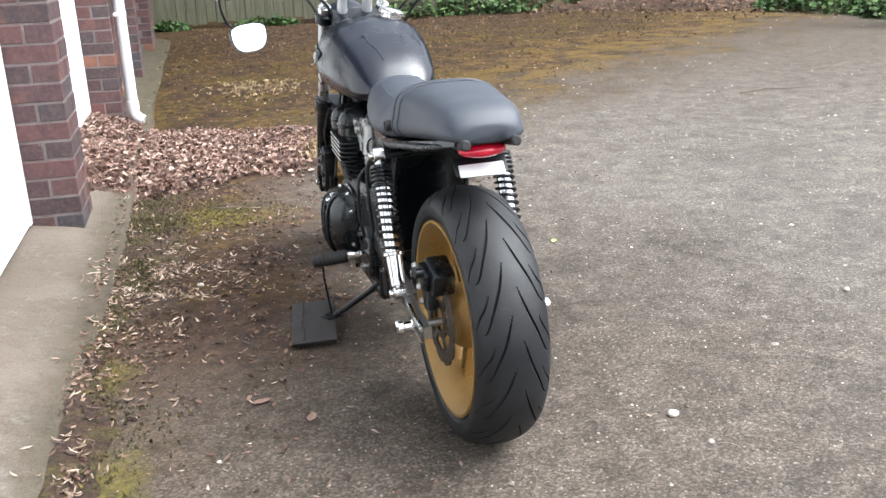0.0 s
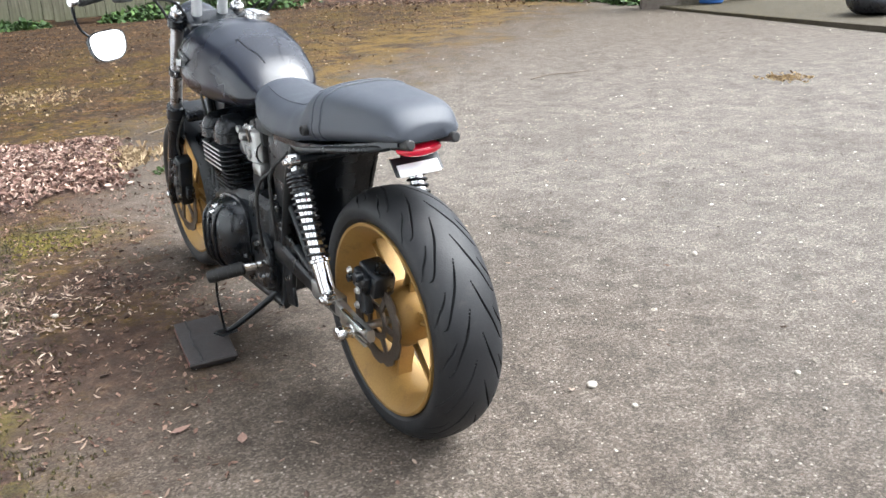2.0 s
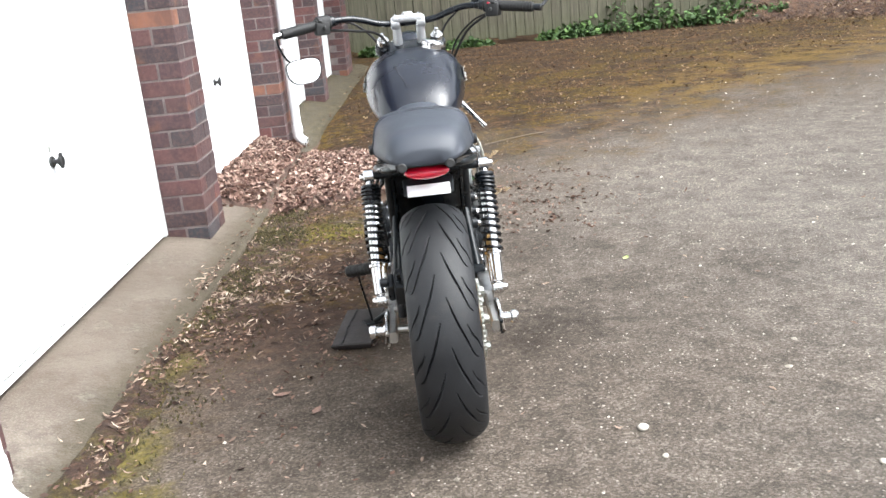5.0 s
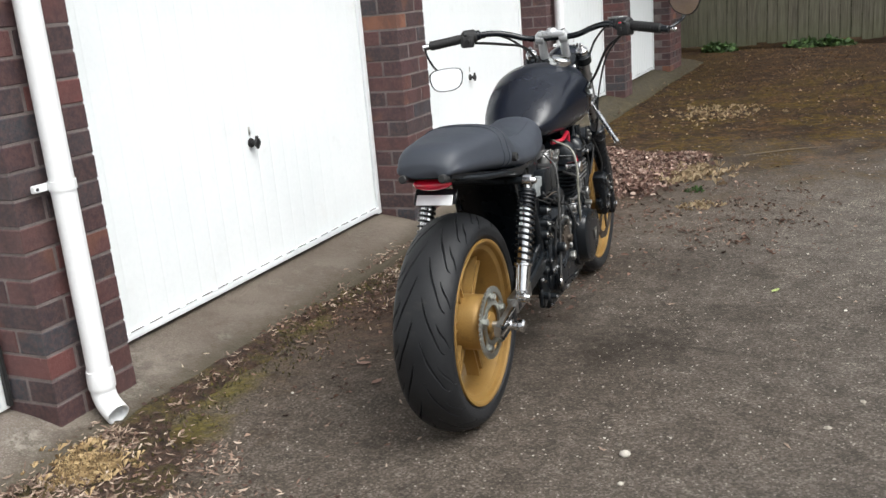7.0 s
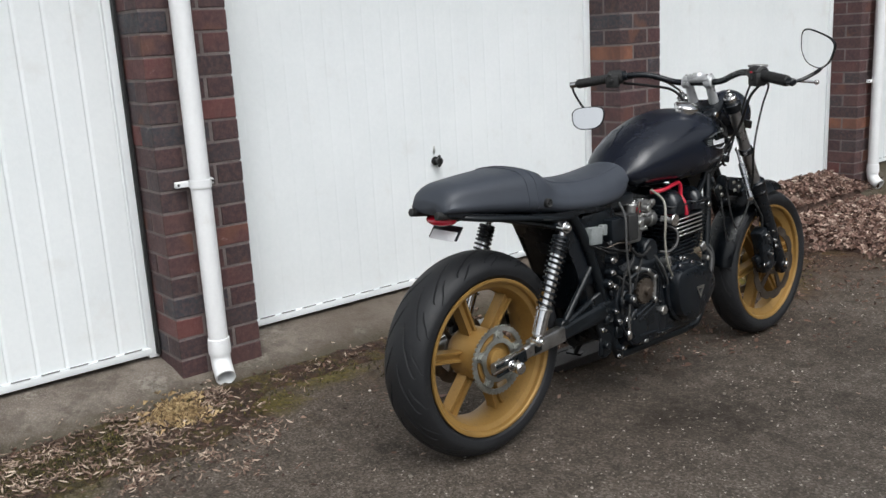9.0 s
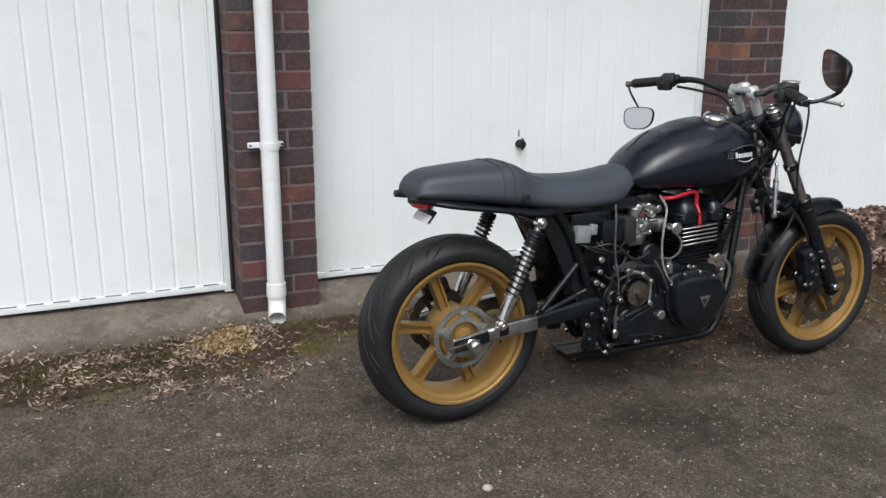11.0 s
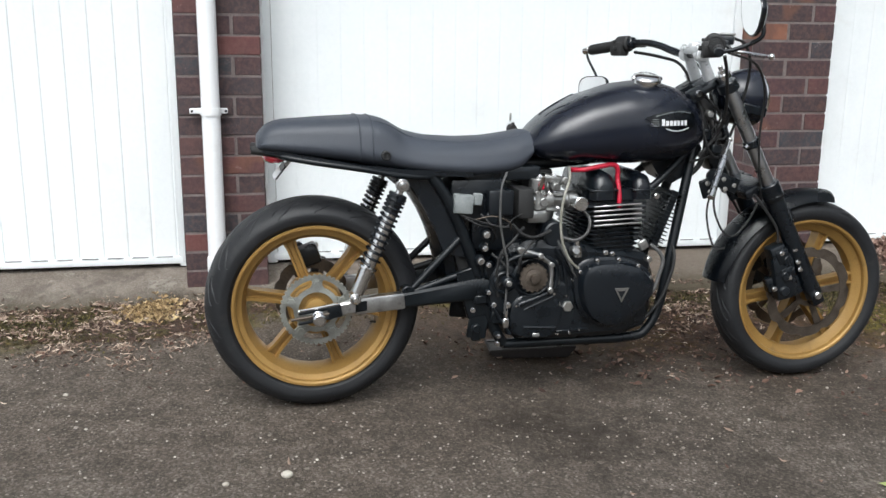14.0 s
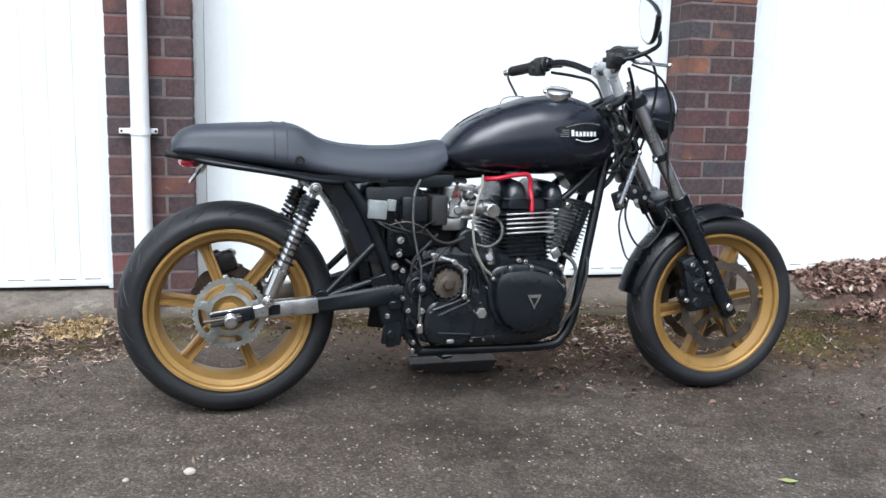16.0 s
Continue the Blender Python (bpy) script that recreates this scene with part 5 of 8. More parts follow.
for i, (y, z, w, h) in enumerate(((0.500, 0.400, 0.030, 0.040), (0.475, 0.320, 0.040, 0.030), (0.525, 0.265, 0.035, 0.045), (0.545, 0.430, 0.030, 0.050), (0.505, 0.560, 0.040, 0.030))):
    part("bracket", box((0.124, y, z), (0.016, w, h), Matrix.Rotation(radians(12 - 9 * i), 4, "X"), 0.005), M_FRAME, engine)
for pts, r, mt in (([(0.15, 0.41, 0.575), (0.16, 0.47, 0.556), (0.165, 0.53, 0.540), (0.150, 0.56, 0.560), (0.13, 0.60, 0.575)], 0.0020, M_GRIP),
                   ([(0.14, 0.45, 0.560), (0.16, 0.50, 0.572), (0.165, 0.545, 0.555), (0.150, 0.555, 0.530)], 0.0020, M_RUST),
                   ([(0.15, 0.56, 0.545), (0.155, 0.59, 0.515), (0.15, 0.63, 0.505), (0.14, 0.68, 0.520)], 0.0050, M_GRIP),
                   ([(0.145, 0.50, 0.46), (0.155, 0.535, 0.43), (0.15, 0.55, 0.40), (0.145, 0.52, 0.36)], 0.0040, M_GRIP),
                   ([(0.145, 0.70, 0.49), (0.16, 0.725, 0.44), (0.16, 0.745, 0.40), (0.15, 0.76, 0.375)], 0.0036, M_WIRE)):
    part("wire", tube(pts, r, 8), mt, engine)
part("oil_sender", rod((0.13, 0.752, 0.455), (0.165, 0.752, 0.462), 0.015, 0.012, seg=14, chamfer=0.003), M_ALLOY, engine)
bm = bmesh.new()
lib_box(bm, (0.152, 0.545, 0.252), (0.014, 0.020, 0.032), bevel=0.004)
lib_rod(bm, (0.152, 0.545, 0.265), (0.152, 0.545, 0.290), 0.006, seg=10)
part("cable_end", bm, M_CHROME, engine)
part("case_plate", box((0.147, 0.640, 0.208), (0.010, 0.024, 0.014), bevel=0.003), M_ALLOY, engine)
# webbed bracket over the front sprocket
part("case_bracket", tube([(0.152, 0.574, 0.473), (0.154, 0.610, 0.462), (0.156, 0.645, 0.450), (0.156, 0.672, 0.428), (0.155, 0.680, 0.395), (0.152, 0.678, 0.343)], 0.0068, 8), M_ALLOY, engine, "dull alloy bracket over the sprocket")
for y, z in ((0.583, 0.470), (0.645, 0.450), (0.679, 0.422), (0.678, 0.345)):
    part("bracket_eye", rod((0.146, y, z), (0.164, y, z), 0.0088, seg=14, chamfer=0.002), M_ALLOY, engine)
for k in range(6):
    q = radians(30 + 22 * k)
    c, d = Vector((0.146, 0.625, 0.386)), Vector((0, math.cos(q), math.sin(q)))
    part("case_web", rod(c + d * 0.050, c + d * 0.078, 0.0042, 0.0034, seg=8), M_ENGINE, engine)
for y0_, z0_, y1_, z1_ in ((0.584, 0.300, 0.680, 0.340), (0.600, 0.288, 0.690, 0.325), (0.690, 0.470, 0.742, 0.392), (0.600, 0.235, 0.700, 0.228), (0.505, 0.300, 0.560, 0.215)):
    part("case_rib", rod((0.150, y0_, z0_), (0.150, y1_, z1_), 0.0045, seg=8), M_ENGINE, engine)
part("case_mount", box((0.132, 0.585, 0.245), (0.020, 0.055, 0.050), Matrix.Rotation(radians(35), 4, "X"), 0.006), M_FRAME, engine)
part("case_step", cover_bm(1, 0.125, 0.146, 0.715, 0.285, 0.045, 0.085, 0.0, 0.01, 3.0), M_ENGINE, engine)
part("case_step", cover_bm(1, 0.122, 0.140, 0.545, 0.350, 0.050, 0.075, 0.1, 0.01, 2.6), M_ENGINE, engine)
# left side covers
part("alternator_cover", cover_bm(-1, 0.125, 0.222, 0.800, 0.340, 0.134, 0.118, -0.05, 0.03, 2.9, 0.0, True), M_BLACK, engine, "rounded black engine cover")
part("gearbox_cover_left", cover_bm(-1, 0.120, 0.145, 0.600, 0.300, 0.075, 0.085, 0.1, 0.01, 2.8), M_ENGINE, engine)
# raised straps over the rounded cover
DOME = [(0.0, 0.104), (0.38, 0.100), (0.60, 0.093), (0.77, 0.080), (0.88, 0.062), (0.94, 0.042), (1.0, 0.024)]
for dy0, dy1 in ((-0.052, -0.044), (-0.010, -0.004), (0.040, 0.046)):
    pts = []
    for k in range(13):
        dz = 0.100 - 0.200 * k / 12
        dy = dy0 + (dy1 - dy0) * k / 12
        rho = (abs(dy / 0.134) ** 2.9 + abs(dz / 0.118) ** 2.9) ** (1 / 2.9)
        pts.append((-(0.125 + 0.97 * interp(DOME, rho) + 0.002), 0.800 + dy - 0.05 * dz, 0.340 + dz - 0.10 * 0.118 * (dy / 0.130)))
    part("cover_strap", tube(pts, 0.0055, 8, 2), M_BLACK, engine)
bm = bmesh.new()
lib_box(bm, (-0.190, 0.800, 0.425), (0.030, 0.050, 0.024), Matrix.Rotation(radians(-14), 4, "X"), 0.006, 2)
lib_rod(bm, (-0.195, 0.780, 0.422), (-0.218, 0.780, 0.417), 0.008, seg=14, chamfer=0.002)
part("cable_bracket", bm, M_CHROME, engine, "bright clutch cable bracket")
for y, z in blob_outline(0.800, 0.340, 0.126, 0.111, 9, 2.9, -0.05):
    bm = bmesh.new()
    lib_bolt(bm, (-0.158, y, z), (-1, 0, 0), 0.0058, 0.007)
    part("cover_bolt", bm, M_CHROME, engine)
for y, z in ((0.59, 0.36), (0.69, 0.365), (0.58, 0.26), (0.66, 0.235), (0.55, 0.31)):
    bm = bmesh.new()
    lib_bolt(bm, (-0.145, y, z), (-1, 0, 0), 0.0075, 0.014)
    part("case_bolt", bm, M_CHROME, engine)


# finned cylinder block
def fin_ring(cy, hy, hx, r, z):
    out = []
    for qx, qy, a0 in ((1, 1, 0), (-1, 1, 90), (-1, -1, 180), (1, -1, 270)):
        for k in range(4):
            a = radians(a0 + 30 * k)
            out.append(Vector((qx * (hx - r) + r * math.cos(a), cy + qy * (hy - r) + r * math.sin(a), z)))
    return out


CYL = Matrix.Translation((0, 0.885, 0.44)) @ Matrix.Rotation(radians(2.5), 4, "X") @ Matrix.Translation((0, -0.885, -0.44))
bm = bmesh.new()
rings(bm, [fin_ring(0.885, 0.070, 0.125, 0.02, z) for z in (0.43, 0.60)])
bm.transform(CYL)
cylinder = part("cylinder_block", bm, M_ENGINE, engine, "finned cylinder block")
for i in range(11):
    z = 0.448 + 0.0142 * i
    hy, hx = (0.098, 0.158) if i > 5 else (0.076 + 0.0032 * i, 0.132 + 0.003 * i)
    bm = bmesh.new()
    rings(bm, [fin_ring(0.885, hy - 0.001, hx - 0.001, 0.022, z), fin_ring(0.885, hy, hx, 0.022, z + 0.001), fin_ring(0.885, hy, hx, 0.022, z + 0.0036), fin_ring(0.885, hy - 0.001, hx - 0.001, 0.022, z + 0.0046)])
    bm.transform(CYL)
    part("fin", bm, M_ENGINE, cylinder)
    if i > 5:
        for s in (-1, 1):
            bm = box((s * 0.1578, 0.885, z + 0.0024), (0.0022, 0.150, 0.0046), bevel=0.0006)
            bm.transform(CYL)
            part("fin_edge", bm, M_FIN, cylinder, "polished fin edge")
# head and rocker covers
bm = bmesh.new()
rings(bm, [fin_ring(0.892, 0.086, 0.130, 0.025, 0.603), fin_ring(0.895, 0.084, 0.128, 0.025, 0.632), fin_ring(0.897, 0.080, 0.124, 0.03, 0.636)])
part("cylinder_head", bm, M_ENGINE, engine)
for y, h, ry in ((0.842, 0.690, 0.040), (0.962, 0.684, 0.034)):
    bm = bmesh.new()
    loops = []
    for x in (-0.148, -0.146, -0.138, -0.12, -0.06, 0.0, 0.06, 0.12, 0.138, 0.146, 0.148):
        k = (1 - (abs(x) / 0.150) ** 10)
        ring = []
        for i in range(20):
            a = math.pi * i / 19
            ring.append(Vector((x, y + ry * math.cos(a) * (0.55 + 0.45 * k), 0.606 + (h - 0.606) * math.sin(a) ** 0.5 * (0.45 + 0.55 * k))))
        loops.append(ring)
    rings(bm, loops)
    part("rocker_cover", bm, M_BLACK, engine, "rounded black rocker cover")
    bm = bmesh.new()
    lib_box(bm, (0, y, 0.634), (0.298, ry * 2 + 0.004, 0.005), bevel=0.002)
    part("cover_flange", bm, M_ENGINE, engine)
part("head_bolt", rod((0.14, 1.0, 0.615), (0.16, 1.0, 0.615), 0.009, seg=12, chamfer=0.002), M_CHROME, engine)
part("hose", tube([(0.10, 0.745, 0.70), (0.165, 0.722, 0.672), (0.190, 0.697, 0.62), (0.192, 0.690, 0.555), (0.190, 0.700, 0.49), (0.185, 0.725, 0.44), (0.175, 0.755, 0.412)], 0.0040, 12), M_HOSE, engine, "clear grey breather hose")
part("hose", tube([(0.12, 0.770, 0.585), (0.17, 0.785, 0.560), (0.175, 0.780, 0.52), (0.165, 0.750, 0.495), (0.15, 0.715, 0.50)], 0.0045, 12), M_WIRE, engine)
part("red_hose", tube([(0.09, 0.752, 0.690), (0.118, 0.785, 0.694), (0.118, 0.84, 0.703), (0.114, 0.876, 0.706), (0.114, 0.890, 0.694), (0.114, 0.892, 0.66), (0.128, 0.891, 0.640), (0.138, 0.890, 0.605), (0.138, 0.890, 0.578)], 0.0072, 14, 8), M_REDHOSE, engine, "bright red hose over the rocker covers")
bm = bmesh.new()
lib_rod(bm, (0.14, 0.752, 0.604), (0.192, 0.752, 0.604), 0.018, 0.021, seg=22, chamfer=0.003)
part("chrome_cap", bm, M_CHROME, engine, "round chrome cap")
bm = bmesh.new()
lib_box(bm, (0.155, 0.965, 0.470), (0.012, 0.028, 0.030), Matrix.Rotation(radians(30), 4, "X"), 0.003)
part("bracket", bm, M_ALLOY, engine)

# oil cooler in front of the cylinders
cool = Matrix.Translation((0.0, 1.066, 0.532)) @ Matrix.Rotation(radians(-21), 4, "X")
bm = bmesh.new()
lib_box(bm, (0, 0, 0), (0.160, 0.034, 0.178), bevel=0.004)
bm.transform(cool)
cooler = part("oil_cooler", bm, M_ENGINE, bike, "finned black oil cooler")
for i in range(15):
    bm = box((0, 0, -0.084 + 0.0120 * i), (0.174, 0.052, 0.0040), bevel=0.0012)
    bm.transform(cool)
    part("cooler_fin", bm, M_FRAME, cooler)
for s in (-1, 1):
    bm = box((s * 0.080, 0, 0), (0.010, 0.026, 0.182), bevel=0.003)
    bm.transform(cool)
    part("cooler_end", bm, M_FRAME, cooler)
part("oil_pipe", tube([(0.085, 1.095, 0.455), (0.11, 1.092, 0.42), (0.12, 1.080, 0.37), (0.12, 1.05, 0.29), (0.12, 0.99, 0.22)], 0.0055, 10), M_GRIP, cooler)

# side stand and left footrest
stand = part("side_stand", tube([(-0.085, 0.600, 0.205), (-0.13, 0.640, 0.155), (-0.20, 0.690, 0.090), (-0.232, 0.715, 0.062)], lambda t: 0.011 - 0.003 * t, 12), M_FRAME, bike, "black side stand resting on a tile")
part("stand_foot", box((-0.240, 0.722, 0.0585), (0.060, 0.044, 0.008), Matrix.Rotation(radians(25), 4, "Z") @ Matrix.Rotation(radians(5), 4, "Y"), 0.002), M_FRAME, stand)
part("stand_prong", tube([(-0.262, 0.660, 0.262), (-0.258, 0.690, 0.20), (-0.246, 0.718, 0.11), (-0.240, 0.720, 0.066)], 0.0038, 8), M_FRAME, stand)
part("stand_lug", box((-0.085, 0.585, 0.205), (0.030, 0.060, 0.050), bevel=0.006, seg=2), M_FRAME, stand)
bm = bmesh.new()
lib_rod(bm, (-0.195, 0.600, 0.292), (-0.295, 0.635, 0.276), 0.0190, 0.0180, seg=20, chamfer=0.004)
peg = part("footrest", bm, M_GRIP, bike, "rubber footrest")
bm = bmesh.new()
lib_box(bm, (-0.178, 0.592, 0.295), (0.040, 0.022, 0.024), Matrix.Rotation(radians(-18), 4, "Z"), 0.005, 2)
lib_rod(bm, (-0.16, 0.585, 0.297), (-0.115, 0.572, 0.303), 0.010, seg=14)
part("footrest_hinge", bm, M_CHROME, peg)
for k in range(7):
    t = 0.12 + 0.12 * k
    c = Vector((-0.195, 0.600, 0.292)).lerp(Vector((-0.295, 0.635, 0.276)), t)
    d = Vector((-0.1, 0.035, -0.016)).normalized()
    part("rubber_rib", rod(c - d * 0.002, c + d * 0.002, 0.0206, seg=20), M_GRIP, peg)
bm = bmesh.new()
lib_rod(bm, (0.10, 0.462, 0.232), (0.135, 0.462, 0.232), 0.013, seg=16, chamfer=0.003)
lib_box(bm, (0.11, 0.465, 0.215), (0.02, 0.03, 0.05), bevel=0.005)
part("footrest_mount", bm, M_FRAME, bike)


# seat and tank: skins over cross sections
def smooth_table(table, y, w=0.02):
    return sum(interp(table, y + w * k) * c for k, c in ((-2, 0.1), (-1, 0.24), (0, 0.32), (1, 0.24), (2, 0.1)))


SEAT_TOP = [(-0.150, 0.788), (-0.146, 0.803), (-0.135, 0.819), (-0.115, 0.831), (-0.085, 0.840), (0.03, 0.847), (0.13, 0.851), (0.185, 0.848), (0.22, 0.834), (0.265, 0.806), (0.33, 0.791), (0.42, 0.785), (0.50, 0.787), (0.57, 0.796), (0.62, 0.806), (0.65, 0.80)]
SEAT_LOW = [(-0.150, 0.760), (-0.10, 0.752), (0.12, 0.722), (0.212, 0.706), (0.34, 0.685), (0.47, 0.676), (0.56, 0.680), (0.61, 0.695), (0.64, 0.728), (0.65, 0.75)]
SEAT_W = [(-0.150, 0.062), (-0.146, 0.076), (-0.135, 0.089), (-0.11, 0.100), (-0.06, 0.111), (0.05, 0.128), (0.15, 0.142), (0.30, 0.143), (0.42, 0.138), (0.52, 0.127), (0.60, 0.112), (0.65, 0.092)]


def seat_ring(y, k=1.0, lift=0.0, n=44):
    zt, zb, w = smooth_table(SEAT_TOP, y, 0.008) + lift, smooth_table(SEAT_LOW, y, 0.008), interp(SEAT_W, y) * k
    zc, h = (zt + zb) / 2, (zt - zb) / 2
    hump = sstep(0.26, 0.18, y)
    out = []
    for i in range(n):
        a = 2 * math.pi * i / n
        c, s = math.cos(a), math.sin(a)
        p = 3.6 if s < 0 else 2.7 + 1.7 * hump
        x = math.copysign(abs(c) ** (2 / p), c) * w
        z = math.copysign(abs(s) ** (2 / p), s) * h
        taper = 1 - (0.20 - 0.03 * hump) * (z / h * 0.5 + 0.5)
        crown = 0.0 if s < 0 else -0.010 * (x / w) ** 2
        out.append(Vector((x * taper, y, zc + z + crown)))
    return out


bm = bmesh.new()
ys = [-0.150, -0.1485, -0.145, -0.140] + [-0.13 + 0.012 * i for i in range(65)]
rings(bm, [seat_ring(y, 0.85 if y < -0.149 else 1.0) for y in ys])
seat = part("seat", bm, M_VINYL, bike, "padded black vinyl seat with a raised tail", 50)
for y in (0.128, 0.163):
    ring = [p for p in seat_ring(y, 1.003, 0.001, 88) if p.z > interp(SEAT_LOW, y) + 0.010]
    ring.sort(key=lambda p: math.atan2(p.x, p.z - 0.74))
    part("piping", tube(ring, 0.0021, 6, 1, False), M_VINYL, seat, "sewn seam")
for s in (-1, 1):
    # long seam round the rider's place
    pts = []
    for i in range(24):
        y = 0.17 + 0.46 * i / 23
        r = seat_ring(y, 1.002, 0.0, 88)
        k = 14 if s > 0 else 88 // 2 - 14
        pts.append(r[k])
    part("seam", tube(pts, 0.0017, 6, 1, False), M_VINYL, seat)
    part("snap_badge", lathe([(0.0, -0.01), (0.0135, -0.01), (0.0135, 0.003), (0.0105, 0.005), (0.0085, 0.001), (0.004, 0.001), (0.003, 0.003), (0.0, 0.003)], 24, pose(s * 0.1410, 0.196, 0.747) @ (Matrix.Identity(4) if s > 0 else Matrix.Rotation(math.pi, 4, "Z"))), M_GRIP, seat, "round black button")
bm = bmesh.new()
rings(bm, [[Vector((x, y, z)) for x, z in ((-w, zl), (w, zl), (w, zl + 0.014), (-w, zl + 0.014))] for y, w, zl in ((-0.135, 0.072, 0.753), (-0.05, 0.098, 0.738), (0.12, 0.128, 0.708), (0.25, 0.13, 0.692), (0.45, 0.12, 0.680))])
part("seat_base", bm, M_BLACK, seat)

TANK_TOP = [(0.628, 0.770), (0.640, 0.792), (0.665, 0.824), (0.71, 0.860), (0.80, 0.905), (0.91, 0.938), (0.985, 0.947), (1.04, 0.944), (1.10, 0.926), (1.15, 0.895), (1.185, 0.850), (1.198, 0.81)]
TANK_LOW = [(0.628, 0.755), (0.640, 0.735), (0.68, 0.715), (0.80, 0.705), (0.95, 0.701), (1.06, 0.704), (1.13, 0.718), (1.17, 0.748), (1.198, 0.790)]
TANK_W = [(0.628, 0.072), (0.645, 0.102), (0.69, 0.131), (0.76, 0.150), (0.84, 0.164), (0.93, 0.174), (1.01, 0.176), (1.08, 0.162), (1.14, 0.130), (1.18, 0.085), (1.198, 0.040)]


def tank_ring(y, k=1.0, n=56):
    zt, zb, w = smooth_table(TANK_TOP, y, 0.008), smooth_table(TANK_LOW, y, 0.008), smooth_table(TANK_W, y, 0.012) * k
    zc, h = zb + (zt - zb) * 0.42, 1.0
    knee = sstep(1.03, 0.88, y)
    out = []
    for i in range(n):
        a = 2 * math.pi * i / n
        c, s = math.cos(a), math.sin(a)
        p = 2.45 if s > 0 else 3.0
        x = math.copysign(abs(c) ** (2 / p), c) * w
        hh = (zt - zc) if s > 0 else (zc - zb)
        z = math.copysign(abs(s) ** (2 / p), s) * hh
        if s < 0:
            x *= 1 - 0.20 * (z / hh) ** 2 * (1 - 0.3 * knee)
        # hollow for the knees, with a firm upper edge
        x *= 1 - 0.045 * knee * sstep(0.905, 0.825, zc + z + 0.10 * (0.86 - y)) * sstep(0.690, 0.745, zc + z)
        out.append(Vector((x, y, zc + z)))
    return out


bm = bmesh.new()
ys = [0.628, 0.631, 0.636] + [0.643 + 0.0115 * i for i in range(48)] + [1.192, 1.198]
rings(bm, [tank_ring(y, 1.0, 96) for y in ys])
tank = part("fuel_tank", bm, M_TANK, bike, "satin black fuel tank", 60)
for s in (-1, 1):
    # raised lip on the tank's shoulder, running in towards the seat
    pts = []
    for y, x in ((0.690, 0.026), (0.725, 0.036), (0.765, 0.048), (0.800, 0.056), (0.806, 0.064)):
        r = [p for p in tank_ring(y, 1.0, 240) if p.z > 0.82 or p.z > smooth_table(TANK_TOP, y, 0.008) - 0.04]
        q = min(r, key=lambda p: abs(p.x - s * x))
        pts.append(q + Vector((0, 0, 0.0004)))
    part("tank_lip", tube(pts, 0.0028 if s < 0 else 0.0016, 8, 5), M_TANK, tank)
# badge: a dark wing with pale strokes


def tank_side(y, z, side, off=0.0):
    """The point of the tank's skin at y and height z."""
    r = [p for p in tank_ring(y, 1.0, 160) if p.x > 0]
    q = min(r, key=lambda p: abs(p.z - z))
    return Vector((side * (q.x + off), y, z))


for side in (1, -1):
    bm = bmesh.new()
    wing = [(0.944, 0.842, 0.846), (0.975, 0.826, 0.856), (1.02, 0.812, 0.866), (1.06, 0.806, 0.868), (1.095, 0.812, 0.862), (1.112, 0.822, 0.852)]
    loops = []
    for y, za, zb in wing:
        loops.append([tank_side(y, za + (zb - za) * k / 4, side, 0.0035) for k in range(5)])
    rings(bm, loops, closed=False, cap=False)
    bmesh.ops.solidify(bm, geom=bm.faces[:], thickness=0.004)
    badge = part("badge", bm, M_BLACK, tank, "dark wing-shaped tank badge with pale strokes")
    for k in range(7):
        y = 0.992 + 0.0125 * k
        hgt = 0.0140 if k else 0.0185
        bm = bmesh.new()
        a, b = tank_side(y, 0.8235, side, 0.0085), tank_side(y, 0.8235 + hgt, side, 0.0085)
        b2, a2 = tank_side(y + 0.0082, 0.8235 + hgt, side, 0.0085), tank_side(y + 0.0082, 0.8235, side, 0.0085)
        rings(bm, [[p - Vector((side * 0.003, 0, 0)) for p in (a, b, b2, a2)], [a, b, b2, a2]])
        part("badge_stroke", bm, M_WHITE, badge)
    pts = [tank_side(1.005, 0.815, side, 0.0075), tank_side(1.03, 0.8085, side, 0.0075), tank_side(1.055, 0.8085, side, 0.0075), tank_side(1.083, 0.816, side, 0.0075)]
    part("badge_curve", tube(pts, 0.0016, 6, 6), M_WHITE, badge)
    # pale grey arc paints the gloss along the badge's upper moulding
    part("badge_curve", tube([tank_side(0.975, 0.850, side, 0.0055), tank_side(1.02, 0.860, side, 0.0055), tank_side(1.06, 0.862, side, 0.0055), tank_side(1.095, 0.857, side, 0.0055)], 0.0014, 6, 6), M_GREYP, badge)
    for k in range(4):
        z = 0.823 + 0.006 * k
        part("badge_bar", tube([tank_side(0.958 + 0.002 * k, z, side, 0.006), tank_side(0.984, z, side, 0.006)], 0.0010, 6, 2), M_GREYP, badge)
# filler cap, set to the right
cap_m = Matrix.Translation((0.068, 0.985, 0.926)) @ Matrix.Rotation(radians(16), 4, "Y") @ Matrix.Rotation(radians(-90), 4, "Y")
part("filler_cap", lathe([(0.0, 0.0), (0.034, 0.0), (0.034, 0.020), (0.042, 0.022), (0.043, 0.030), (0.040, 0.035), (0.030, 0.040), (0.012, 0.042), (0.0, 0.042)], 36, cap_m), M_CHROME, tank, "chrome filler cap")
for q in (0.040, -0.040):
    bm = box((0.030, q, 0.0), (0.012, 0.016, 0.016), bevel=0.003)
    bm.transform(cap_m)
    part("cap_hinge", bm, M_CHROME, tank)

# forks, yokes and headlamp
FT, FB = Vector((0, 1.222, 0.962)), Vector((0, 1.597, 0.268))
FD = (FB - FT).normalized()


def on_fork(s, t, x=0.100):
    p = FT.lerp(FB, t)
    return Vector((s * x, p.y, p.z))


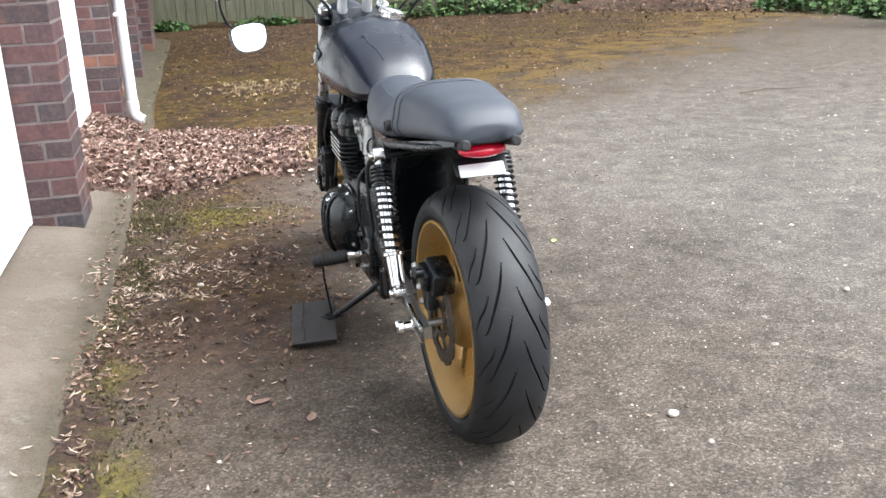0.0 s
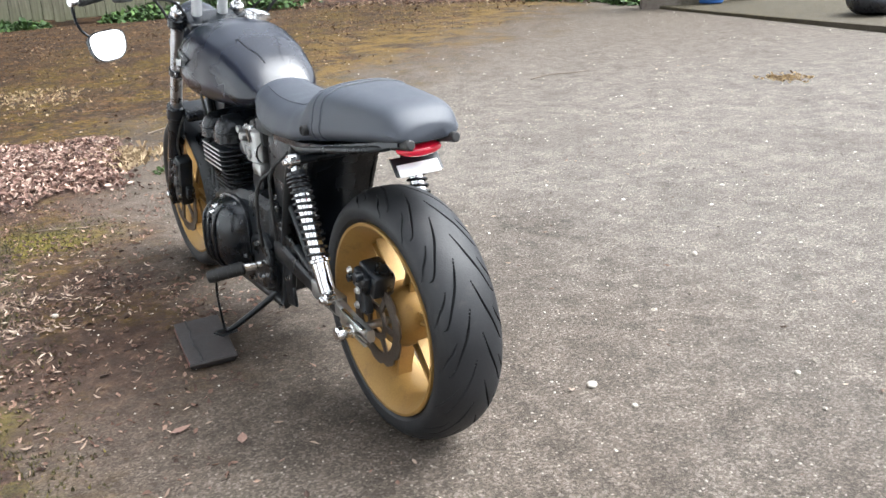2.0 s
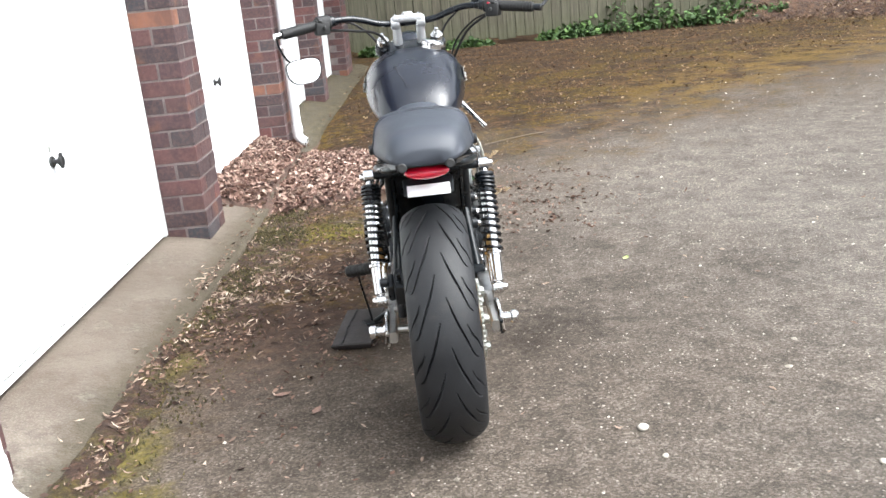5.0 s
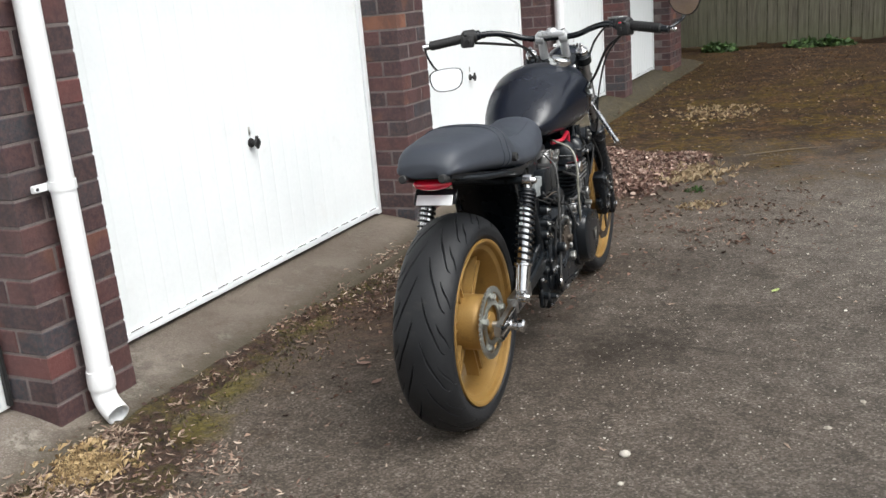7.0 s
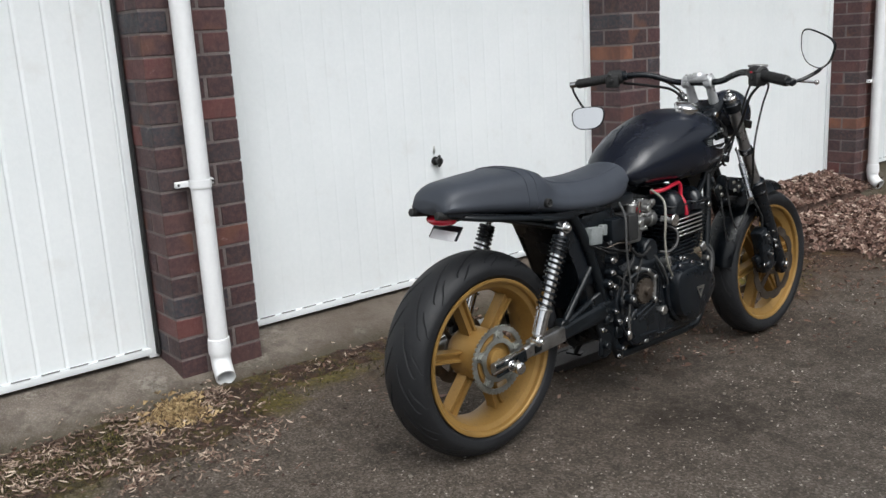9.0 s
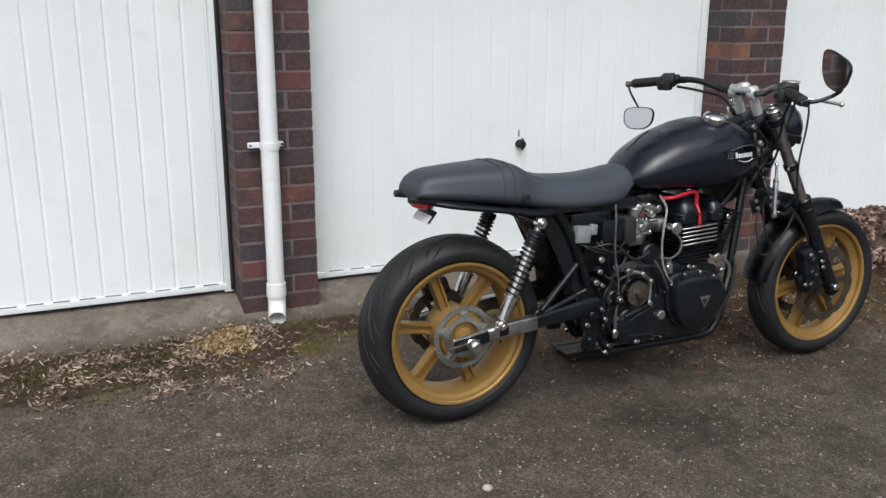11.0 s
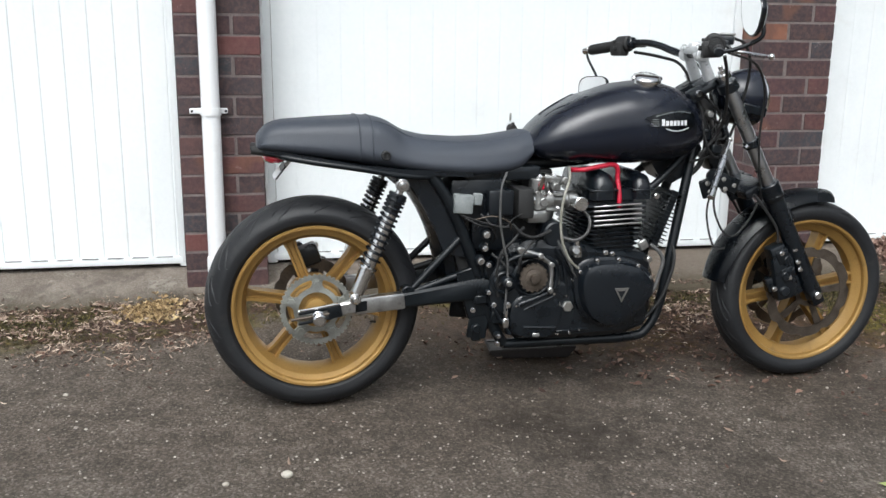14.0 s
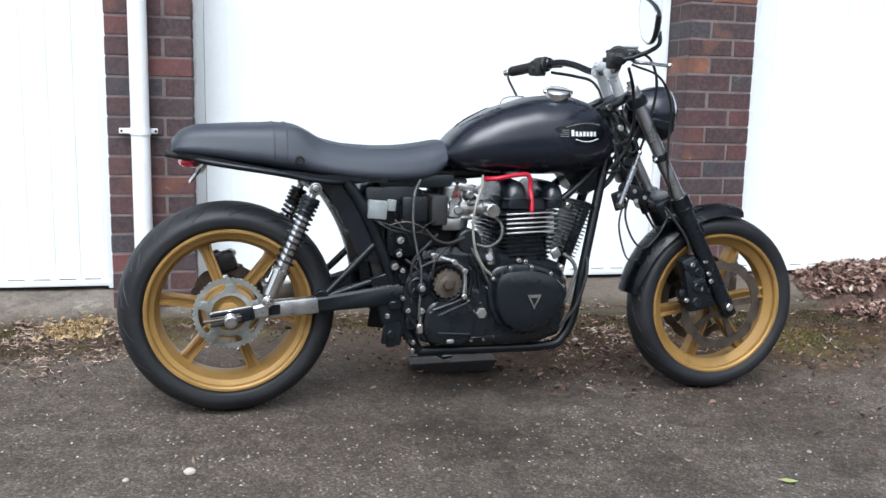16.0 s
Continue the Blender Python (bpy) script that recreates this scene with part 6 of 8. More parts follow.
tilt = Matrix.Rotation(radians(28.4), 4, "X")
front_fork = part("front_fork", rod((0, 1.150, 0.935), (0, 1.345, 0.575), 0.016, seg=16), M_FRAME, bike, "front fork with dark stanchions and black sliders")
for s in (-1, 1):
    part("stanchion", rod(on_fork(s, 0.01), on_fork(s, 0.60), 0.0205, seg=28), M_FORK, front_fork, "dull metal fork tube")
    bm = bmesh.new()
    lib_rod(bm, on_fork(s, 0.52), on_fork(s, 0.545), 0.033, 0.031, seg=28, chamfer=0.003)
    lib_rod(bm, on_fork(s, 0.545), on_fork(s, 0.965), 0.0275, 0.0265, seg=28)
    lib_box(bm, on_fork(s, 0.985), (0.040, 0.046, 0.090), tilt, 0.010, 2)
    part("slider", bm, M_BLACK, front_fork, "black fork slider")
    bm = bmesh.new()
    lib_rod(bm, on_fork(s, -0.012), on_fork(s, 0.012), 0.0225, seg=28, chamfer=0.003)
    lib_rod(bm, on_fork(s, -0.026), on_fork(s, -0.010), 0.0125, seg=6, chamfer=0.001)
    lib_rod(bm, on_fork(s, -0.042), on_fork(s, -0.024), 0.007, seg=12, chamfer=0.001)
    part("fork_cap", bm, M_CHROME, front_fork, "chrome fork cap")
    bm = bmesh.new()
    lib_rod(bm, on_fork(s, 0.995, 0.098) - Vector((s * 0.03, 0, 0)), on_fork(s, 0.995, 0.132), 0.0125, seg=18, chamfer=0.003)
    part("axle_end", bm, M_CHROME, front_fork)
    part("clamp_ring", rod(on_fork(s, 0.275), on_fork(s, 0.305), 0.026, seg=24, chamfer=0.002), M_BLACK, front_fork)
    bm = bmesh.new()
    lib_bolt(bm, on_fork(s, 0.29) + Vector((s * 0.012, -0.022, -0.008)), (s * 0.3, -1, -0.4), 0.006, 0.008)
    part("clamp_bolt", bm, M_CHROME, front_fork)
bm = bmesh.new()
lib_box(bm, (0, 1.195, 0.930), (0.17, 0.085, 0.026), tilt, 0.010, 2)
for s in (-1, 1):
    lib_rod(bm, on_fork(s, 0.022), on_fork(s, 0.065), 0.031, seg=26, chamfer=0.003)
part("top_yoke", bm, M_BLACK, front_fork)
bm = bmesh.new()
lib_box(bm, (0, 1.375, 0.612), (0.17, 0.085, 0.034), tilt, 0.010, 2)
for s in (-1, 1):
    lib_rod(bm, on_fork(s, 0.470), on_fork(s, 0.525), 0.033, seg=26, chamfer=0.003)
    lib_box(bm, on_fork(s, 0.50, 0.072), (0.05, 0.07, 0.034), tilt, 0.008, 2)
part("lower_yoke", bm, M_BLACK, front_fork)
part("axle", rod((-0.12, 1.597, 0.268), (0.12, 1.597, 0.268), 0.009, seg=16), M_STEEL, front_fork)
# front brake callipers
for s in (-1, 1):
    bm = bmesh.new()
    lib_box(bm, (s * 0.090, 1.470, 0.375), (0.052, 0.055, 0.135), Matrix.Rotation(radians(24), 4, "X"), 0.010, 2)
    lib_box(bm, (s * 0.112, 1.462, 0.405), (0.020, 0.045, 0.050), Matrix.Rotation(radians(24), 4, "X"), 0.008, 2)
    lib_box(bm, (s * 0.112, 1.486, 0.345), (0.020, 0.045, 0.050), Matrix.Rotation(radians(24), 4, "X"), 0.008, 2)
    lib_box(bm, (s * 0.092, 1.482, 0.335), (0.050, 0.078, 0.150), Matrix.Rotation(radians(14), 4, "X"), 0.014, 2)
    for q in (0.290, 0.340, 0.390):
        lib_rod(bm, (s * 0.108, 1.478, q), (s * 0.124, 1.478, q), 0.019, 0.016, seg=18, chamfer=0.003)
    lib_box(bm, (s * 0.100, 1.520, 0.300), (0.018, 0.05, 0.060), Matrix.Rotation(radians(24), 4, "X"), 0.005, 2)
    lib_box(bm, (s * 0.085, 1.452, 0.310), (0.030, 0.050, 0.050), Matrix.Rotation(radians(20), 4, "X"), 0.008, 2)
    lib_box(bm, (s * 0.098, 1.505, 0.405), (0.016, 0.07, 0.030), Matrix.Rotation(radians(24), 4, "X"), 0.005, 2)
    cal = part("front_calliper", bm, M_ENGINE, bike, "black front brake calliper")
    for y, z in ((1.500, 0.425), (1.515, 0.385), (1.455, 0.415), (1.49, 0.335), (1.525, 0.36), (1.44, 0.30)):
        bm = bmesh.new()
        lib_bolt(bm, (s * 0.120, y, z), (s, 0, 0), 0.006, 0.006)
        part("bolt", bm, M_CHROME, cal)
    part("brake_hose", tube([(s * 0.09, 1.36, 0.60), (s * 0.10, 1.40, 0.55), (s * 0.105, 1.44, 0.49), (s * 0.10, 1.452, 0.445)], 0.0045, 8), M_GRIP, cal)

# front mudguard
bm = bmesh.new()
rows = []
for i in range(37):
    a = radians(172 - 96 * i / 36)
    rr = 0.326 + 0.010 * abs(i / 36 - 0.5) * 2
    w = 0.072 * (0.86 + 0.14 * math.sin(math.pi * min(1, max(0, i / 36))))
    row = []
    for k in range(9):
        q = -1 + k / 4
        x = w * math.sin(q * radians(78)) / math.sin(radians(78))
        row.append(FRONT + Vector((x, (rr - 0.045 * (1 - math.cos(q * radians(78)))) * math.cos(a), (rr - 0.045 * (1 - math.cos(q * radians(78)))) * math.sin(a))))
    rows.append(row)
rings(bm, rows, closed=False, cap=False)
bmesh.ops.solidify(bm, geom=bm.faces[:], thickness=0.004)
guard = part("front_mudguard", bm, M_BLACK, bike, "short black front mudguard", 50)
for s in (-1, 1):
    part("stay", box((s * 0.080, 1.475, 0.515), (0.010, 0.075, 0.040), tilt, 0.004), M_BLACK, guard)

head = part("headlamp", lathe([(0.0, -0.110), (0.022, -0.107), (0.050, -0.092), (0.074, -0.062), (0.086, -0.025), (0.089, 0.0), (0.089, 0.012), (0.078, 0.013), (0.0, -0.03)], 48, pose(0.0, 1.357, 0.893) @ Matrix.Rotation(radians(99), 4, "Z")), M_TANK, bike, "round black headlamp", 45)
part("lamp_rim", lathe([(0.080, 0.011), (0.0895, 0.011), (0.0905, 0.015), (0.088, 0.021), (0.081, 0.021)], 48, pose(0.0, 1.357, 0.893) @ Matrix.Rotation(radians(99), 4, "Z"), True), M_CHROME, head)
part("lens", lathe([(0.0, 0.036), (0.03, 0.034), (0.06, 0.027), (0.082, 0.018), (0.082, 0.014), (0.0, 0.014)], 40, pose(0.0, 1.357, 0.893) @ Matrix.Rotation(radians(99), 4, "Z")), M_GLASS, head)
for s in (-1, 1):
    part("lamp_ear", box((s * 0.094, 1.335, 0.860), (0.010, 0.085, 0.030), Matrix.Rotation(radians(-12), 4, "X"), 0.004), M_BLACK, head)
part("lamp_shell_wire", tube([(0.02, 1.30, 0.86), (0.05, 1.275, 0.83), (0.06, 1.25, 0.79), (0.05, 1.23, 0.74)], 0.008, 10), M_GRIP, head)

bm = bmesh.new()
lib_box(bm, (0, 1.245, 0.700), (0.07, 0.030, 0.060), Matrix.Rotation(radians(28), 4, "X"), 0.008, 2)
lib_box(bm, (0.06, 1.215, 0.62), (0.012, 0.045, 0.060), Matrix.Rotation(radians(20), 4, "X"), 0.004)
lib_box(bm, (0.05, 1.262, 0.780), (0.03, 0.035, 0.05), Matrix.Rotation(radians(28), 4, "X"), 0.006)
horn = part("horn_bracket", bm, M_FRAME, bike, "black horn and bracket behind the fork")
part("horn", lathe([(0.0, -0.010), (0.022, -0.010), (0.025, 0.0), (0.023, 0.008), (0.0, 0.010)], 28, pose(0.06, 1.235, 0.655)), M_ENGINE, horn)
for y, z in ((1.212, 0.635), (1.222, 0.607)):
    bm = bmesh.new()
    lib_bolt(bm, (0.066, y, z), (1, 0, 0), 0.006, 0.005)
    part("bolt", bm, M_STEEL, horn)

# chrome-tipped stub stay beside the fork
stub = part("stub_stay", rod((0.150, 1.214, 0.728), (0.222, 1.145, 0.645), 0.0100, 0.0085, seg=16, chamfer=0.002), M_FORK, bike, "grey stay with a bright rod and tip")
part("stay_rod", rod((0.112, 1.250, 0.772), (0.152, 1.212, 0.726), 0.0050, seg=12), M_CHROME, stub)
bm = bmesh.new()
lib_ball(bm, (0.112, 1.250, 0.774), (0.0085, 0.0085, 0.0085), u=14, v=9)
part("stay_ball", bm, M_CHROME, stub)
part("stub_tip", rod((0.222, 1.145, 0.645), (0.243, 1.125, 0.620), 0.0085, 0.0105, seg=14, chamfer=0.002), M_CHROME, stub)

# wiring loom, brackets and lock in the gap between the headstock and the fork
loom = part("wiring_loom", tube([(0.035, 1.165, 0.905), (0.052, 1.180, 0.860), (0.058, 1.195, 0.805), (0.050, 1.205, 0.745), (0.045, 1.190, 0.690), (0.040, 1.150, 0.650)], 0.0085, 10), M_GRIP, bike, "black taped wiring loom behind the fork")
for pts, r in (([(0.055, 1.190, 0.900), (0.070, 1.215, 0.872), (0.062, 1.240, 0.850), (0.050, 1.262, 0.842)], 0.0040),
               ([(0.045, 1.185, 0.870), (0.075, 1.205, 0.838), (0.080, 1.235, 0.822), (0.060, 1.262, 0.836), (0.040, 1.285, 0.866)], 0.0036),
               ([(0.060, 1.245, 0.862), (0.076, 1.232, 0.828), (0.072, 1.212, 0.800), (0.060, 1.220, 0.770), (0.055, 1.250, 0.758)], 0.0034),
               ([(0.050, 1.200, 0.812), (0.074, 1.218, 0.784), (0.082, 1.242, 0.772), (0.078, 1.262, 0.790)], 0.0030),
               ([(0.062, 1.180, 0.845), (0.080, 1.178, 0.800), (0.086, 1.190, 0.755), (0.080, 1.215, 0.722), (0.070, 1.240, 0.715)], 0.0042),
               ([(0.040, 1.215, 0.905), (0.048, 1.225, 0.870), (0.050, 1.232, 0.825), (0.056, 1.236, 0.775), (0.060, 1.228, 0.730)], 0.0048)):
    part("wire", tube(pts, r, 8), M_GRIP, loom)
for c, size, turn in (((0.072, 1.256, 0.792), (0.020, 0.016, 0.046), 20), ((0.078, 1.226, 0.742), (0.018, 0.034, 0.026), -12), ((0.066, 1.200, 0.785), (0.016, 0.022, 0.034), 8)):
    part("connector", box(c, size, Matrix.Rotation(radians(turn), 4, "X"), 0.003), M_ENGINE, loom)
bm = bmesh.new()
lib_rod(bm, (0.060, 1.198, 0.848), (0.084, 1.198, 0.848), 0.0115, 0.0105, seg=18, chamfer=0.002)
part("ring_terminal", bm, M_ALLOY, loom, "round bare alloy boss")
bm = bmesh.new()
lib_box(bm, (0.062, 1.152, 0.905), (0.040, 0.052, 0.040), tilt, 0.008, 2)
lock = part("ignition_block", bm, M_BLACK, bike, "black lock block under the risers")
part("lock_barrel", lathe([(0.0, 0.010), (0.009, 0.010), (0.011, 0.007), (0.011, 0.0), (0.0, 0.0)], 20, pose(0.082, 1.152, 0.910)), M_CHROME, lock)
bm = bmesh.new()
lib_box(bm, (0.098, 1.262, 0.640), (0.006, 0.075, 0.046), Matrix.Rotation(radians(-20), 4, "X"), 0.004, 2)
plate_b = part("hose_bracket", bm, M_FRAME, bike, "black bracket plate behind the fork")
for y, z in ((1.246, 0.652), (1.252, 0.622), (1.282, 0.632)):
    bm = bmesh.new()
    lib_bolt(bm, (0.101, y, z), (1, 0, 0), 0.0052, 0.005)
    part("bolt", bm, M_STEEL, plate_b)

# handlebar
BAR = [(-0.440, 1.000, 1.042), (-0.330, 1.046, 1.054), (-0.225, 1.092, 1.060), (-0.165, 1.122, 1.050), (-0.105, 1.146, 1.030), (-0.05, 1.156, 1.024), (0.05, 1.156, 1.024), (0.105, 1.146, 1.030), (0.165, 1.122, 1.050), (0.225, 1.092, 1.060), (0.330, 1.040, 1.050), (0.440, 0.990, 1.034)]
bars = part("handlebar", tube(BAR, 0.0112, 16, 6), M_BLACK, bike, "wide black handlebar on alloy risers")
for s in (-1, 1):
    a, b = Vector((s * 0.438, 0.991, 1.0345)), Vector((s * 0.318, 1.046, 1.0515))
    d = (b - a).normalized()
    part("grip", rod(a, b, 0.0165, 0.0175, seg=22, chamfer=0.004), M_GRIP, bars, "ribbed rubber grip")
    for k in range(9):
        c = a.lerp(b, 0.1 + 0.09 * k)
        part("grip_rib", rod(c - d * 0.0022, c + d * 0.0022, 0.0182, seg=20), M_GRIP, bars)
    bm = bmesh.new()
    lib_rod(bm, a - d * 0.028, a, 0.0125, 0.0115, seg=18, chamfer=0.003)
    part("bar_end", bm, M_CHROME if s < 0 else M_BLACK, bars)
    sw = b + d * 0.018
    bm = bmesh.new()
    lib_rod(bm, b - d * 0.0, b + d * 0.050, 0.0290, 0.0260, seg=20, chamfer=0.005)
    lib_box(bm, sw + Vector((0, -0.012, -0.014)), (0.050, 0.044, 0.046), Matrix.Rotation(radians(-25 * s), 4, "Z"), 0.008, 2)
    lib_box(bm, sw + Vector((0, -0.030, 0.010)), (0.014, 0.014, 0.010), bevel=0.003)
    lib_box(bm, sw + Vector((-s * 0.012, -0.034, -0.012)), (0.012, 0.012, 0.014), bevel=0.003)
    lib_rod(bm, b - d * 0.004, b + d * 0.003, 0.0245, seg=20, chamfer=0.002)
    part("switchgear", bm, M_GRIP, bars)
    bm = bmesh.new()
    lib_rod(bm, b + d * 0.045, b + d * 0.066, 0.0190, seg=18, chamfer=0.003)
    lib_box(bm, b + d * 0.055 + Vector((0, 0.026, -0.004)), (0.044, 0.036, 0.020), Matrix.Rotation(radians(-25 * s), 4, "Z"), 0.006, 2)
    part("lever_clamp", bm, M_BLACK, bars)
    # lever in front of the grip
    p0 = b + d * 0.05 + Vector((0, 0.038, -0.006))
    pts = [p0, a.lerp(b, 0.75) + Vector((0, 0.052, -0.012)), a.lerp(b, 0.35) + Vector((0, 0.062, -0.016)), a.lerp(b, -0.12) + Vector((0, 0.088, -0.014))]
    if s > 0:
        pts[-1] = Vector((0.462, 1.128, 1.021))
        pts[-2] = Vector((0.385, 1.105, 1.030))
        lev = part("lever", tube(pts, lambda t: 0.0065 - 0.002 * t, 10), M_CHROME, bars, "bright brake lever")
        bm = bmesh.new()
        lib_ball(bm, pts[-1], (0.0085, 0.0085, 0.0085), u=12, v=8)
        part("lever_ball", bm, M_CHROME, lev)
    bm = bmesh.new()
    # riser with its clamp
    lib_rod(bm, (s * 0.043, 1.192, 0.944), (s * 0.043, 1.158, 1.022), 0.0180, 0.0150, seg=20, chamfer=0.003)
    lib_rod(bm, (s * 0.030, 1.156, 1.024), (s * 0.062, 1.156, 1.024), 0.0215, seg=24, chamfer=0.003)
    part("riser", bm, M_RISER, bars, "silver cast riser")
    for q in (-0.013, 0.013):
        bm = bmesh.new()
        lib_bolt(bm, (s * 0.043, 1.156 + q, 1.050), (0, 0, 1), 0.0045, 0.004)
        part("riser_bolt", bm, M_CHROME, bars)
bm = bmesh.new()
lib_box(bm, (0, 1.155, 1.038), (0.114, 0.044, 0.026), bevel=0.010, seg=3)
lib_rod(bm, (0, 1.156, 1.044), (0, 1.154, 1.060), 0.024, 0.019, seg=28, chamfer=0.004)
part("riser_bridge", bm, M_RISER, bars, "silver clamp bridge with a round boss")
bm = bmesh.new()
lib_box(bm, (0.262, 1.112, 1.064), (0.058, 0.038, 0.026), Matrix.Rotation(radians(-25), 4, "Z"), 0.006, 2)
res = part("brake_reservoir", bm, M_BLACK, bars)
part("reservoir_lid", box((0.262, 1.112, 1.080), (0.062, 0.042, 0.008), Matrix.Rotation(radians(-25), 4, "Z"), 0.003), M_ALLOY, res, "bright lid")
part("red_switch", box((0.286, 1.034, 1.062), (0.012, 0.010, 0.008), bevel=0.002), M_REDLENS, bars)
for pts, r in (([(0.26, 1.135, 1.07), (0.20, 1.21, 1.05), (0.13, 1.27, 0.98), (0.09, 1.27, 0.86), (0.07, 1.23, 0.74), (0.06, 1.13, 0.70)], 0.0042),
               ([(0.30, 1.10, 1.03), (0.24, 1.22, 1.00), (0.17, 1.30, 0.92), (0.13, 1.32, 0.78), (0.115, 1.34, 0.66), (0.09, 1.37, 0.58)], 0.0036),
               ([(0.28, 1.10, 1.02), (0.21, 1.15, 0.97), (0.15, 1.19, 0.87), (0.09, 1.20, 0.79), (0.08, 1.15, 0.72)], 0.0050),
               ([(-0.26, 1.135, 1.06), (-0.19, 1.21, 1.03), (-0.12, 1.27, 0.95), (-0.09, 1.27, 0.82), (-0.07, 1.20, 0.72), (-0.11, 1.02, 0.64), (-0.17, 0.84, 0.47)], 0.0045),
               ([(-0.29, 1.09, 1.03), (-0.20, 1.14, 1.015), (-0.11, 1.17, 0.99), (-0.06, 1.20, 0.90), (-0.04, 1.19, 0.80)], 0.0050),
               ([(0.06, 1.24, 0.66), (0.10, 1.20, 0.58), (0.10, 1.23, 0.50), (0.09, 1.28, 0.47), (0.09, 1.33, 0.52), (0.09, 1.36, 0.58)], 0.0035),
               ([(0.05, 1.22, 0.62), (0.08, 1.19, 0.54), (0.08, 1.22, 0.44), (0.08, 1.26, 0.43)], 0.0032)):
    part("cable", tube(pts, r, 8), M_GRIP, bars)


# bar-end mirrors
def build_mirror(c, right, up, stem, label, sx=1.0, sz=1.0, thick=0.0042, taper=0.16):
    """A shield-shaped mirror: a dished black shell and a flat glass."""
    c, right, up = Vector(c), Vector(right).normalized(), Vector(up).normalized()
    nrm = right.cross(up).normalized()
    out = []
    for i in range(40):
        a = 2 * math.pi * i / 40
        ca, sa = math.cos(a), math.sin(a)
        x = math.copysign(abs(ca) ** 0.62, ca) * 0.064 * sx * (1.0 + taper * sa)
        z = math.copysign(abs(sa) ** 0.74, sa) * 0.050 * sz
        out.append((x, z))

    def ring(k, d):
        return [c + right * (x * k) + up * (z * k) + nrm * d for x, z in out]
    bm = bmesh.new()
    rings(bm, [ring(0.93, 0.0035), ring(0.99, 0.004), ring(1.0, 0.0), ring(0.96, -0.008), ring(0.75, -0.017), ring(0.35, -0.021)])
    shell = part("mirror", bm, M_BLACK, bars, label)
    bm = bmesh.new()
    rings(bm, [ring(0.92, 0.0030), ring(0.92, 0.0050)])
    part("mirror_glass", bm, M_MIRROR, shell, "mirror glass", 20)
    part("mirror_stem", tube(stem, thick, 10), M_BLACK, shell)


build_mirror((-0.378, 0.982, 0.905), (0.90, 0.43, 0.05), (-0.08, 0.165, 1), [(-0.452, 0.985, 1.032), (-0.455, 0.992, 1.005), (-0.440, 1.015, 0.955), (-0.405, 1.018, 0.920)], "shield-shaped mirror hanging below the bar end", 1.0, 0.88)
build_mirror((0.508, 1.036, 1.128), (0.93, -0.07, -0.40), (0.20, -0.05, 1), [(0.452, 0.985, 1.032), (0.476, 1.02, 1.040), (0.505, 1.068, 1.068), (0.503, 1.072, 1.105)], "shield-shaped mirror above the bar end", 0.92, 1.08, 0.0060, 0.30)
bars.location = (0.0, 0.018, 0.0)

# tail lamp and number plate
bm = bmesh.new()
lib_ball(bm, (0.0, -0.100, 0.734), (0.055, 0.034, 0.0180), u=32, v=16)
tail = part("tail_lamp", bm, M_REDLENS, bike, "red lens tail lamp below the seat")
part("lamp_housing", box((0.0, -0.058, 0.740), (0.104, 0.060, 0.022), bevel=0.008, seg=2), M_BLACK, tail)
plate_rot = Matrix.Rotation(radians(-38), 4, "X")
plate = part("plate", box((0.0, -0.096, 0.688), (0.104, 0.003, 0.030), plate_rot, 0.001), M_WHITE, bike, "small blank white plate on a grey bracket")
part("plate_bracket", box((0.0, -0.0865, 0.6955), (0.122, 0.004, 0.046), plate_rot, 0.002), M_FRAME, plate, "dark bracket behind the plate")
bm = bmesh.new()
lib_box(bm, (0.034, -0.0990, 0.683), (0.022, 0.002, 0.006), plate_rot, 0.0005)
lib_rod(bm, (0.0, -0.098, 0.680), (0.0, -0.101, 0.678), 0.004, seg=10)
part("plate_mark", bm, M_MATT_BLACK, plate, "dark worn mark and screw")
part("plate_stay", rod((0.0, -0.055, 0.728), (0.0, -0.074, 0.704), 0.006, seg=10), M_STEEL, plate)

# ---- the tile under the side stand ----
def build_tile():
    bm = bmesh.new()
    top = [(-0.07, -0.150, 0.032), (0.07, -0.150, 0.036), (0.07, 0.150, 0.050), (-0.07, 0.150, 0.046)]
    loops = []
    for k, dz in ((0.84, None), (0.985, -0.010), (1.0, -0.004), (0.97, 0.0)):
        loops.append([Vector((x * k, y * k, 0.0 if dz is None else z * 0.88 + dz)) for x, y, z in top])
    rings(bm, loops)
    ob = part("stone_tile", bm, M_SLAB)
    ob.matrix_basis = bike.matrix_world @ pose(-0.294, 0.770, 0.0, 0, 0, -8)
    ob.matrix_basis.translation.z = -0.006
    tagged(ob, "dark broken stone tile under the side stand on asphalt", "tile")
    crack = []
    for i in range(13):
        y = -0.146 + 0.292 * i / 12
        crack.append((-0.034 + 0.003 * math.sin(i * 0.8) + 0.002 * math.sin(i * 2.3), y, 0.0300 + 0.0123 * (y + 0.15) / 0.3))
    part("cracked_edge", tube(crack, 0.0028, 6, 3), M_MATT_BLACK, ob, "dark wandering crack")
    part("broken_edge", box((-0.0675, 0.0, 0.023), (0.006, 0.286, 0.012), bevel=0.002), M_CLAY, ob, "broken reddish edge")


build_tile()


# ---- litter, moss and weeds ----
def surf_z(x, y):
    e = 0.135 + 0.022 * noise.noise((0.3, y * 1.6, 2.2))
    return max(apron_z(x, y), ground_z(x, y)) if x < e else ground_z(x, y)


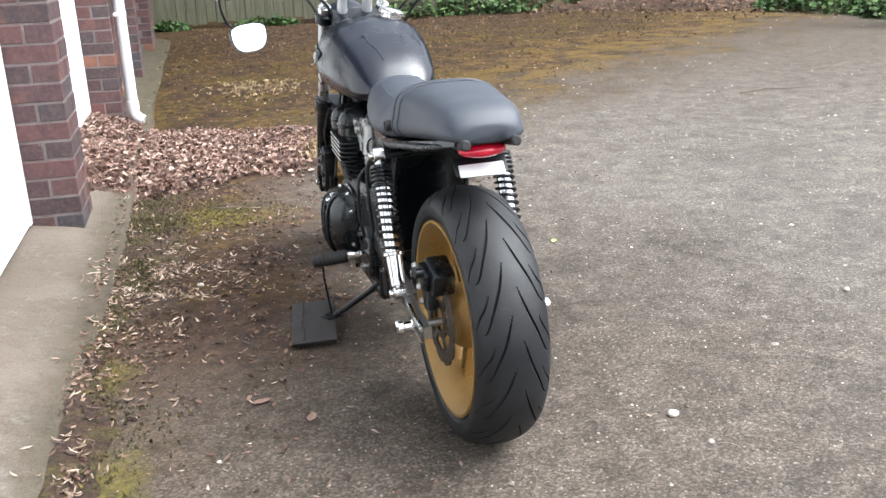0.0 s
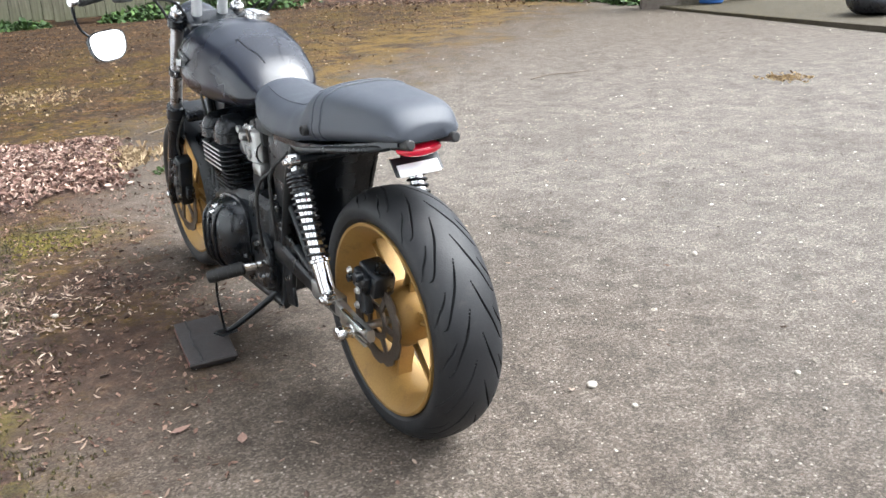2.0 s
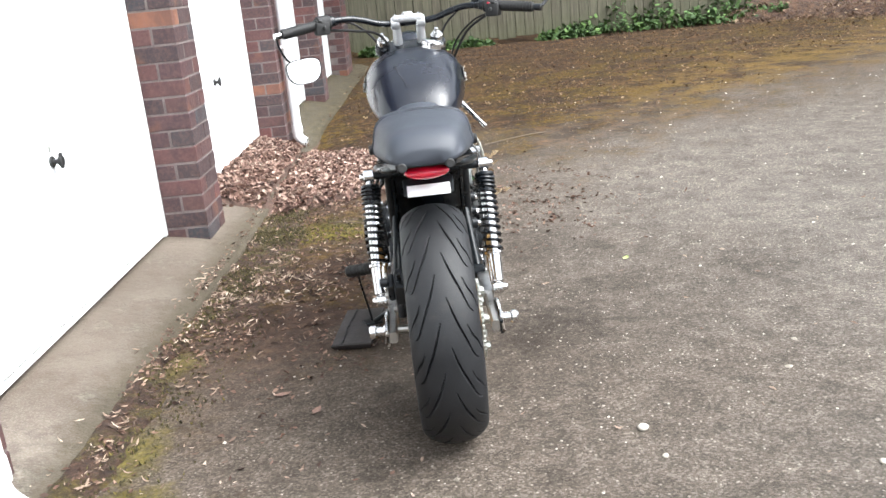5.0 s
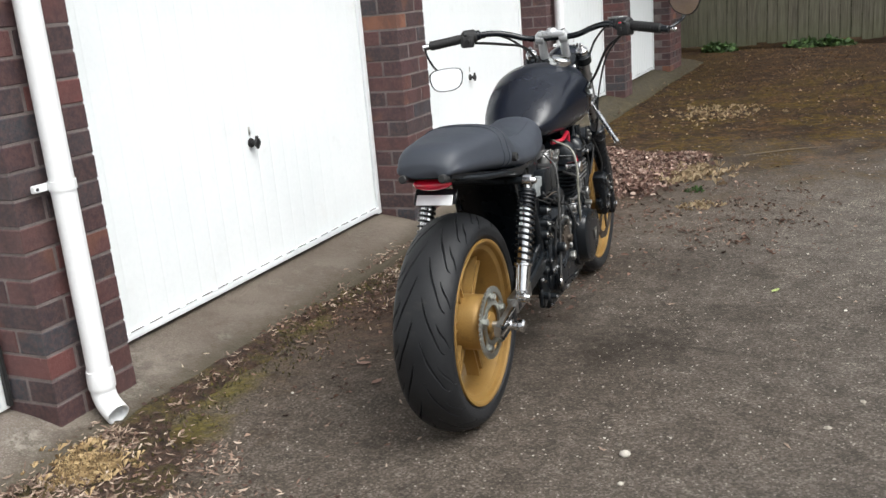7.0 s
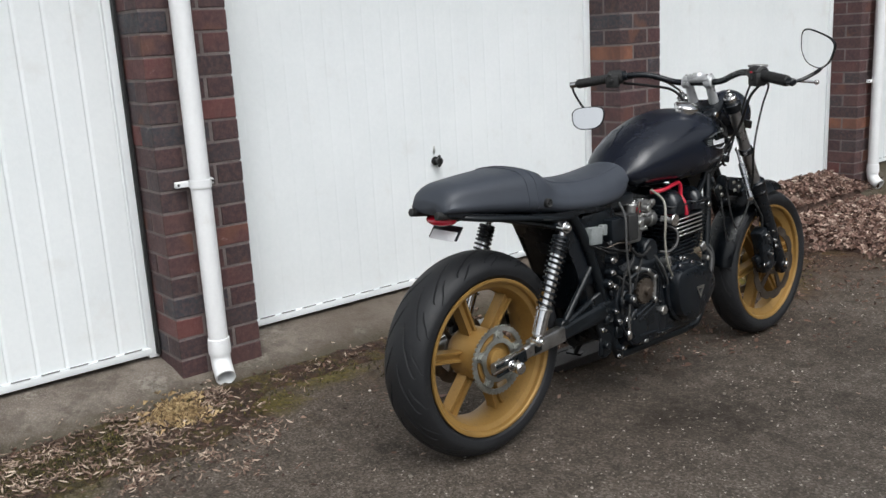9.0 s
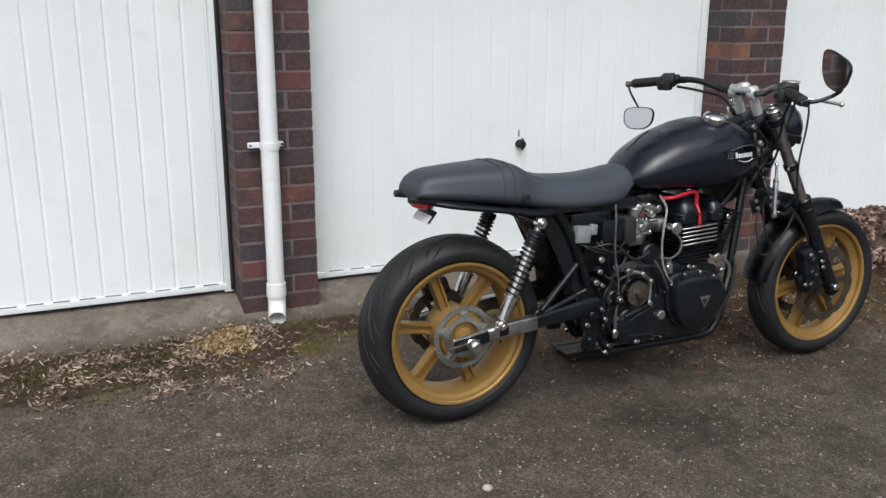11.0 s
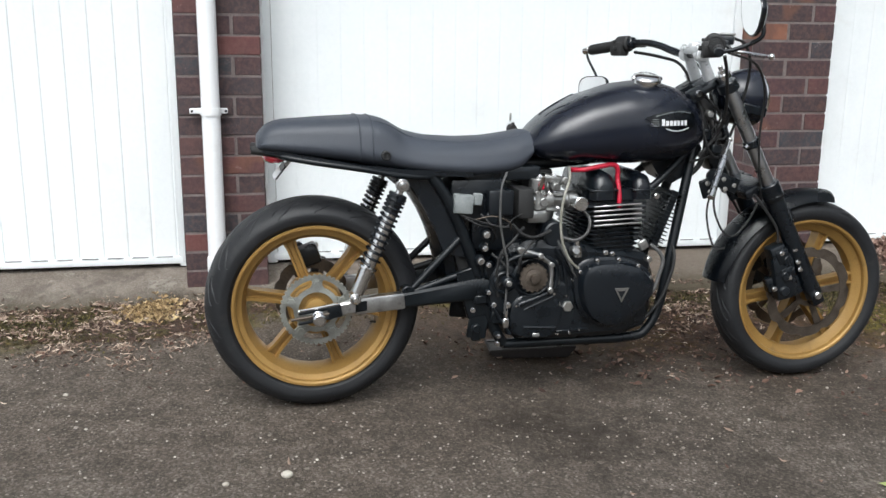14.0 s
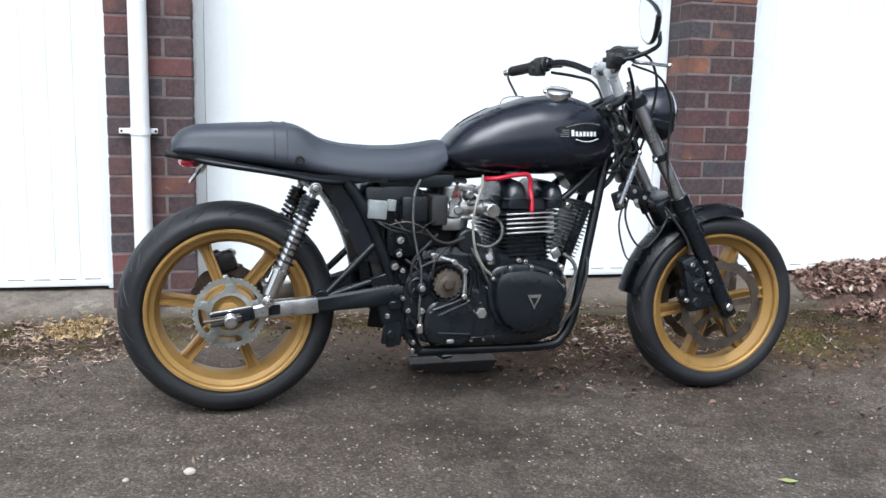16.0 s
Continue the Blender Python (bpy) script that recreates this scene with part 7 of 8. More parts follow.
def heap(x, y):
    """Height of the drift of leaves before the third door."""
    if y < 4.4 or y > 7.2 or x < -0.25 or x > 1.6:
        return 0.0
    wob = 0.22 * noise.noise((x * 2.2, y * 2.2, 7.0))
    near = sstep(4.72 + 0.22 * max(x, 0) + wob, 5.05 + 0.22 * max(x, 0) + wob, y)
    far = 1 - sstep(6.40 - 0.42 * x + wob, 6.95 - 0.42 * x + wob, y)
    side = 1 - sstep(0.95 + wob, 1.30 + wob, x)
    return near * far * side * (0.036 + 0.020 * sstep(0.5, -0.2, x)) * (1 + 0.25 * noise.noise((x * 9, y * 9, 2.0)))


def scatter(n, inside, rnd, box_):
    """n points with odds inside(x, y) in the box (x0, x1, y0, y1)."""
    out, tries = [], 0
    while len(out) < n and tries < n * 60:
        tries += 1
        x, y = rnd.uniform(box_[0], box_[1]), rnd.uniform(box_[2], box_[3])
        if rnd.random() < inside(x, y):
            out.append((x, y))
    return out


def leaf_shape(rnd, length, width, curl):
    """A dry leaf: six points, folded on its rib and curled at the tip."""
    h = length / 2
    c = curl * length
    f = rnd.uniform(0.05, 0.5) * width
    return [(-h, 0, c * 0.6), (-h * 0.25, width / 2, f), (-h * 0.25, 0, 0), (-h * 0.25, -width / 2, f), (h * 0.35, width * 0.42, f * 0.8 + c * 0.15), (h * 0.35, 0, c * 0.1), (h * 0.35, -width * 0.42, f * 0.8 + c * 0.15), (h, 0, c)], \
           [(0, 2, 1), (0, 3, 2), (1, 2, 5, 4), (2, 3, 6, 5), (4, 5, 7), (5, 6, 7)]


def pod_shape(rnd, length, width, curl):
    """A narrow dry pod or leaf sliver, slightly bowed."""
    h = length / 2
    c = curl * length
    w = width / 2
    return [(-h, 0, c), (-h * 0.3, w, c * 0.2), (-h * 0.3, -w, c * 0.2), (h * 0.4, w * 0.8, c * 0.25), (h * 0.4, -w * 0.8, c * 0.25), (h, 0, c), (0, 0, w * 1.1)], \
           [(0, 2, 6), (0, 6, 1), (1, 6, 3), (6, 2, 4), (3, 6, 5), (6, 4, 5)]


def strew(name, pts, shape, size, ratio, material, label, category, rnd, lift=0.0, tilt=35, extra=None):
    verts, faces = [], []
    for x, y in pts:
        L = rnd.uniform(*size)
        v, f = shape(rnd, L, L * rnd.uniform(*ratio), rnd.uniform(-0.08, 0.28))
        z = surf_z(x, y) + (extra(x, y) if extra else 0.0) + lift + rnd.uniform(0, 0.35) * L * (tilt / 60)
        m = pose(x, y, z, rnd.gauss(0, tilt), rnd.gauss(0, tilt), rnd.uniform(0, 360))
        b = len(verts)
        verts += [tuple(m @ Vector(p)) for p in v]
        faces += [tuple(b + i for i in q) for q in f]
    return stuff_mesh(name, verts, faces, material, label, category)


litter_rnd = random.Random(21)
M_FARLEAF = island_material("pale_dead_leaves", [(0.0, (0.05, 0.028, 0.016)), (0.4, (0.12, 0.07, 0.042)), (0.75, (0.19, 0.125, 0.072)), (1.0, (0.33, 0.25, 0.165))], 0.8)
# body of the leaf drift, so that no ground shows through it
bm = bmesh.new()
hx = axis_steps([(-0.22, 1.5, 0.05)])
hy = axis_steps([(4.5, 7.1, 0.05)])
rings(bm, [[Vector((x, y, surf_z(x, y) - 0.012 + heap(x, y) * 0.9)) for x in hx] for y in hy], closed=False, cap=False)
M_MULCH = surface("rotted_leaf_mulch", (0.035, 0.020, 0.014), (0.11, 0.062, 0.045), 45, 190, (0.85, 0.95), bump=0.006)
tagged(part("leaf_mulch", bm, M_MULCH, angle=60), "brown rotted leaf mulch under a drift of dry leaves", "leaf mulch", "", "stuff")
pts = scatter(9500, lambda x, y: min(1.0, heap(x, y) / 0.042), litter_rnd, (-0.21, 1.45, 4.6, 7.0))
strew("leaf_drift", pts, leaf_shape, (0.018, 0.048), (0.4, 0.75), M_LEAF, "drift of dry pinkish-brown fallen leaves against a garage door", "fallen leaves", litter_rnd, 0.0, 32, heap)
# leaves under the trees at the far end
pts = scatter(4800, lambda x, y: sstep(6.0, 8.0, y - 0.72 * max(0, x - 1.2) + 1.4 * noise.noise((x * 0.7, y * 0.7, 0))) * (0.35 + 0.65 * sstep(-0.1, 0.4, noise.noise((x * 1.7, y * 1.7, 3)))), litter_rnd, (0.1, 9.0, 6.2, 15.1))
strew("far_leaves", pts, leaf_shape, (0.014, 0.042), (0.35, 0.7), M_FARLEAF, "scattered dead leaves on mossy ground by the fence", "fallen leaves", litter_rnd, 0.003, 22)


# dark crumbly bed of rotted leaves against the edge of the apron
def bed_top(x, y):
    """Height of the bed at x, y, and how far across it x lies (0 at the apron, 1 at its rim)."""
    e = 0.105 + 0.022 * noise.noise((0.3, y * 1.6, 2.2)) + 0.012 * noise.noise((0.1, y * 9, 5.2))
    w = 0.075 + 0.06 * sstep(2.7, 2.2, y) + 0.28 * sstep(1.85, 1.5, y) + 0.25 * sstep(2.9, 3.3, y) + 0.05 * noise.noise((2.0, y * 1.3, 0.5)) + 0.035 * noise.noise((2.0, y * 6, 0.5)) + 0.02 * noise.noise((1.0, y * 17, 0.5))
    t = (x - e) / w
    h = 0.012 * (1 + 0.6 * noise.noise((x * 11, y * 11, 0))) * (1 - 0.5 * max(0.0, t)) + 0.005 * noise.noise((x * 35, y * 35, 3))
    return ground_z(x, y) + 0.020 * sstep(0.21, 0.11, x) + h * sstep(-0.05, 0.12, t) * sstep(1.02, 0.80, t) - 0.012 * sstep(0.88, 1.0, t) - 0.006 * sstep(0.08, -0.02, t), t, e, w


def on_bed(x, y):
    z, t = bed_top(x, y)[:2]
    return max(0.0, z - surf_z(x, y)) if -0.02 < t < 1 else 0.0


bm = bmesh.new()
rows = []
for y in axis_steps([(-1.0, 5.0, 0.025)]):
    e, w = bed_top(0.2, y)[2:]
    rows.append([Vector((e + w * k / 14, y, bed_top(e + w * k / 14, y)[0])) for k in range(15)])
rings(bm, rows, closed=False, cap=False)
m = Mat("rotted_leaf_bed")
bed = m.ramp(m.noise(34, 8, 0.8), [(0.32, (0.010, 0.005, 0.0035)), (0.48, (0.038, 0.018, 0.010)), (0.60, (0.082, 0.043, 0.026)), (0.76, (0.19, 0.12, 0.082))])
bed = m.mix(m.step(m.noise(4.5, 7, 0.74), 0.46, 0.56, 0.0, 0.8), bed, m.ramp(m.noise(48, 7, 0.8), [(0.34, (0.014, 0.011, 0.003)), (0.50, (0.060, 0.046, 0.009)), (0.68, (0.15, 0.115, 0.02))]))
m.set(base=bed, rough=0.95, normal=m.bump(m.noise(60, 7, 0.78), 0.016))
tagged(part("leaf_mould", bm, m.mat, angle=60), "dark mossy bed of rotted leaves along the apron", "leaf mould", "", "stuff")


def pods_here(x, y):
    a = 0.75 * sstep(1.85, 1.5, y) * math.exp(-((x - 0.28) / 0.20) ** 2) + 1.2 * math.exp(-((x - 0.56) / 0.17) ** 2 - ((y - 1.36) / 0.17) ** 2)
    b = 0.75 * math.exp(-((x - 0.24) / 0.14) ** 2 - ((y - 3.45) / 0.30) ** 2) + 0.26 * math.exp(-((x - 0.48) / 0.24) ** 2 - ((y - 3.62) / 0.38) ** 2)
    c = (0.32 + 0.3 * sstep(2.2, 1.7, y)) * math.exp(-((x - 0.160) / 0.035) ** 2) * sstep(5.0, 4.6, y)
    d = 0.05 * sstep(1.1, 0.3, x) * sstep(5.2, 4.8, y) * (0.5 + noise.noise((x * 4, y * 4, 9)))
    return (a + b + c + max(0, d)) * (0.14 + 0.86 * sstep(-0.05, 0.25, noise.noise((x * 6.5, y * 6.5, 4))))


pts = scatter(5000, lambda x, y: min(1.0, pods_here(x, y)), litter_rnd, (0.05, 1.4, -1.0, 5.2))
strew("seed_pods", pts, pod_shape, (0.013, 0.036), (0.15, 0.28), M_POD, "pale dry seed pods and leaf slivers strewn along the apron", "litter", litter_rnd, 0.003, 18, on_bed)
pts = scatter(520, lambda x, y: sstep(0.2, 1.0, x) * (0.35 + 0.65 * sstep(0.0, 0.3, noise.noise((x * 1.1, y * 1.1, 5)))), litter_rnd, (0.3, 6.5, -0.8, 8.0))
strew("loose_slivers", pts, pod_shape, (0.010, 0.030), (0.18, 0.4), M_POD, "few pale slivers lying loose on the asphalt", "litter", litter_rnd, 0.003, 10)


pts = scatter(5600, lambda x, y: min(1.0, pods_here(x, y) + 0.42 * sstep(1.15, 0.45, x) * (0.25 + 0.75 * sstep(2.2, 2.9, y)) * sstep(-0.15, 0.25, noise.noise((x * 3, y * 3, 12)))), litter_rnd, (0.10, 1.4, -1.0, 5.2))
strew("leaf_crumbs", pts, leaf_shape, (0.008, 0.026), (0.25, 0.6), M_CRUMB, "brown leaf crumbs along the edge of the apron", "litter", litter_rnd, 0.001, 20, on_bed)
def thin_litter(x, y):
    near = math.exp(-((x - 1.45) / 0.42) ** 2 - ((y - 4.75) / 0.65) ** 2) + 0.8 * math.exp(-((x - 0.75) / 0.38) ** 2 - ((y - 3.35) / 0.45) ** 2)
    return near * (0.2 + 0.8 * sstep(-0.1, 0.25, noise.noise((x * 5, y * 5, 21))))


pts = scatter(1500, thin_litter, litter_rnd, (0.2, 2.6, 2.4, 6.4))
strew("leaf_litter", pts, leaf_shape, (0.010, 0.034), (0.25, 0.6), M_CRUMB, "thin brown leaf litter scattered on the asphalt", "litter", litter_rnd, 0.002, 18)


# moss: low tufts along the edge of the apron
def moss_here(x, y):
    e = 0.65 * (0.3 + 0.7 * max(sstep(1.85, 1.5, y), sstep(2.9, 3.3, y))) * math.exp(-((x - 0.22) / 0.14) ** 2) * sstep(5.2, 4.6, y)
    p = 0.9 * math.exp(-((x - 0.40) / 0.26) ** 2 - ((y - 4.38) / 0.20) ** 2) + 0.5 * math.exp(-((x - 0.40) / 0.16) ** 2 - ((y - 1.05) / 0.3) ** 2)
    return sstep(0.135, 0.175, x) * (e + p) * (0.25 + 0.75 * sstep(-0.15, 0.25, noise.noise((x * 5, y * 5, 1))))


def tuft_shape(rnd, length, width, curl):
    v, f = [], []
    for k in range(4):
        a = rnd.uniform(0, 6.28)
        d = rnd.uniform(0.2, 0.9) * length
        b = len(v)
        w = width * 0.5
        v += [(w * math.cos(a + 1.57), w * math.sin(a + 1.57), 0), (-w * math.cos(a + 1.57), -w * math.sin(a + 1.57), 0), (d * math.cos(a), d * math.sin(a), length * rnd.uniform(0.35, 0.9))]
        f.append((b, b + 1, b + 2))
    return v, f


pts = scatter(11000, lambda x, y: min(1.0, moss_here(x, y)), litter_rnd, (0.06, 1.3, -1.0, 5.3))
strew("moss", pts, tuft_shape, (0.007, 0.018), (0.25, 0.5), M_MOSS, "dark olive moss cushions along the concrete edge", "moss", litter_rnd, -0.002, 8, on_bed)


def blade_shape(rnd, length, width, curl):
    v, f = [], []
    for k in range(5):
        a = rnd.uniform(0, 6.28)
        lean = rnd.uniform(0.2, 1.0)
        w = 0.0016
        b = len(v)
        dx, dy = math.cos(a), math.sin(a)
        v += [(-dy * w, dx * w, 0), (dy * w, -dx * w, 0), (dx * length * lean * 0.5, dy * length * lean * 0.5, length * 0.6), (dx * length * lean, dy * length * lean, length * (0.75 - 0.35 * lean))]
        f += [(b, b + 1, b + 2), (b + 1, b + 3, b + 2)]
    return v, f


def clump(name, x, y, r, n, size, material, label, category):
    pts = [(x + litter_rnd.gauss(0, r), y + litter_rnd.gauss(0, r)) for _ in range(n)]
    ob = strew(name, pts, blade_shape, size, (0.2, 0.3), material, label, category, litter_rnd, -0.002, 8, on_bed)
    return ob


clump("stonecrop", 0.215, 1.47, 0.048, 420, (0.012, 0.036), M_YELLOW, "dry yellow stonecrop growing at the concrete edge", "weed")
clump("dry_grass", 1.12, 5.68, 0.12, 280, (0.03, 0.08), M_STRAW, "tuft of straw-coloured dry grass by the leaf drift", "dry grass")
clump("dry_grass", 6.02, 5.07, 0.085, 90, (0.02, 0.04), M_YELLOW, "flat yellow tuft growing in the asphalt", "dry grass")
clump("dry_grass", 1.36, 4.86, 0.05, 60, (0.015, 0.04), M_STRAW, "small tuft of dry grass on the asphalt", "dry grass")
clump("green_weed", 1.30, 5.25, 0.030, 34, (0.015, 0.035), M_GREEN, "small green weed growing beside the leaf drift", "weed")
clump("dry_grass", 1.0, 8.3, 0.22, 150, (0.02, 0.05), M_STRAW, "patch of flattened dry grass on mossy ground", "dry grass")


# green weeds by the fence and at the far edge
def weed_leaf(rnd, length, width, curl):
    h = length
    w = width
    z = rnd.uniform(-0.3, 0.2) * length
    return [(0, 0, 0), (h * 0.3, w * 0.5, 0.1 * h), (h * 0.3, -w * 0.5, 0.1 * h), (h * 0.7, w * 0.42, z * 0.4), (h * 0.7, -w * 0.42, z * 0.4), (h, 0, z)], [(0, 2, 1), (1, 2, 4, 3), (3, 4, 5)]


def bush(name, spots, n, label):
    """A low tangle of leaves on thin stems."""
    verts, faces = [], []
    for _ in range(n):
        cx, cy, rx, ry, hh = litter_rnd.choice(spots)
        a, q = litter_rnd.uniform(0, 6.28), litter_rnd.random() ** 0.6
        x, y = cx + rx * q * math.cos(a), cy + ry * q * math.sin(a)
        top = hh * (1 - q * q * 0.75) * (0.75 + 0.5 * noise.noise((x * 3, y * 3, 0)))
        z = litter_rnd.uniform(0.15, 1.0) * max(top, 0.05)
        L = litter_rnd.uniform(0.05, 0.12)
        v, f = weed_leaf(litter_rnd, L, L * litter_rnd.uniform(0.5, 0.85), 0)
        m = pose(x, y, z, litter_rnd.gauss(0, 35), litter_rnd.gauss(0, 35), litter_rnd.uniform(0, 360))
        b = len(verts)
        verts += [tuple(m @ Vector(p)) for p in v]
        faces += [tuple(b + i for i in g) for g in f]
        if litter_rnd.random() < 0.15:
            b = len(verts)
            verts += [(x - 0.004, y, 0.0), (x + 0.004, y, 0.0), (x + 0.002, y, z), (x - 0.002, y, z)]
            faces.append((b, b + 1, b + 2, b + 3))
    return stuff_mesh(name, verts, faces, M_GREEN, label, "weeds")


bush("weeds", [(3.3, 15.1, 0.5, 0.25, 0.28), (4.2, 15.25, 0.7, 0.35, 0.55), (5.0, 15.3, 0.7, 0.45, 0.7), (5.9, 15.2, 0.7, 0.5, 0.6), (6.7, 15.0, 0.4, 0.3, 0.3), (0.15, 15.0, 0.25, 0.15, 0.18), (1.6, 15.05, 0.5, 0.12, 0.14)], 4200, "green ivy and weeds creeping along the foot of the fence")
bush("weeds", [(9.3, 12.7, 0.5, 0.5, 0.5), (9.7, 12.0, 0.6, 0.7, 0.6), (9.9, 11.2, 0.6, 0.6, 0.5), (9.55, 10.75, 0.35, 0.3, 0.25)], 2200, "bright green weeds beside the far concrete edge")
pts = scatter(1500, lambda x, y: math.exp(-((y + 0.75 * (x - 7.5) - 14.2) / 1.1) ** 2), litter_rnd, (5.5, 11.5, 10.5, 15.1))
BANKS = ((6.8, 15.9, 1.6, 1.1), (8.6, 14.6, 1.7, 1.0), (10.6, 13.2, 1.6, 1.2))


def bank_z(x, y):
    return max([0.0] + [-0.3 + h * 0.55 * math.sqrt(max(0.0, 1 - ((x - cx) ** 2 + (y - cy) ** 2) / r ** 2)) for cx, cy, r, h in BANKS])


strew("bank_leaves", pts, leaf_shape, (0.03, 0.08), (0.35, 0.7), M_FARLEAF, "dead leaves and stems on the bank of leaf mould", "fallen leaves", litter_rnd, 0.03, 32, bank_z)
bm = bmesh.new()
for cx, cy, r, h in BANKS:
    lib_ball(bm, (cx, cy, -0.3), (r, r, h * 0.55), u=28, v=14)
for v in bm.verts:
    v.co += Vector((0, 0, 1)) * 0.10 * noise.noise(v.co * 1.8)
m = Mat("leaf_mould")
mould = m.ramp(m.noise(9, 8, 0.8), [(0.32, (0.010, 0.006, 0.004)), (0.48, (0.050, 0.024, 0.012)), (0.60, (0.115, 0.060, 0.030)), (0.78, (0.24, 0.14, 0.075))])
m.set(base=mould, rough=0.92, normal=m.bump(m.noise(16, 7, 0.78), 0.06))
tagged(part("earth_bank", bm, m.mat, angle=60), "low bank of brown leaf mould at the far corner", "earth bank", "", "structure")

# ---- pebbles, green leaf, twigs ----
def pebble(x, y, r, label, flat=0.55):
    rnd = random.Random(int(x * 1000 + y * 77))
    bm = bmesh.new()
    lib_ball(bm, (0, 0, 0), (r, r * rnd.uniform(0.7, 0.95), r * flat), u=12, v=8)
    for v in bm.verts:
        v.co *= 1 + 0.22 * noise.noise(v.co * (0.9 / r) + Vector((x, y, 0)))
    ob = part("pebble", bm, M_PEBBLE, angle=50)
    ob.matrix_basis = pose(x, y, ground_z(x, y) + r * flat * 0.55, 0, 0, rnd.uniform(0, 360))
    return tagged(ob, label, "pebble", "loose pebbles")


pebble(1.628, 1.952, 0.016, "white chip of stone lying on the asphalt")
pebble(1.650, 1.805, 0.009, "small pale pebble lying on the asphalt")
pebble(2.590, 2.545, 0.014, "white flat chip lying on the asphalt")
pebble(2.128, 1.693, 0.011, "small pale pebble lying on the asphalt")
pebble(0.467, 3.411, 0.013, "pale pebble lying among moss and pods")
pebble(0.994, 1.307, 0.008, "small pale pebble lying on the asphalt")
verts, faces = [], []
grit_rnd = random.Random(8)
for x, y in scatter(9000, lambda x, y: (0.35 + 0.65 * sstep(0.8, 1.6, x)) * (0.3 + 0.7 * sstep(-0.2, 0.3, noise.noise((x * 2.3, y * 2.3, 6)))) * (1 - 0.75 * sstep(3.2, 5.0, x)) * (1 - 0.8 * sstep(4.5, 7.0, y)), grit_rnd, (0.5, 6.5, -0.6, 8.5)):
    r = grit_rnd.uniform(0.002, 0.0052) * (1.0 if grit_rnd.random() < 0.95 else 1.7)
    z = ground_z(x, y) + r * 0.4
    a = grit_rnd.uniform(0, 6.28)
    b = len(verts)
    for k in range(4):
        q = r * grit_rnd.uniform(0.75, 1.25)
        verts.append((x + q * math.cos(a + 1.57 * k), y + q * math.sin(a + 1.57 * k), z))
    verts += [(x, y, z + r * 0.6), (x, y, z - r * 0.6)]
    for k in range(4):
        faces += [(b + k, b + (k + 1) % 4, b + 4), (b + (k + 1) % 4, b + k, b + 5)]
stuff_mesh("grit", verts, faces, M_GRIT, "loose pale grit scattered over the asphalt", "grit")


verts, faces = [], []
for x, y in scatter(420, lambda x, y: 1.0 if y - 0.78 * max(0.0, x - 1.5) < 6.5 else 0.25, grit_rnd, (2.0, 9.0, 1.0, 11.5)):
    r = grit_rnd.uniform(0.004, 0.011)
    b = len(verts)
    a = grit_rnd.uniform(0, 6.28)
    z = ground_z(x, y) + r * 0.25
    for k in range(5):
        q = r * grit_rnd.uniform(0.6, 1.4)
        verts.append((x + q * math.cos(a + 1.256 * k), y + q * math.sin(a + 1.256 * k), z - r * 0.2))
    verts.append((x, y, z + r * 0.35))
    faces += [(b + k, b + (k + 1) % 5, b + 5) for k in range(5)]
stuff_mesh("stone_chips", verts, faces, M_PEBBLE, "pale stone chips and flakes strewn over the open asphalt", "grit")


def lone_leaf(x, y, L, turn, material, label, wide=0.5):
    rnd = random.Random(4)
    v, f = leaf_shape(rnd, L, L * wide, 0.12)
    me = bpy.data.meshes.new("leaf")
    me.from_pydata(v, [], f)
    me.materials.append(material)
    ob = new("leaf", me)
    ob.matrix_basis = pose(x, y, ground_z(x, y) + 0.004, 0, 0, turn)
    return tagged(ob, label, "leaf", "single leaves")


lone_leaf(1.885, 3.445, 0.050, 60, M_LIMELEAF, "fresh pale green leaf lying on the asphalt")
lone_leaf(1.52, 3.20, 0.042, 20, M_POD, "pale dry leaf lying on the asphalt", 0.35)
lone_leaf(0.738, 4.424, 0.055, -20, M_POD, "pale dry leaf lying on the asphalt", 0.3)
lone_leaf(0.62, 2.35, 0.060, 10, M_LEAF, "curled brown leaf lying on the asphalt", 0.4)
lone_leaf(0.74, 2.22, 0.050, 70, M_LEAF, "curled brown leaf lying on the asphalt", 0.5)


def twig(pts, r, label):
    q = [(x, y, ground_z(x, y) + z) for x, y, z in pts]
    return tagged(part("twig", tube(q, lambda t: r * (1 - 0.6 * t), 8), M_TWIG), label, "twig", "twigs")


twig([(0.54, 4.50, 0.006), (0.62, 4.46, 0.010), (0.70, 4.44, 0.006), (0.78, 4.42, 0.005)], 0.004, "thin forked dry twig lying on the asphalt")
twig([(0.62, 4.46, 0.010), (0.60, 4.53, 0.020)], 0.003, "short dry twig lying on the asphalt")
twig([(4.55, 6.35, 0.008), (4.8, 6.42, 0.012), (5.05, 6.38, 0.008), (5.25, 6.45, 0.006)], 0.005, "dark dry twig lying on the asphalt")
twig([(1.45, 6.3, 0.008), (1.75, 6.5, 0.012), (2.0, 6.62, 0.008)], 0.005, "long pale twig lying by the leaf drift")

# ---- the far side of the yard: concrete edge, bin bag, crate ----
bm = bmesh.new()
rows = []
for i in range(41):
    y = 3.0 + 7.3 * i / 40
    x = 8.90 + 0.030 * max(0, y - 6.0) ** 1.6 + 0.02 * noise.noise((y * 2, 0, 0))
    rows.append([Vector((x, y, -0.05)), Vector((x + 0.01, y, 0.035)), Vector((x + 0.04, y, 0.045)), Vector((x + 2.2, y, 0.07)), Vector((15.0, y, 0.10))])
rings(bm, rows, closed=False, cap=False)
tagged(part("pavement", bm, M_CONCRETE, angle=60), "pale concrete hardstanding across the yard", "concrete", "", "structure")


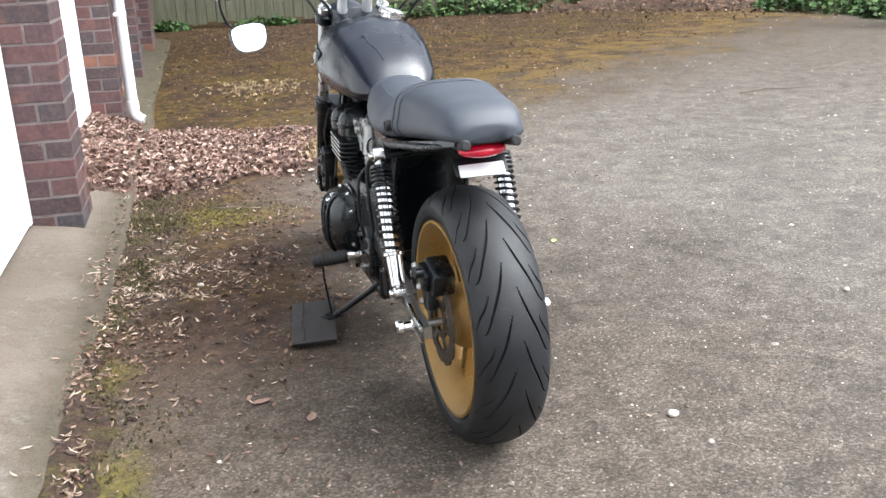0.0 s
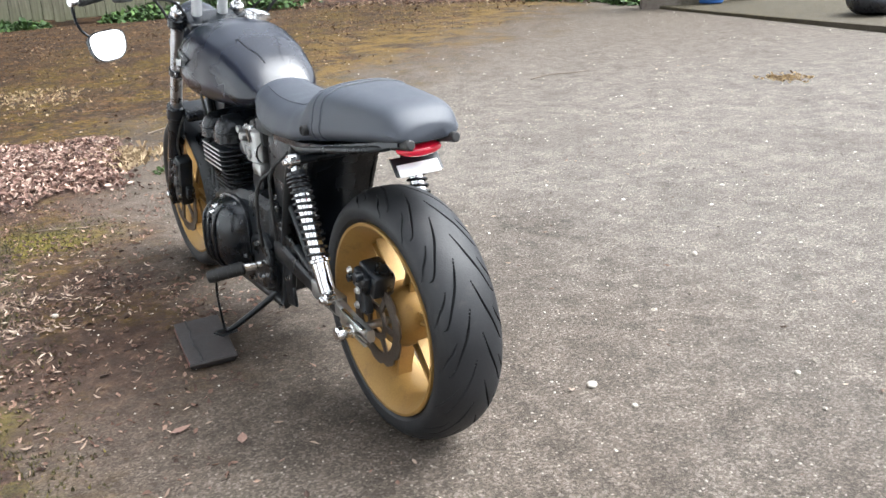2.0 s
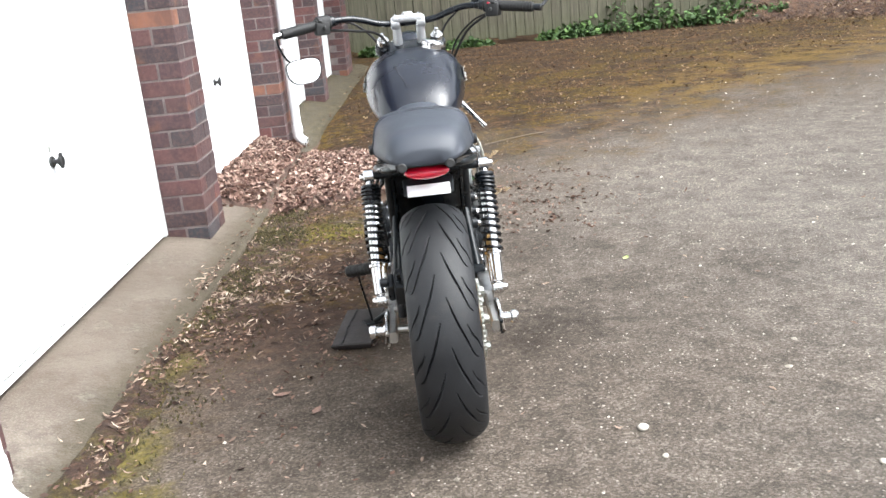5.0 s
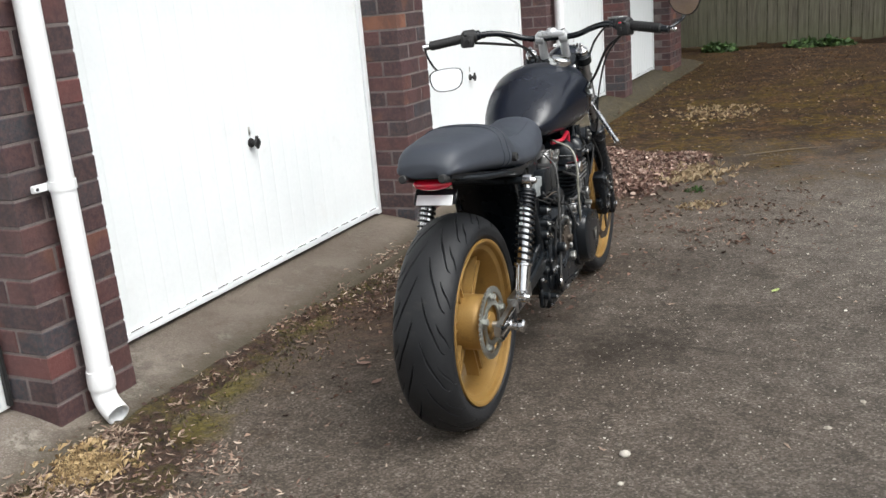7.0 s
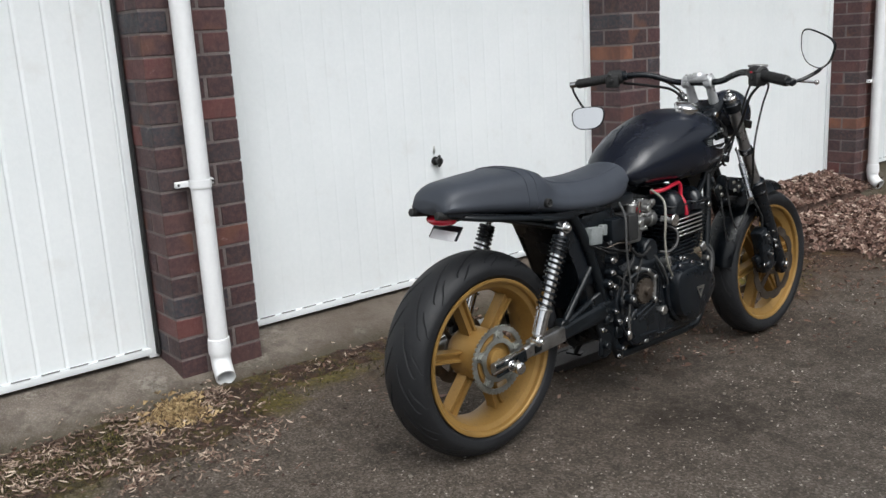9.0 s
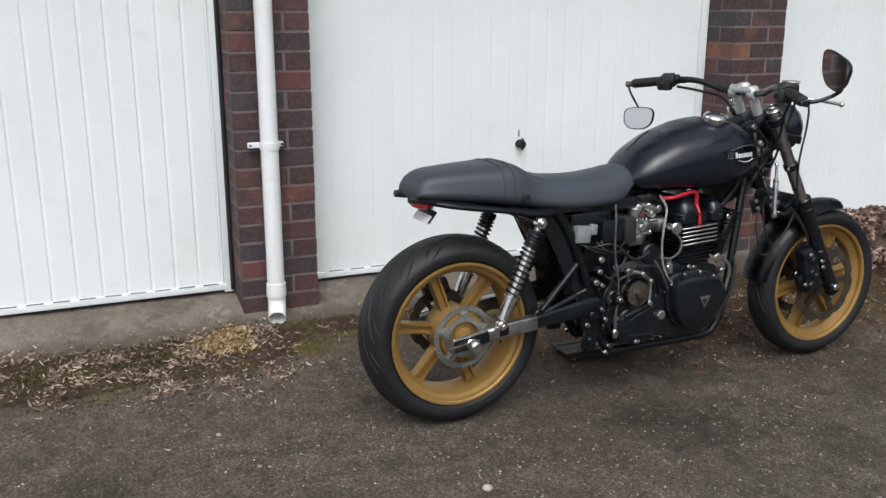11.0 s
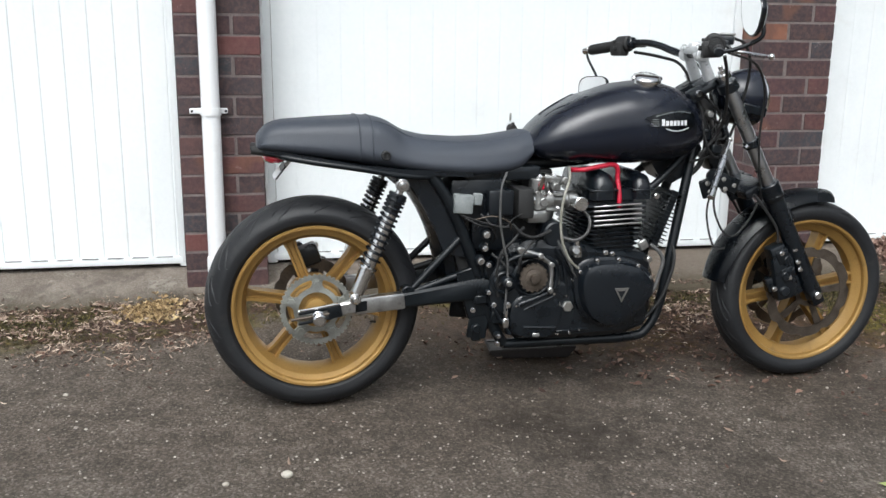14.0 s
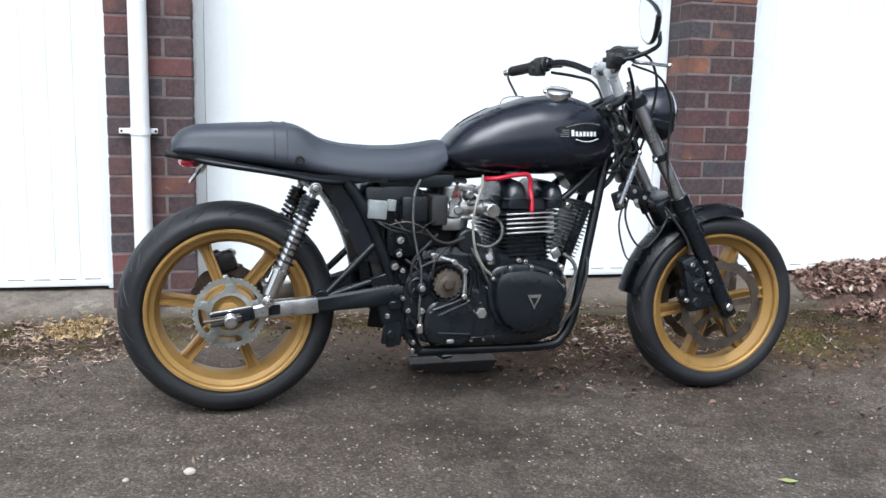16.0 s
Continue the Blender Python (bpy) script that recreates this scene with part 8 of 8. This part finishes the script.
def build_bag(x, y):
    bm = bmesh.new()
    lib_ball(bm, (0, 0, 0.20), (0.34, 0.30, 0.24), u=36, v=22)
    for v in bm.verts:
        p = v.co
        d = noise.noise(p * 5) * 0.05 + abs(noise.noise(p * 11)) * 0.03
        v.co = p + (p - Vector((0, 0, 0.2))).normalized() * d
        v.co.z = max(v.co.z, 0.0)
    bag = part("bin_bag", bm, M_BAG, angle=40)
    bag.matrix_basis = pose(x, y, 0.065)
    return tagged(bag, "full black bin bag lying on the concrete", "bin bag")


build_bag(9.75, 6.95)


def build_drum(x, y):
    prof = [(0.0, 0.0), (0.165, 0.0), (0.172, 0.02), (0.170, 0.27), (0.178, 0.29), (0.170, 0.31), (0.170, 0.56), (0.178, 0.58), (0.170, 0.60), (0.168, 0.86), (0.150, 0.90), (0.0, 0.90)]
    drum = part("plastic_drum", lathe(prof, 36, pose(0, 0, 0, 0, -90, 0)), M_BLUE)
    drum.matrix_basis = pose(x, y, 0.065)
    tagged(drum, "blue plastic drum standing on the far concrete", "drum")
    part("drum_lid", lathe([(0.0, 0.895), (0.172, 0.895), (0.172, 0.93), (0.0, 0.935)], 36, pose(0, 0, 0, 0, -90, 0)), M_WHITE, drum, "white lid")


build_drum(9.74, 9.47)
board = part("wooden_board", box((0, 0, 0.6), (0.32, 0.03, 1.2), bevel=0.004), surface("pale_board_wood", (0.20, 0.125, 0.06), (0.32, 0.21, 0.11), 6, 80, (0.6, 0.8), bump=0.001))
board.matrix_basis = pose(10.17, 9.51, 0.068, -6, 0, -35)
tagged(board, "pale brown wooden board leaning beside a blue drum", "board")
pipe_end = part("grey_pipe", lathe([(0.085, 0.0), (0.10, 0.0), (0.10, 1.1), (0.085, 1.1)], 28, pose(0, 0, 0, 0, -90, 0), True), M_GREYP)
pipe_end.matrix_basis = pose(10.40, 9.39, 0.068)
tagged(pipe_end, "upright grey plastic pipe standing on the far concrete", "pipe")
low_wall = tagged(part("wall_north_east", box((0, 0, 1.15), (0.85, 0.22, 1.7), bevel=0.01), M_FENCE), "dark boarded wall end across the yard", "wall", "", "structure")
low_wall.matrix_basis = pose(9.41, 9.82, 0.0, 0, 0, -38)
part("plinth", box((0, -0.01, 0.14), (0.90, 0.26, 0.32), bevel=0.01), M_CONCRETE, low_wall, "stained concrete plinth")


# ---- unseen trees behind the fence and garages, added to shade the far end ----
def build_shade_tree(x, y, height, spread, lean, seed, label):
    rnd = random.Random(seed)
    tree = thing("tree", label, "tree", "trees at the far end", m=Matrix.Translation((x, y, 0)))
    top = Vector((lean[0] * 0.5, lean[1] * 0.5, height * 0.62))
    part("trunk", tube([(0, 0, -0.1), (0.05, -0.05, height * 0.2), tuple(top * 0.6), tuple(top)], lambda t: 0.20 * (1 - 0.65 * t), 14), M_TWIG, tree)
    tips = []
    for k in range(11):
        a = 2 * math.pi * k / 11 + rnd.uniform(-0.3, 0.3)
        r = spread * rnd.uniform(0.55, 1.0)
        start = top * rnd.uniform(0.55, 0.98)
        end = Vector((lean[0] + r * math.cos(a), lean[1] + r * math.sin(a), height * rnd.uniform(0.55, 0.9)))
        midp = start.lerp(end, 0.5) + Vector((0, 0, 0.35))
        part("limb", tube([tuple(start), tuple(midp), tuple(end)], lambda t: 0.075 * (1 - 0.8 * t), 8), M_TWIG, tree)
        tips += [end, midp.lerp(end, 0.5), midp]
    verts, faces = [], []
    for _ in range(210):
        c = rnd.choice(tips) + Vector((rnd.gauss(0, 0.5), rnd.gauss(0, 0.5), rnd.gauss(0, 0.35)))
        for _ in range(55):
            p = c + Vector((rnd.gauss(0, 0.33), rnd.gauss(0, 0.33), rnd.gauss(0, 0.22)))
            L = rnd.uniform(0.09, 0.17)
            v, f = weed_leaf(rnd, L, L * rnd.uniform(0.5, 0.8), 0)
            q = pose(p.x, p.y, p.z, rnd.gauss(0, 40), rnd.gauss(0, 40), rnd.uniform(0, 360))
            b = len(verts)
            verts += [tuple(q @ Vector(u)) for u in v]
            faces += [tuple(b + i for i in g) for g in f]
    me = bpy.data.meshes.new("crown")
    me.from_pydata(verts, [], faces)
    me.materials.append(M_GREEN)
    crown = new("crown", me)
    crown.parent = tree


build_shade_tree(-0.6, 16.4, 7.2, 3.1, (-0.2, -3.2), 31, "unseen leafy tree added behind the fence to shade the end of the garages")
build_shade_tree(-1.6, 13.3, 5.4, 2.5, (1.7, -3.1), 47, "unseen leafy tree added to shade the last garages and the mossy ground")


# ---- brick pillars, one object a brick ----
def brick_mesh(lx, ly, lz):
    bm = box((0, 0, 0), (lx, ly, lz), bevel=0.003)
    me = bpy.data.meshes.new("brick")
    bm.to_mesh(me)
    bm.free()
    me.materials.append(M_BRICK)
    smooth_mesh(me, 30)
    return me


BL, BW, BH, COURSE = 0.215, 0.1025, 0.0708, 0.0785
BRICK_ALONG, BRICK_ACROSS = brick_mesh(BW, BL, BH), brick_mesh(BL, BW, BH)


def lay(me, parent, x, y, z, rnd):
    ob = new("brick", me)
    ob.parent = parent
    ob.matrix_basis = pose(x + rnd.uniform(-0.0015, 0.0015), y + rnd.uniform(-0.0015, 0.0015), z, 0, rnd.uniform(-0.3, 0.3), rnd.uniform(-0.4, 0.4))


def build_pillar(k, y0, z0, courses, rnd):
    """A pier one and a half bricks wide and one brick deep; the bond turns over each course."""
    core = part("pillar_%d" % k, box((-BL / 2, y0 + PILLAR_W / 2, (z0 + 2.1) / 2), (BL - 0.005, PILLAR_W - 0.005, 2.1 - z0), bevel=0.002), M_MORTAR)
    tagged(core, "pillar of dark red, purple and blue-grey bricks between garage doors", "brick pillar", "brick pillars", "structure")
    for c in range(courses):
        z = z0 + COURSE * c + BH / 2
        front, back = -BW / 2, -BL + BW / 2
        if (c + k) % 2:
            ya, yb, yc = y0 + BL / 2, y0 + BL + 0.01 + BW / 2, y0 + BL / 2
        else:
            ya, yb, yc = y0 + BW + 0.01 + BL / 2, y0 + BW / 2, y0 + BW + 0.01 + BL / 2
        lay(BRICK_ALONG, core, front, ya, z, rnd)
        lay(BRICK_ALONG, core, back - 0.0, yc, z, rnd)
        lay(BRICK_ACROSS, core, -BL / 2, yb, z, rnd)


brick_rnd = random.Random(11)
for k, y0 in enumerate(PILLARS[:-1]):
    build_pillar(k + 1, y0, 0.0495 if k < 3 else 0.062, 26, brick_rnd)


def build_end_pier(y0, y1):
    core = part("pillar_6", box((-BL / 2, (y0 + y1) / 2, 1.09), (BL - 0.008, y1 - y0 - 0.008, 2.02), bevel=0.002), M_MORTAR)
    tagged(core, "wide end pier of dark red bricks at the last garage", "brick pillar", "brick pillars", "structure")
    n = int((y1 - y0 - BW) / (BL + 0.01))
    for c in range(26):
        z = 0.062 + COURSE * c + BH / 2
        off = (BW + 0.01) if c % 2 else 0.0
        lay(BRICK_ACROSS, core, -BL / 2, (y0 + BW / 2) if c % 2 else (y0 + n * (BL + 0.01) + BW / 2), z, brick_rnd)
        for i in range(n):
            lay(BRICK_ALONG, core, -BW / 2, y0 + off + BL / 2 + i * (BL + 0.01), z, brick_rnd)


build_end_pier(PILLARS[5], WALL_END)
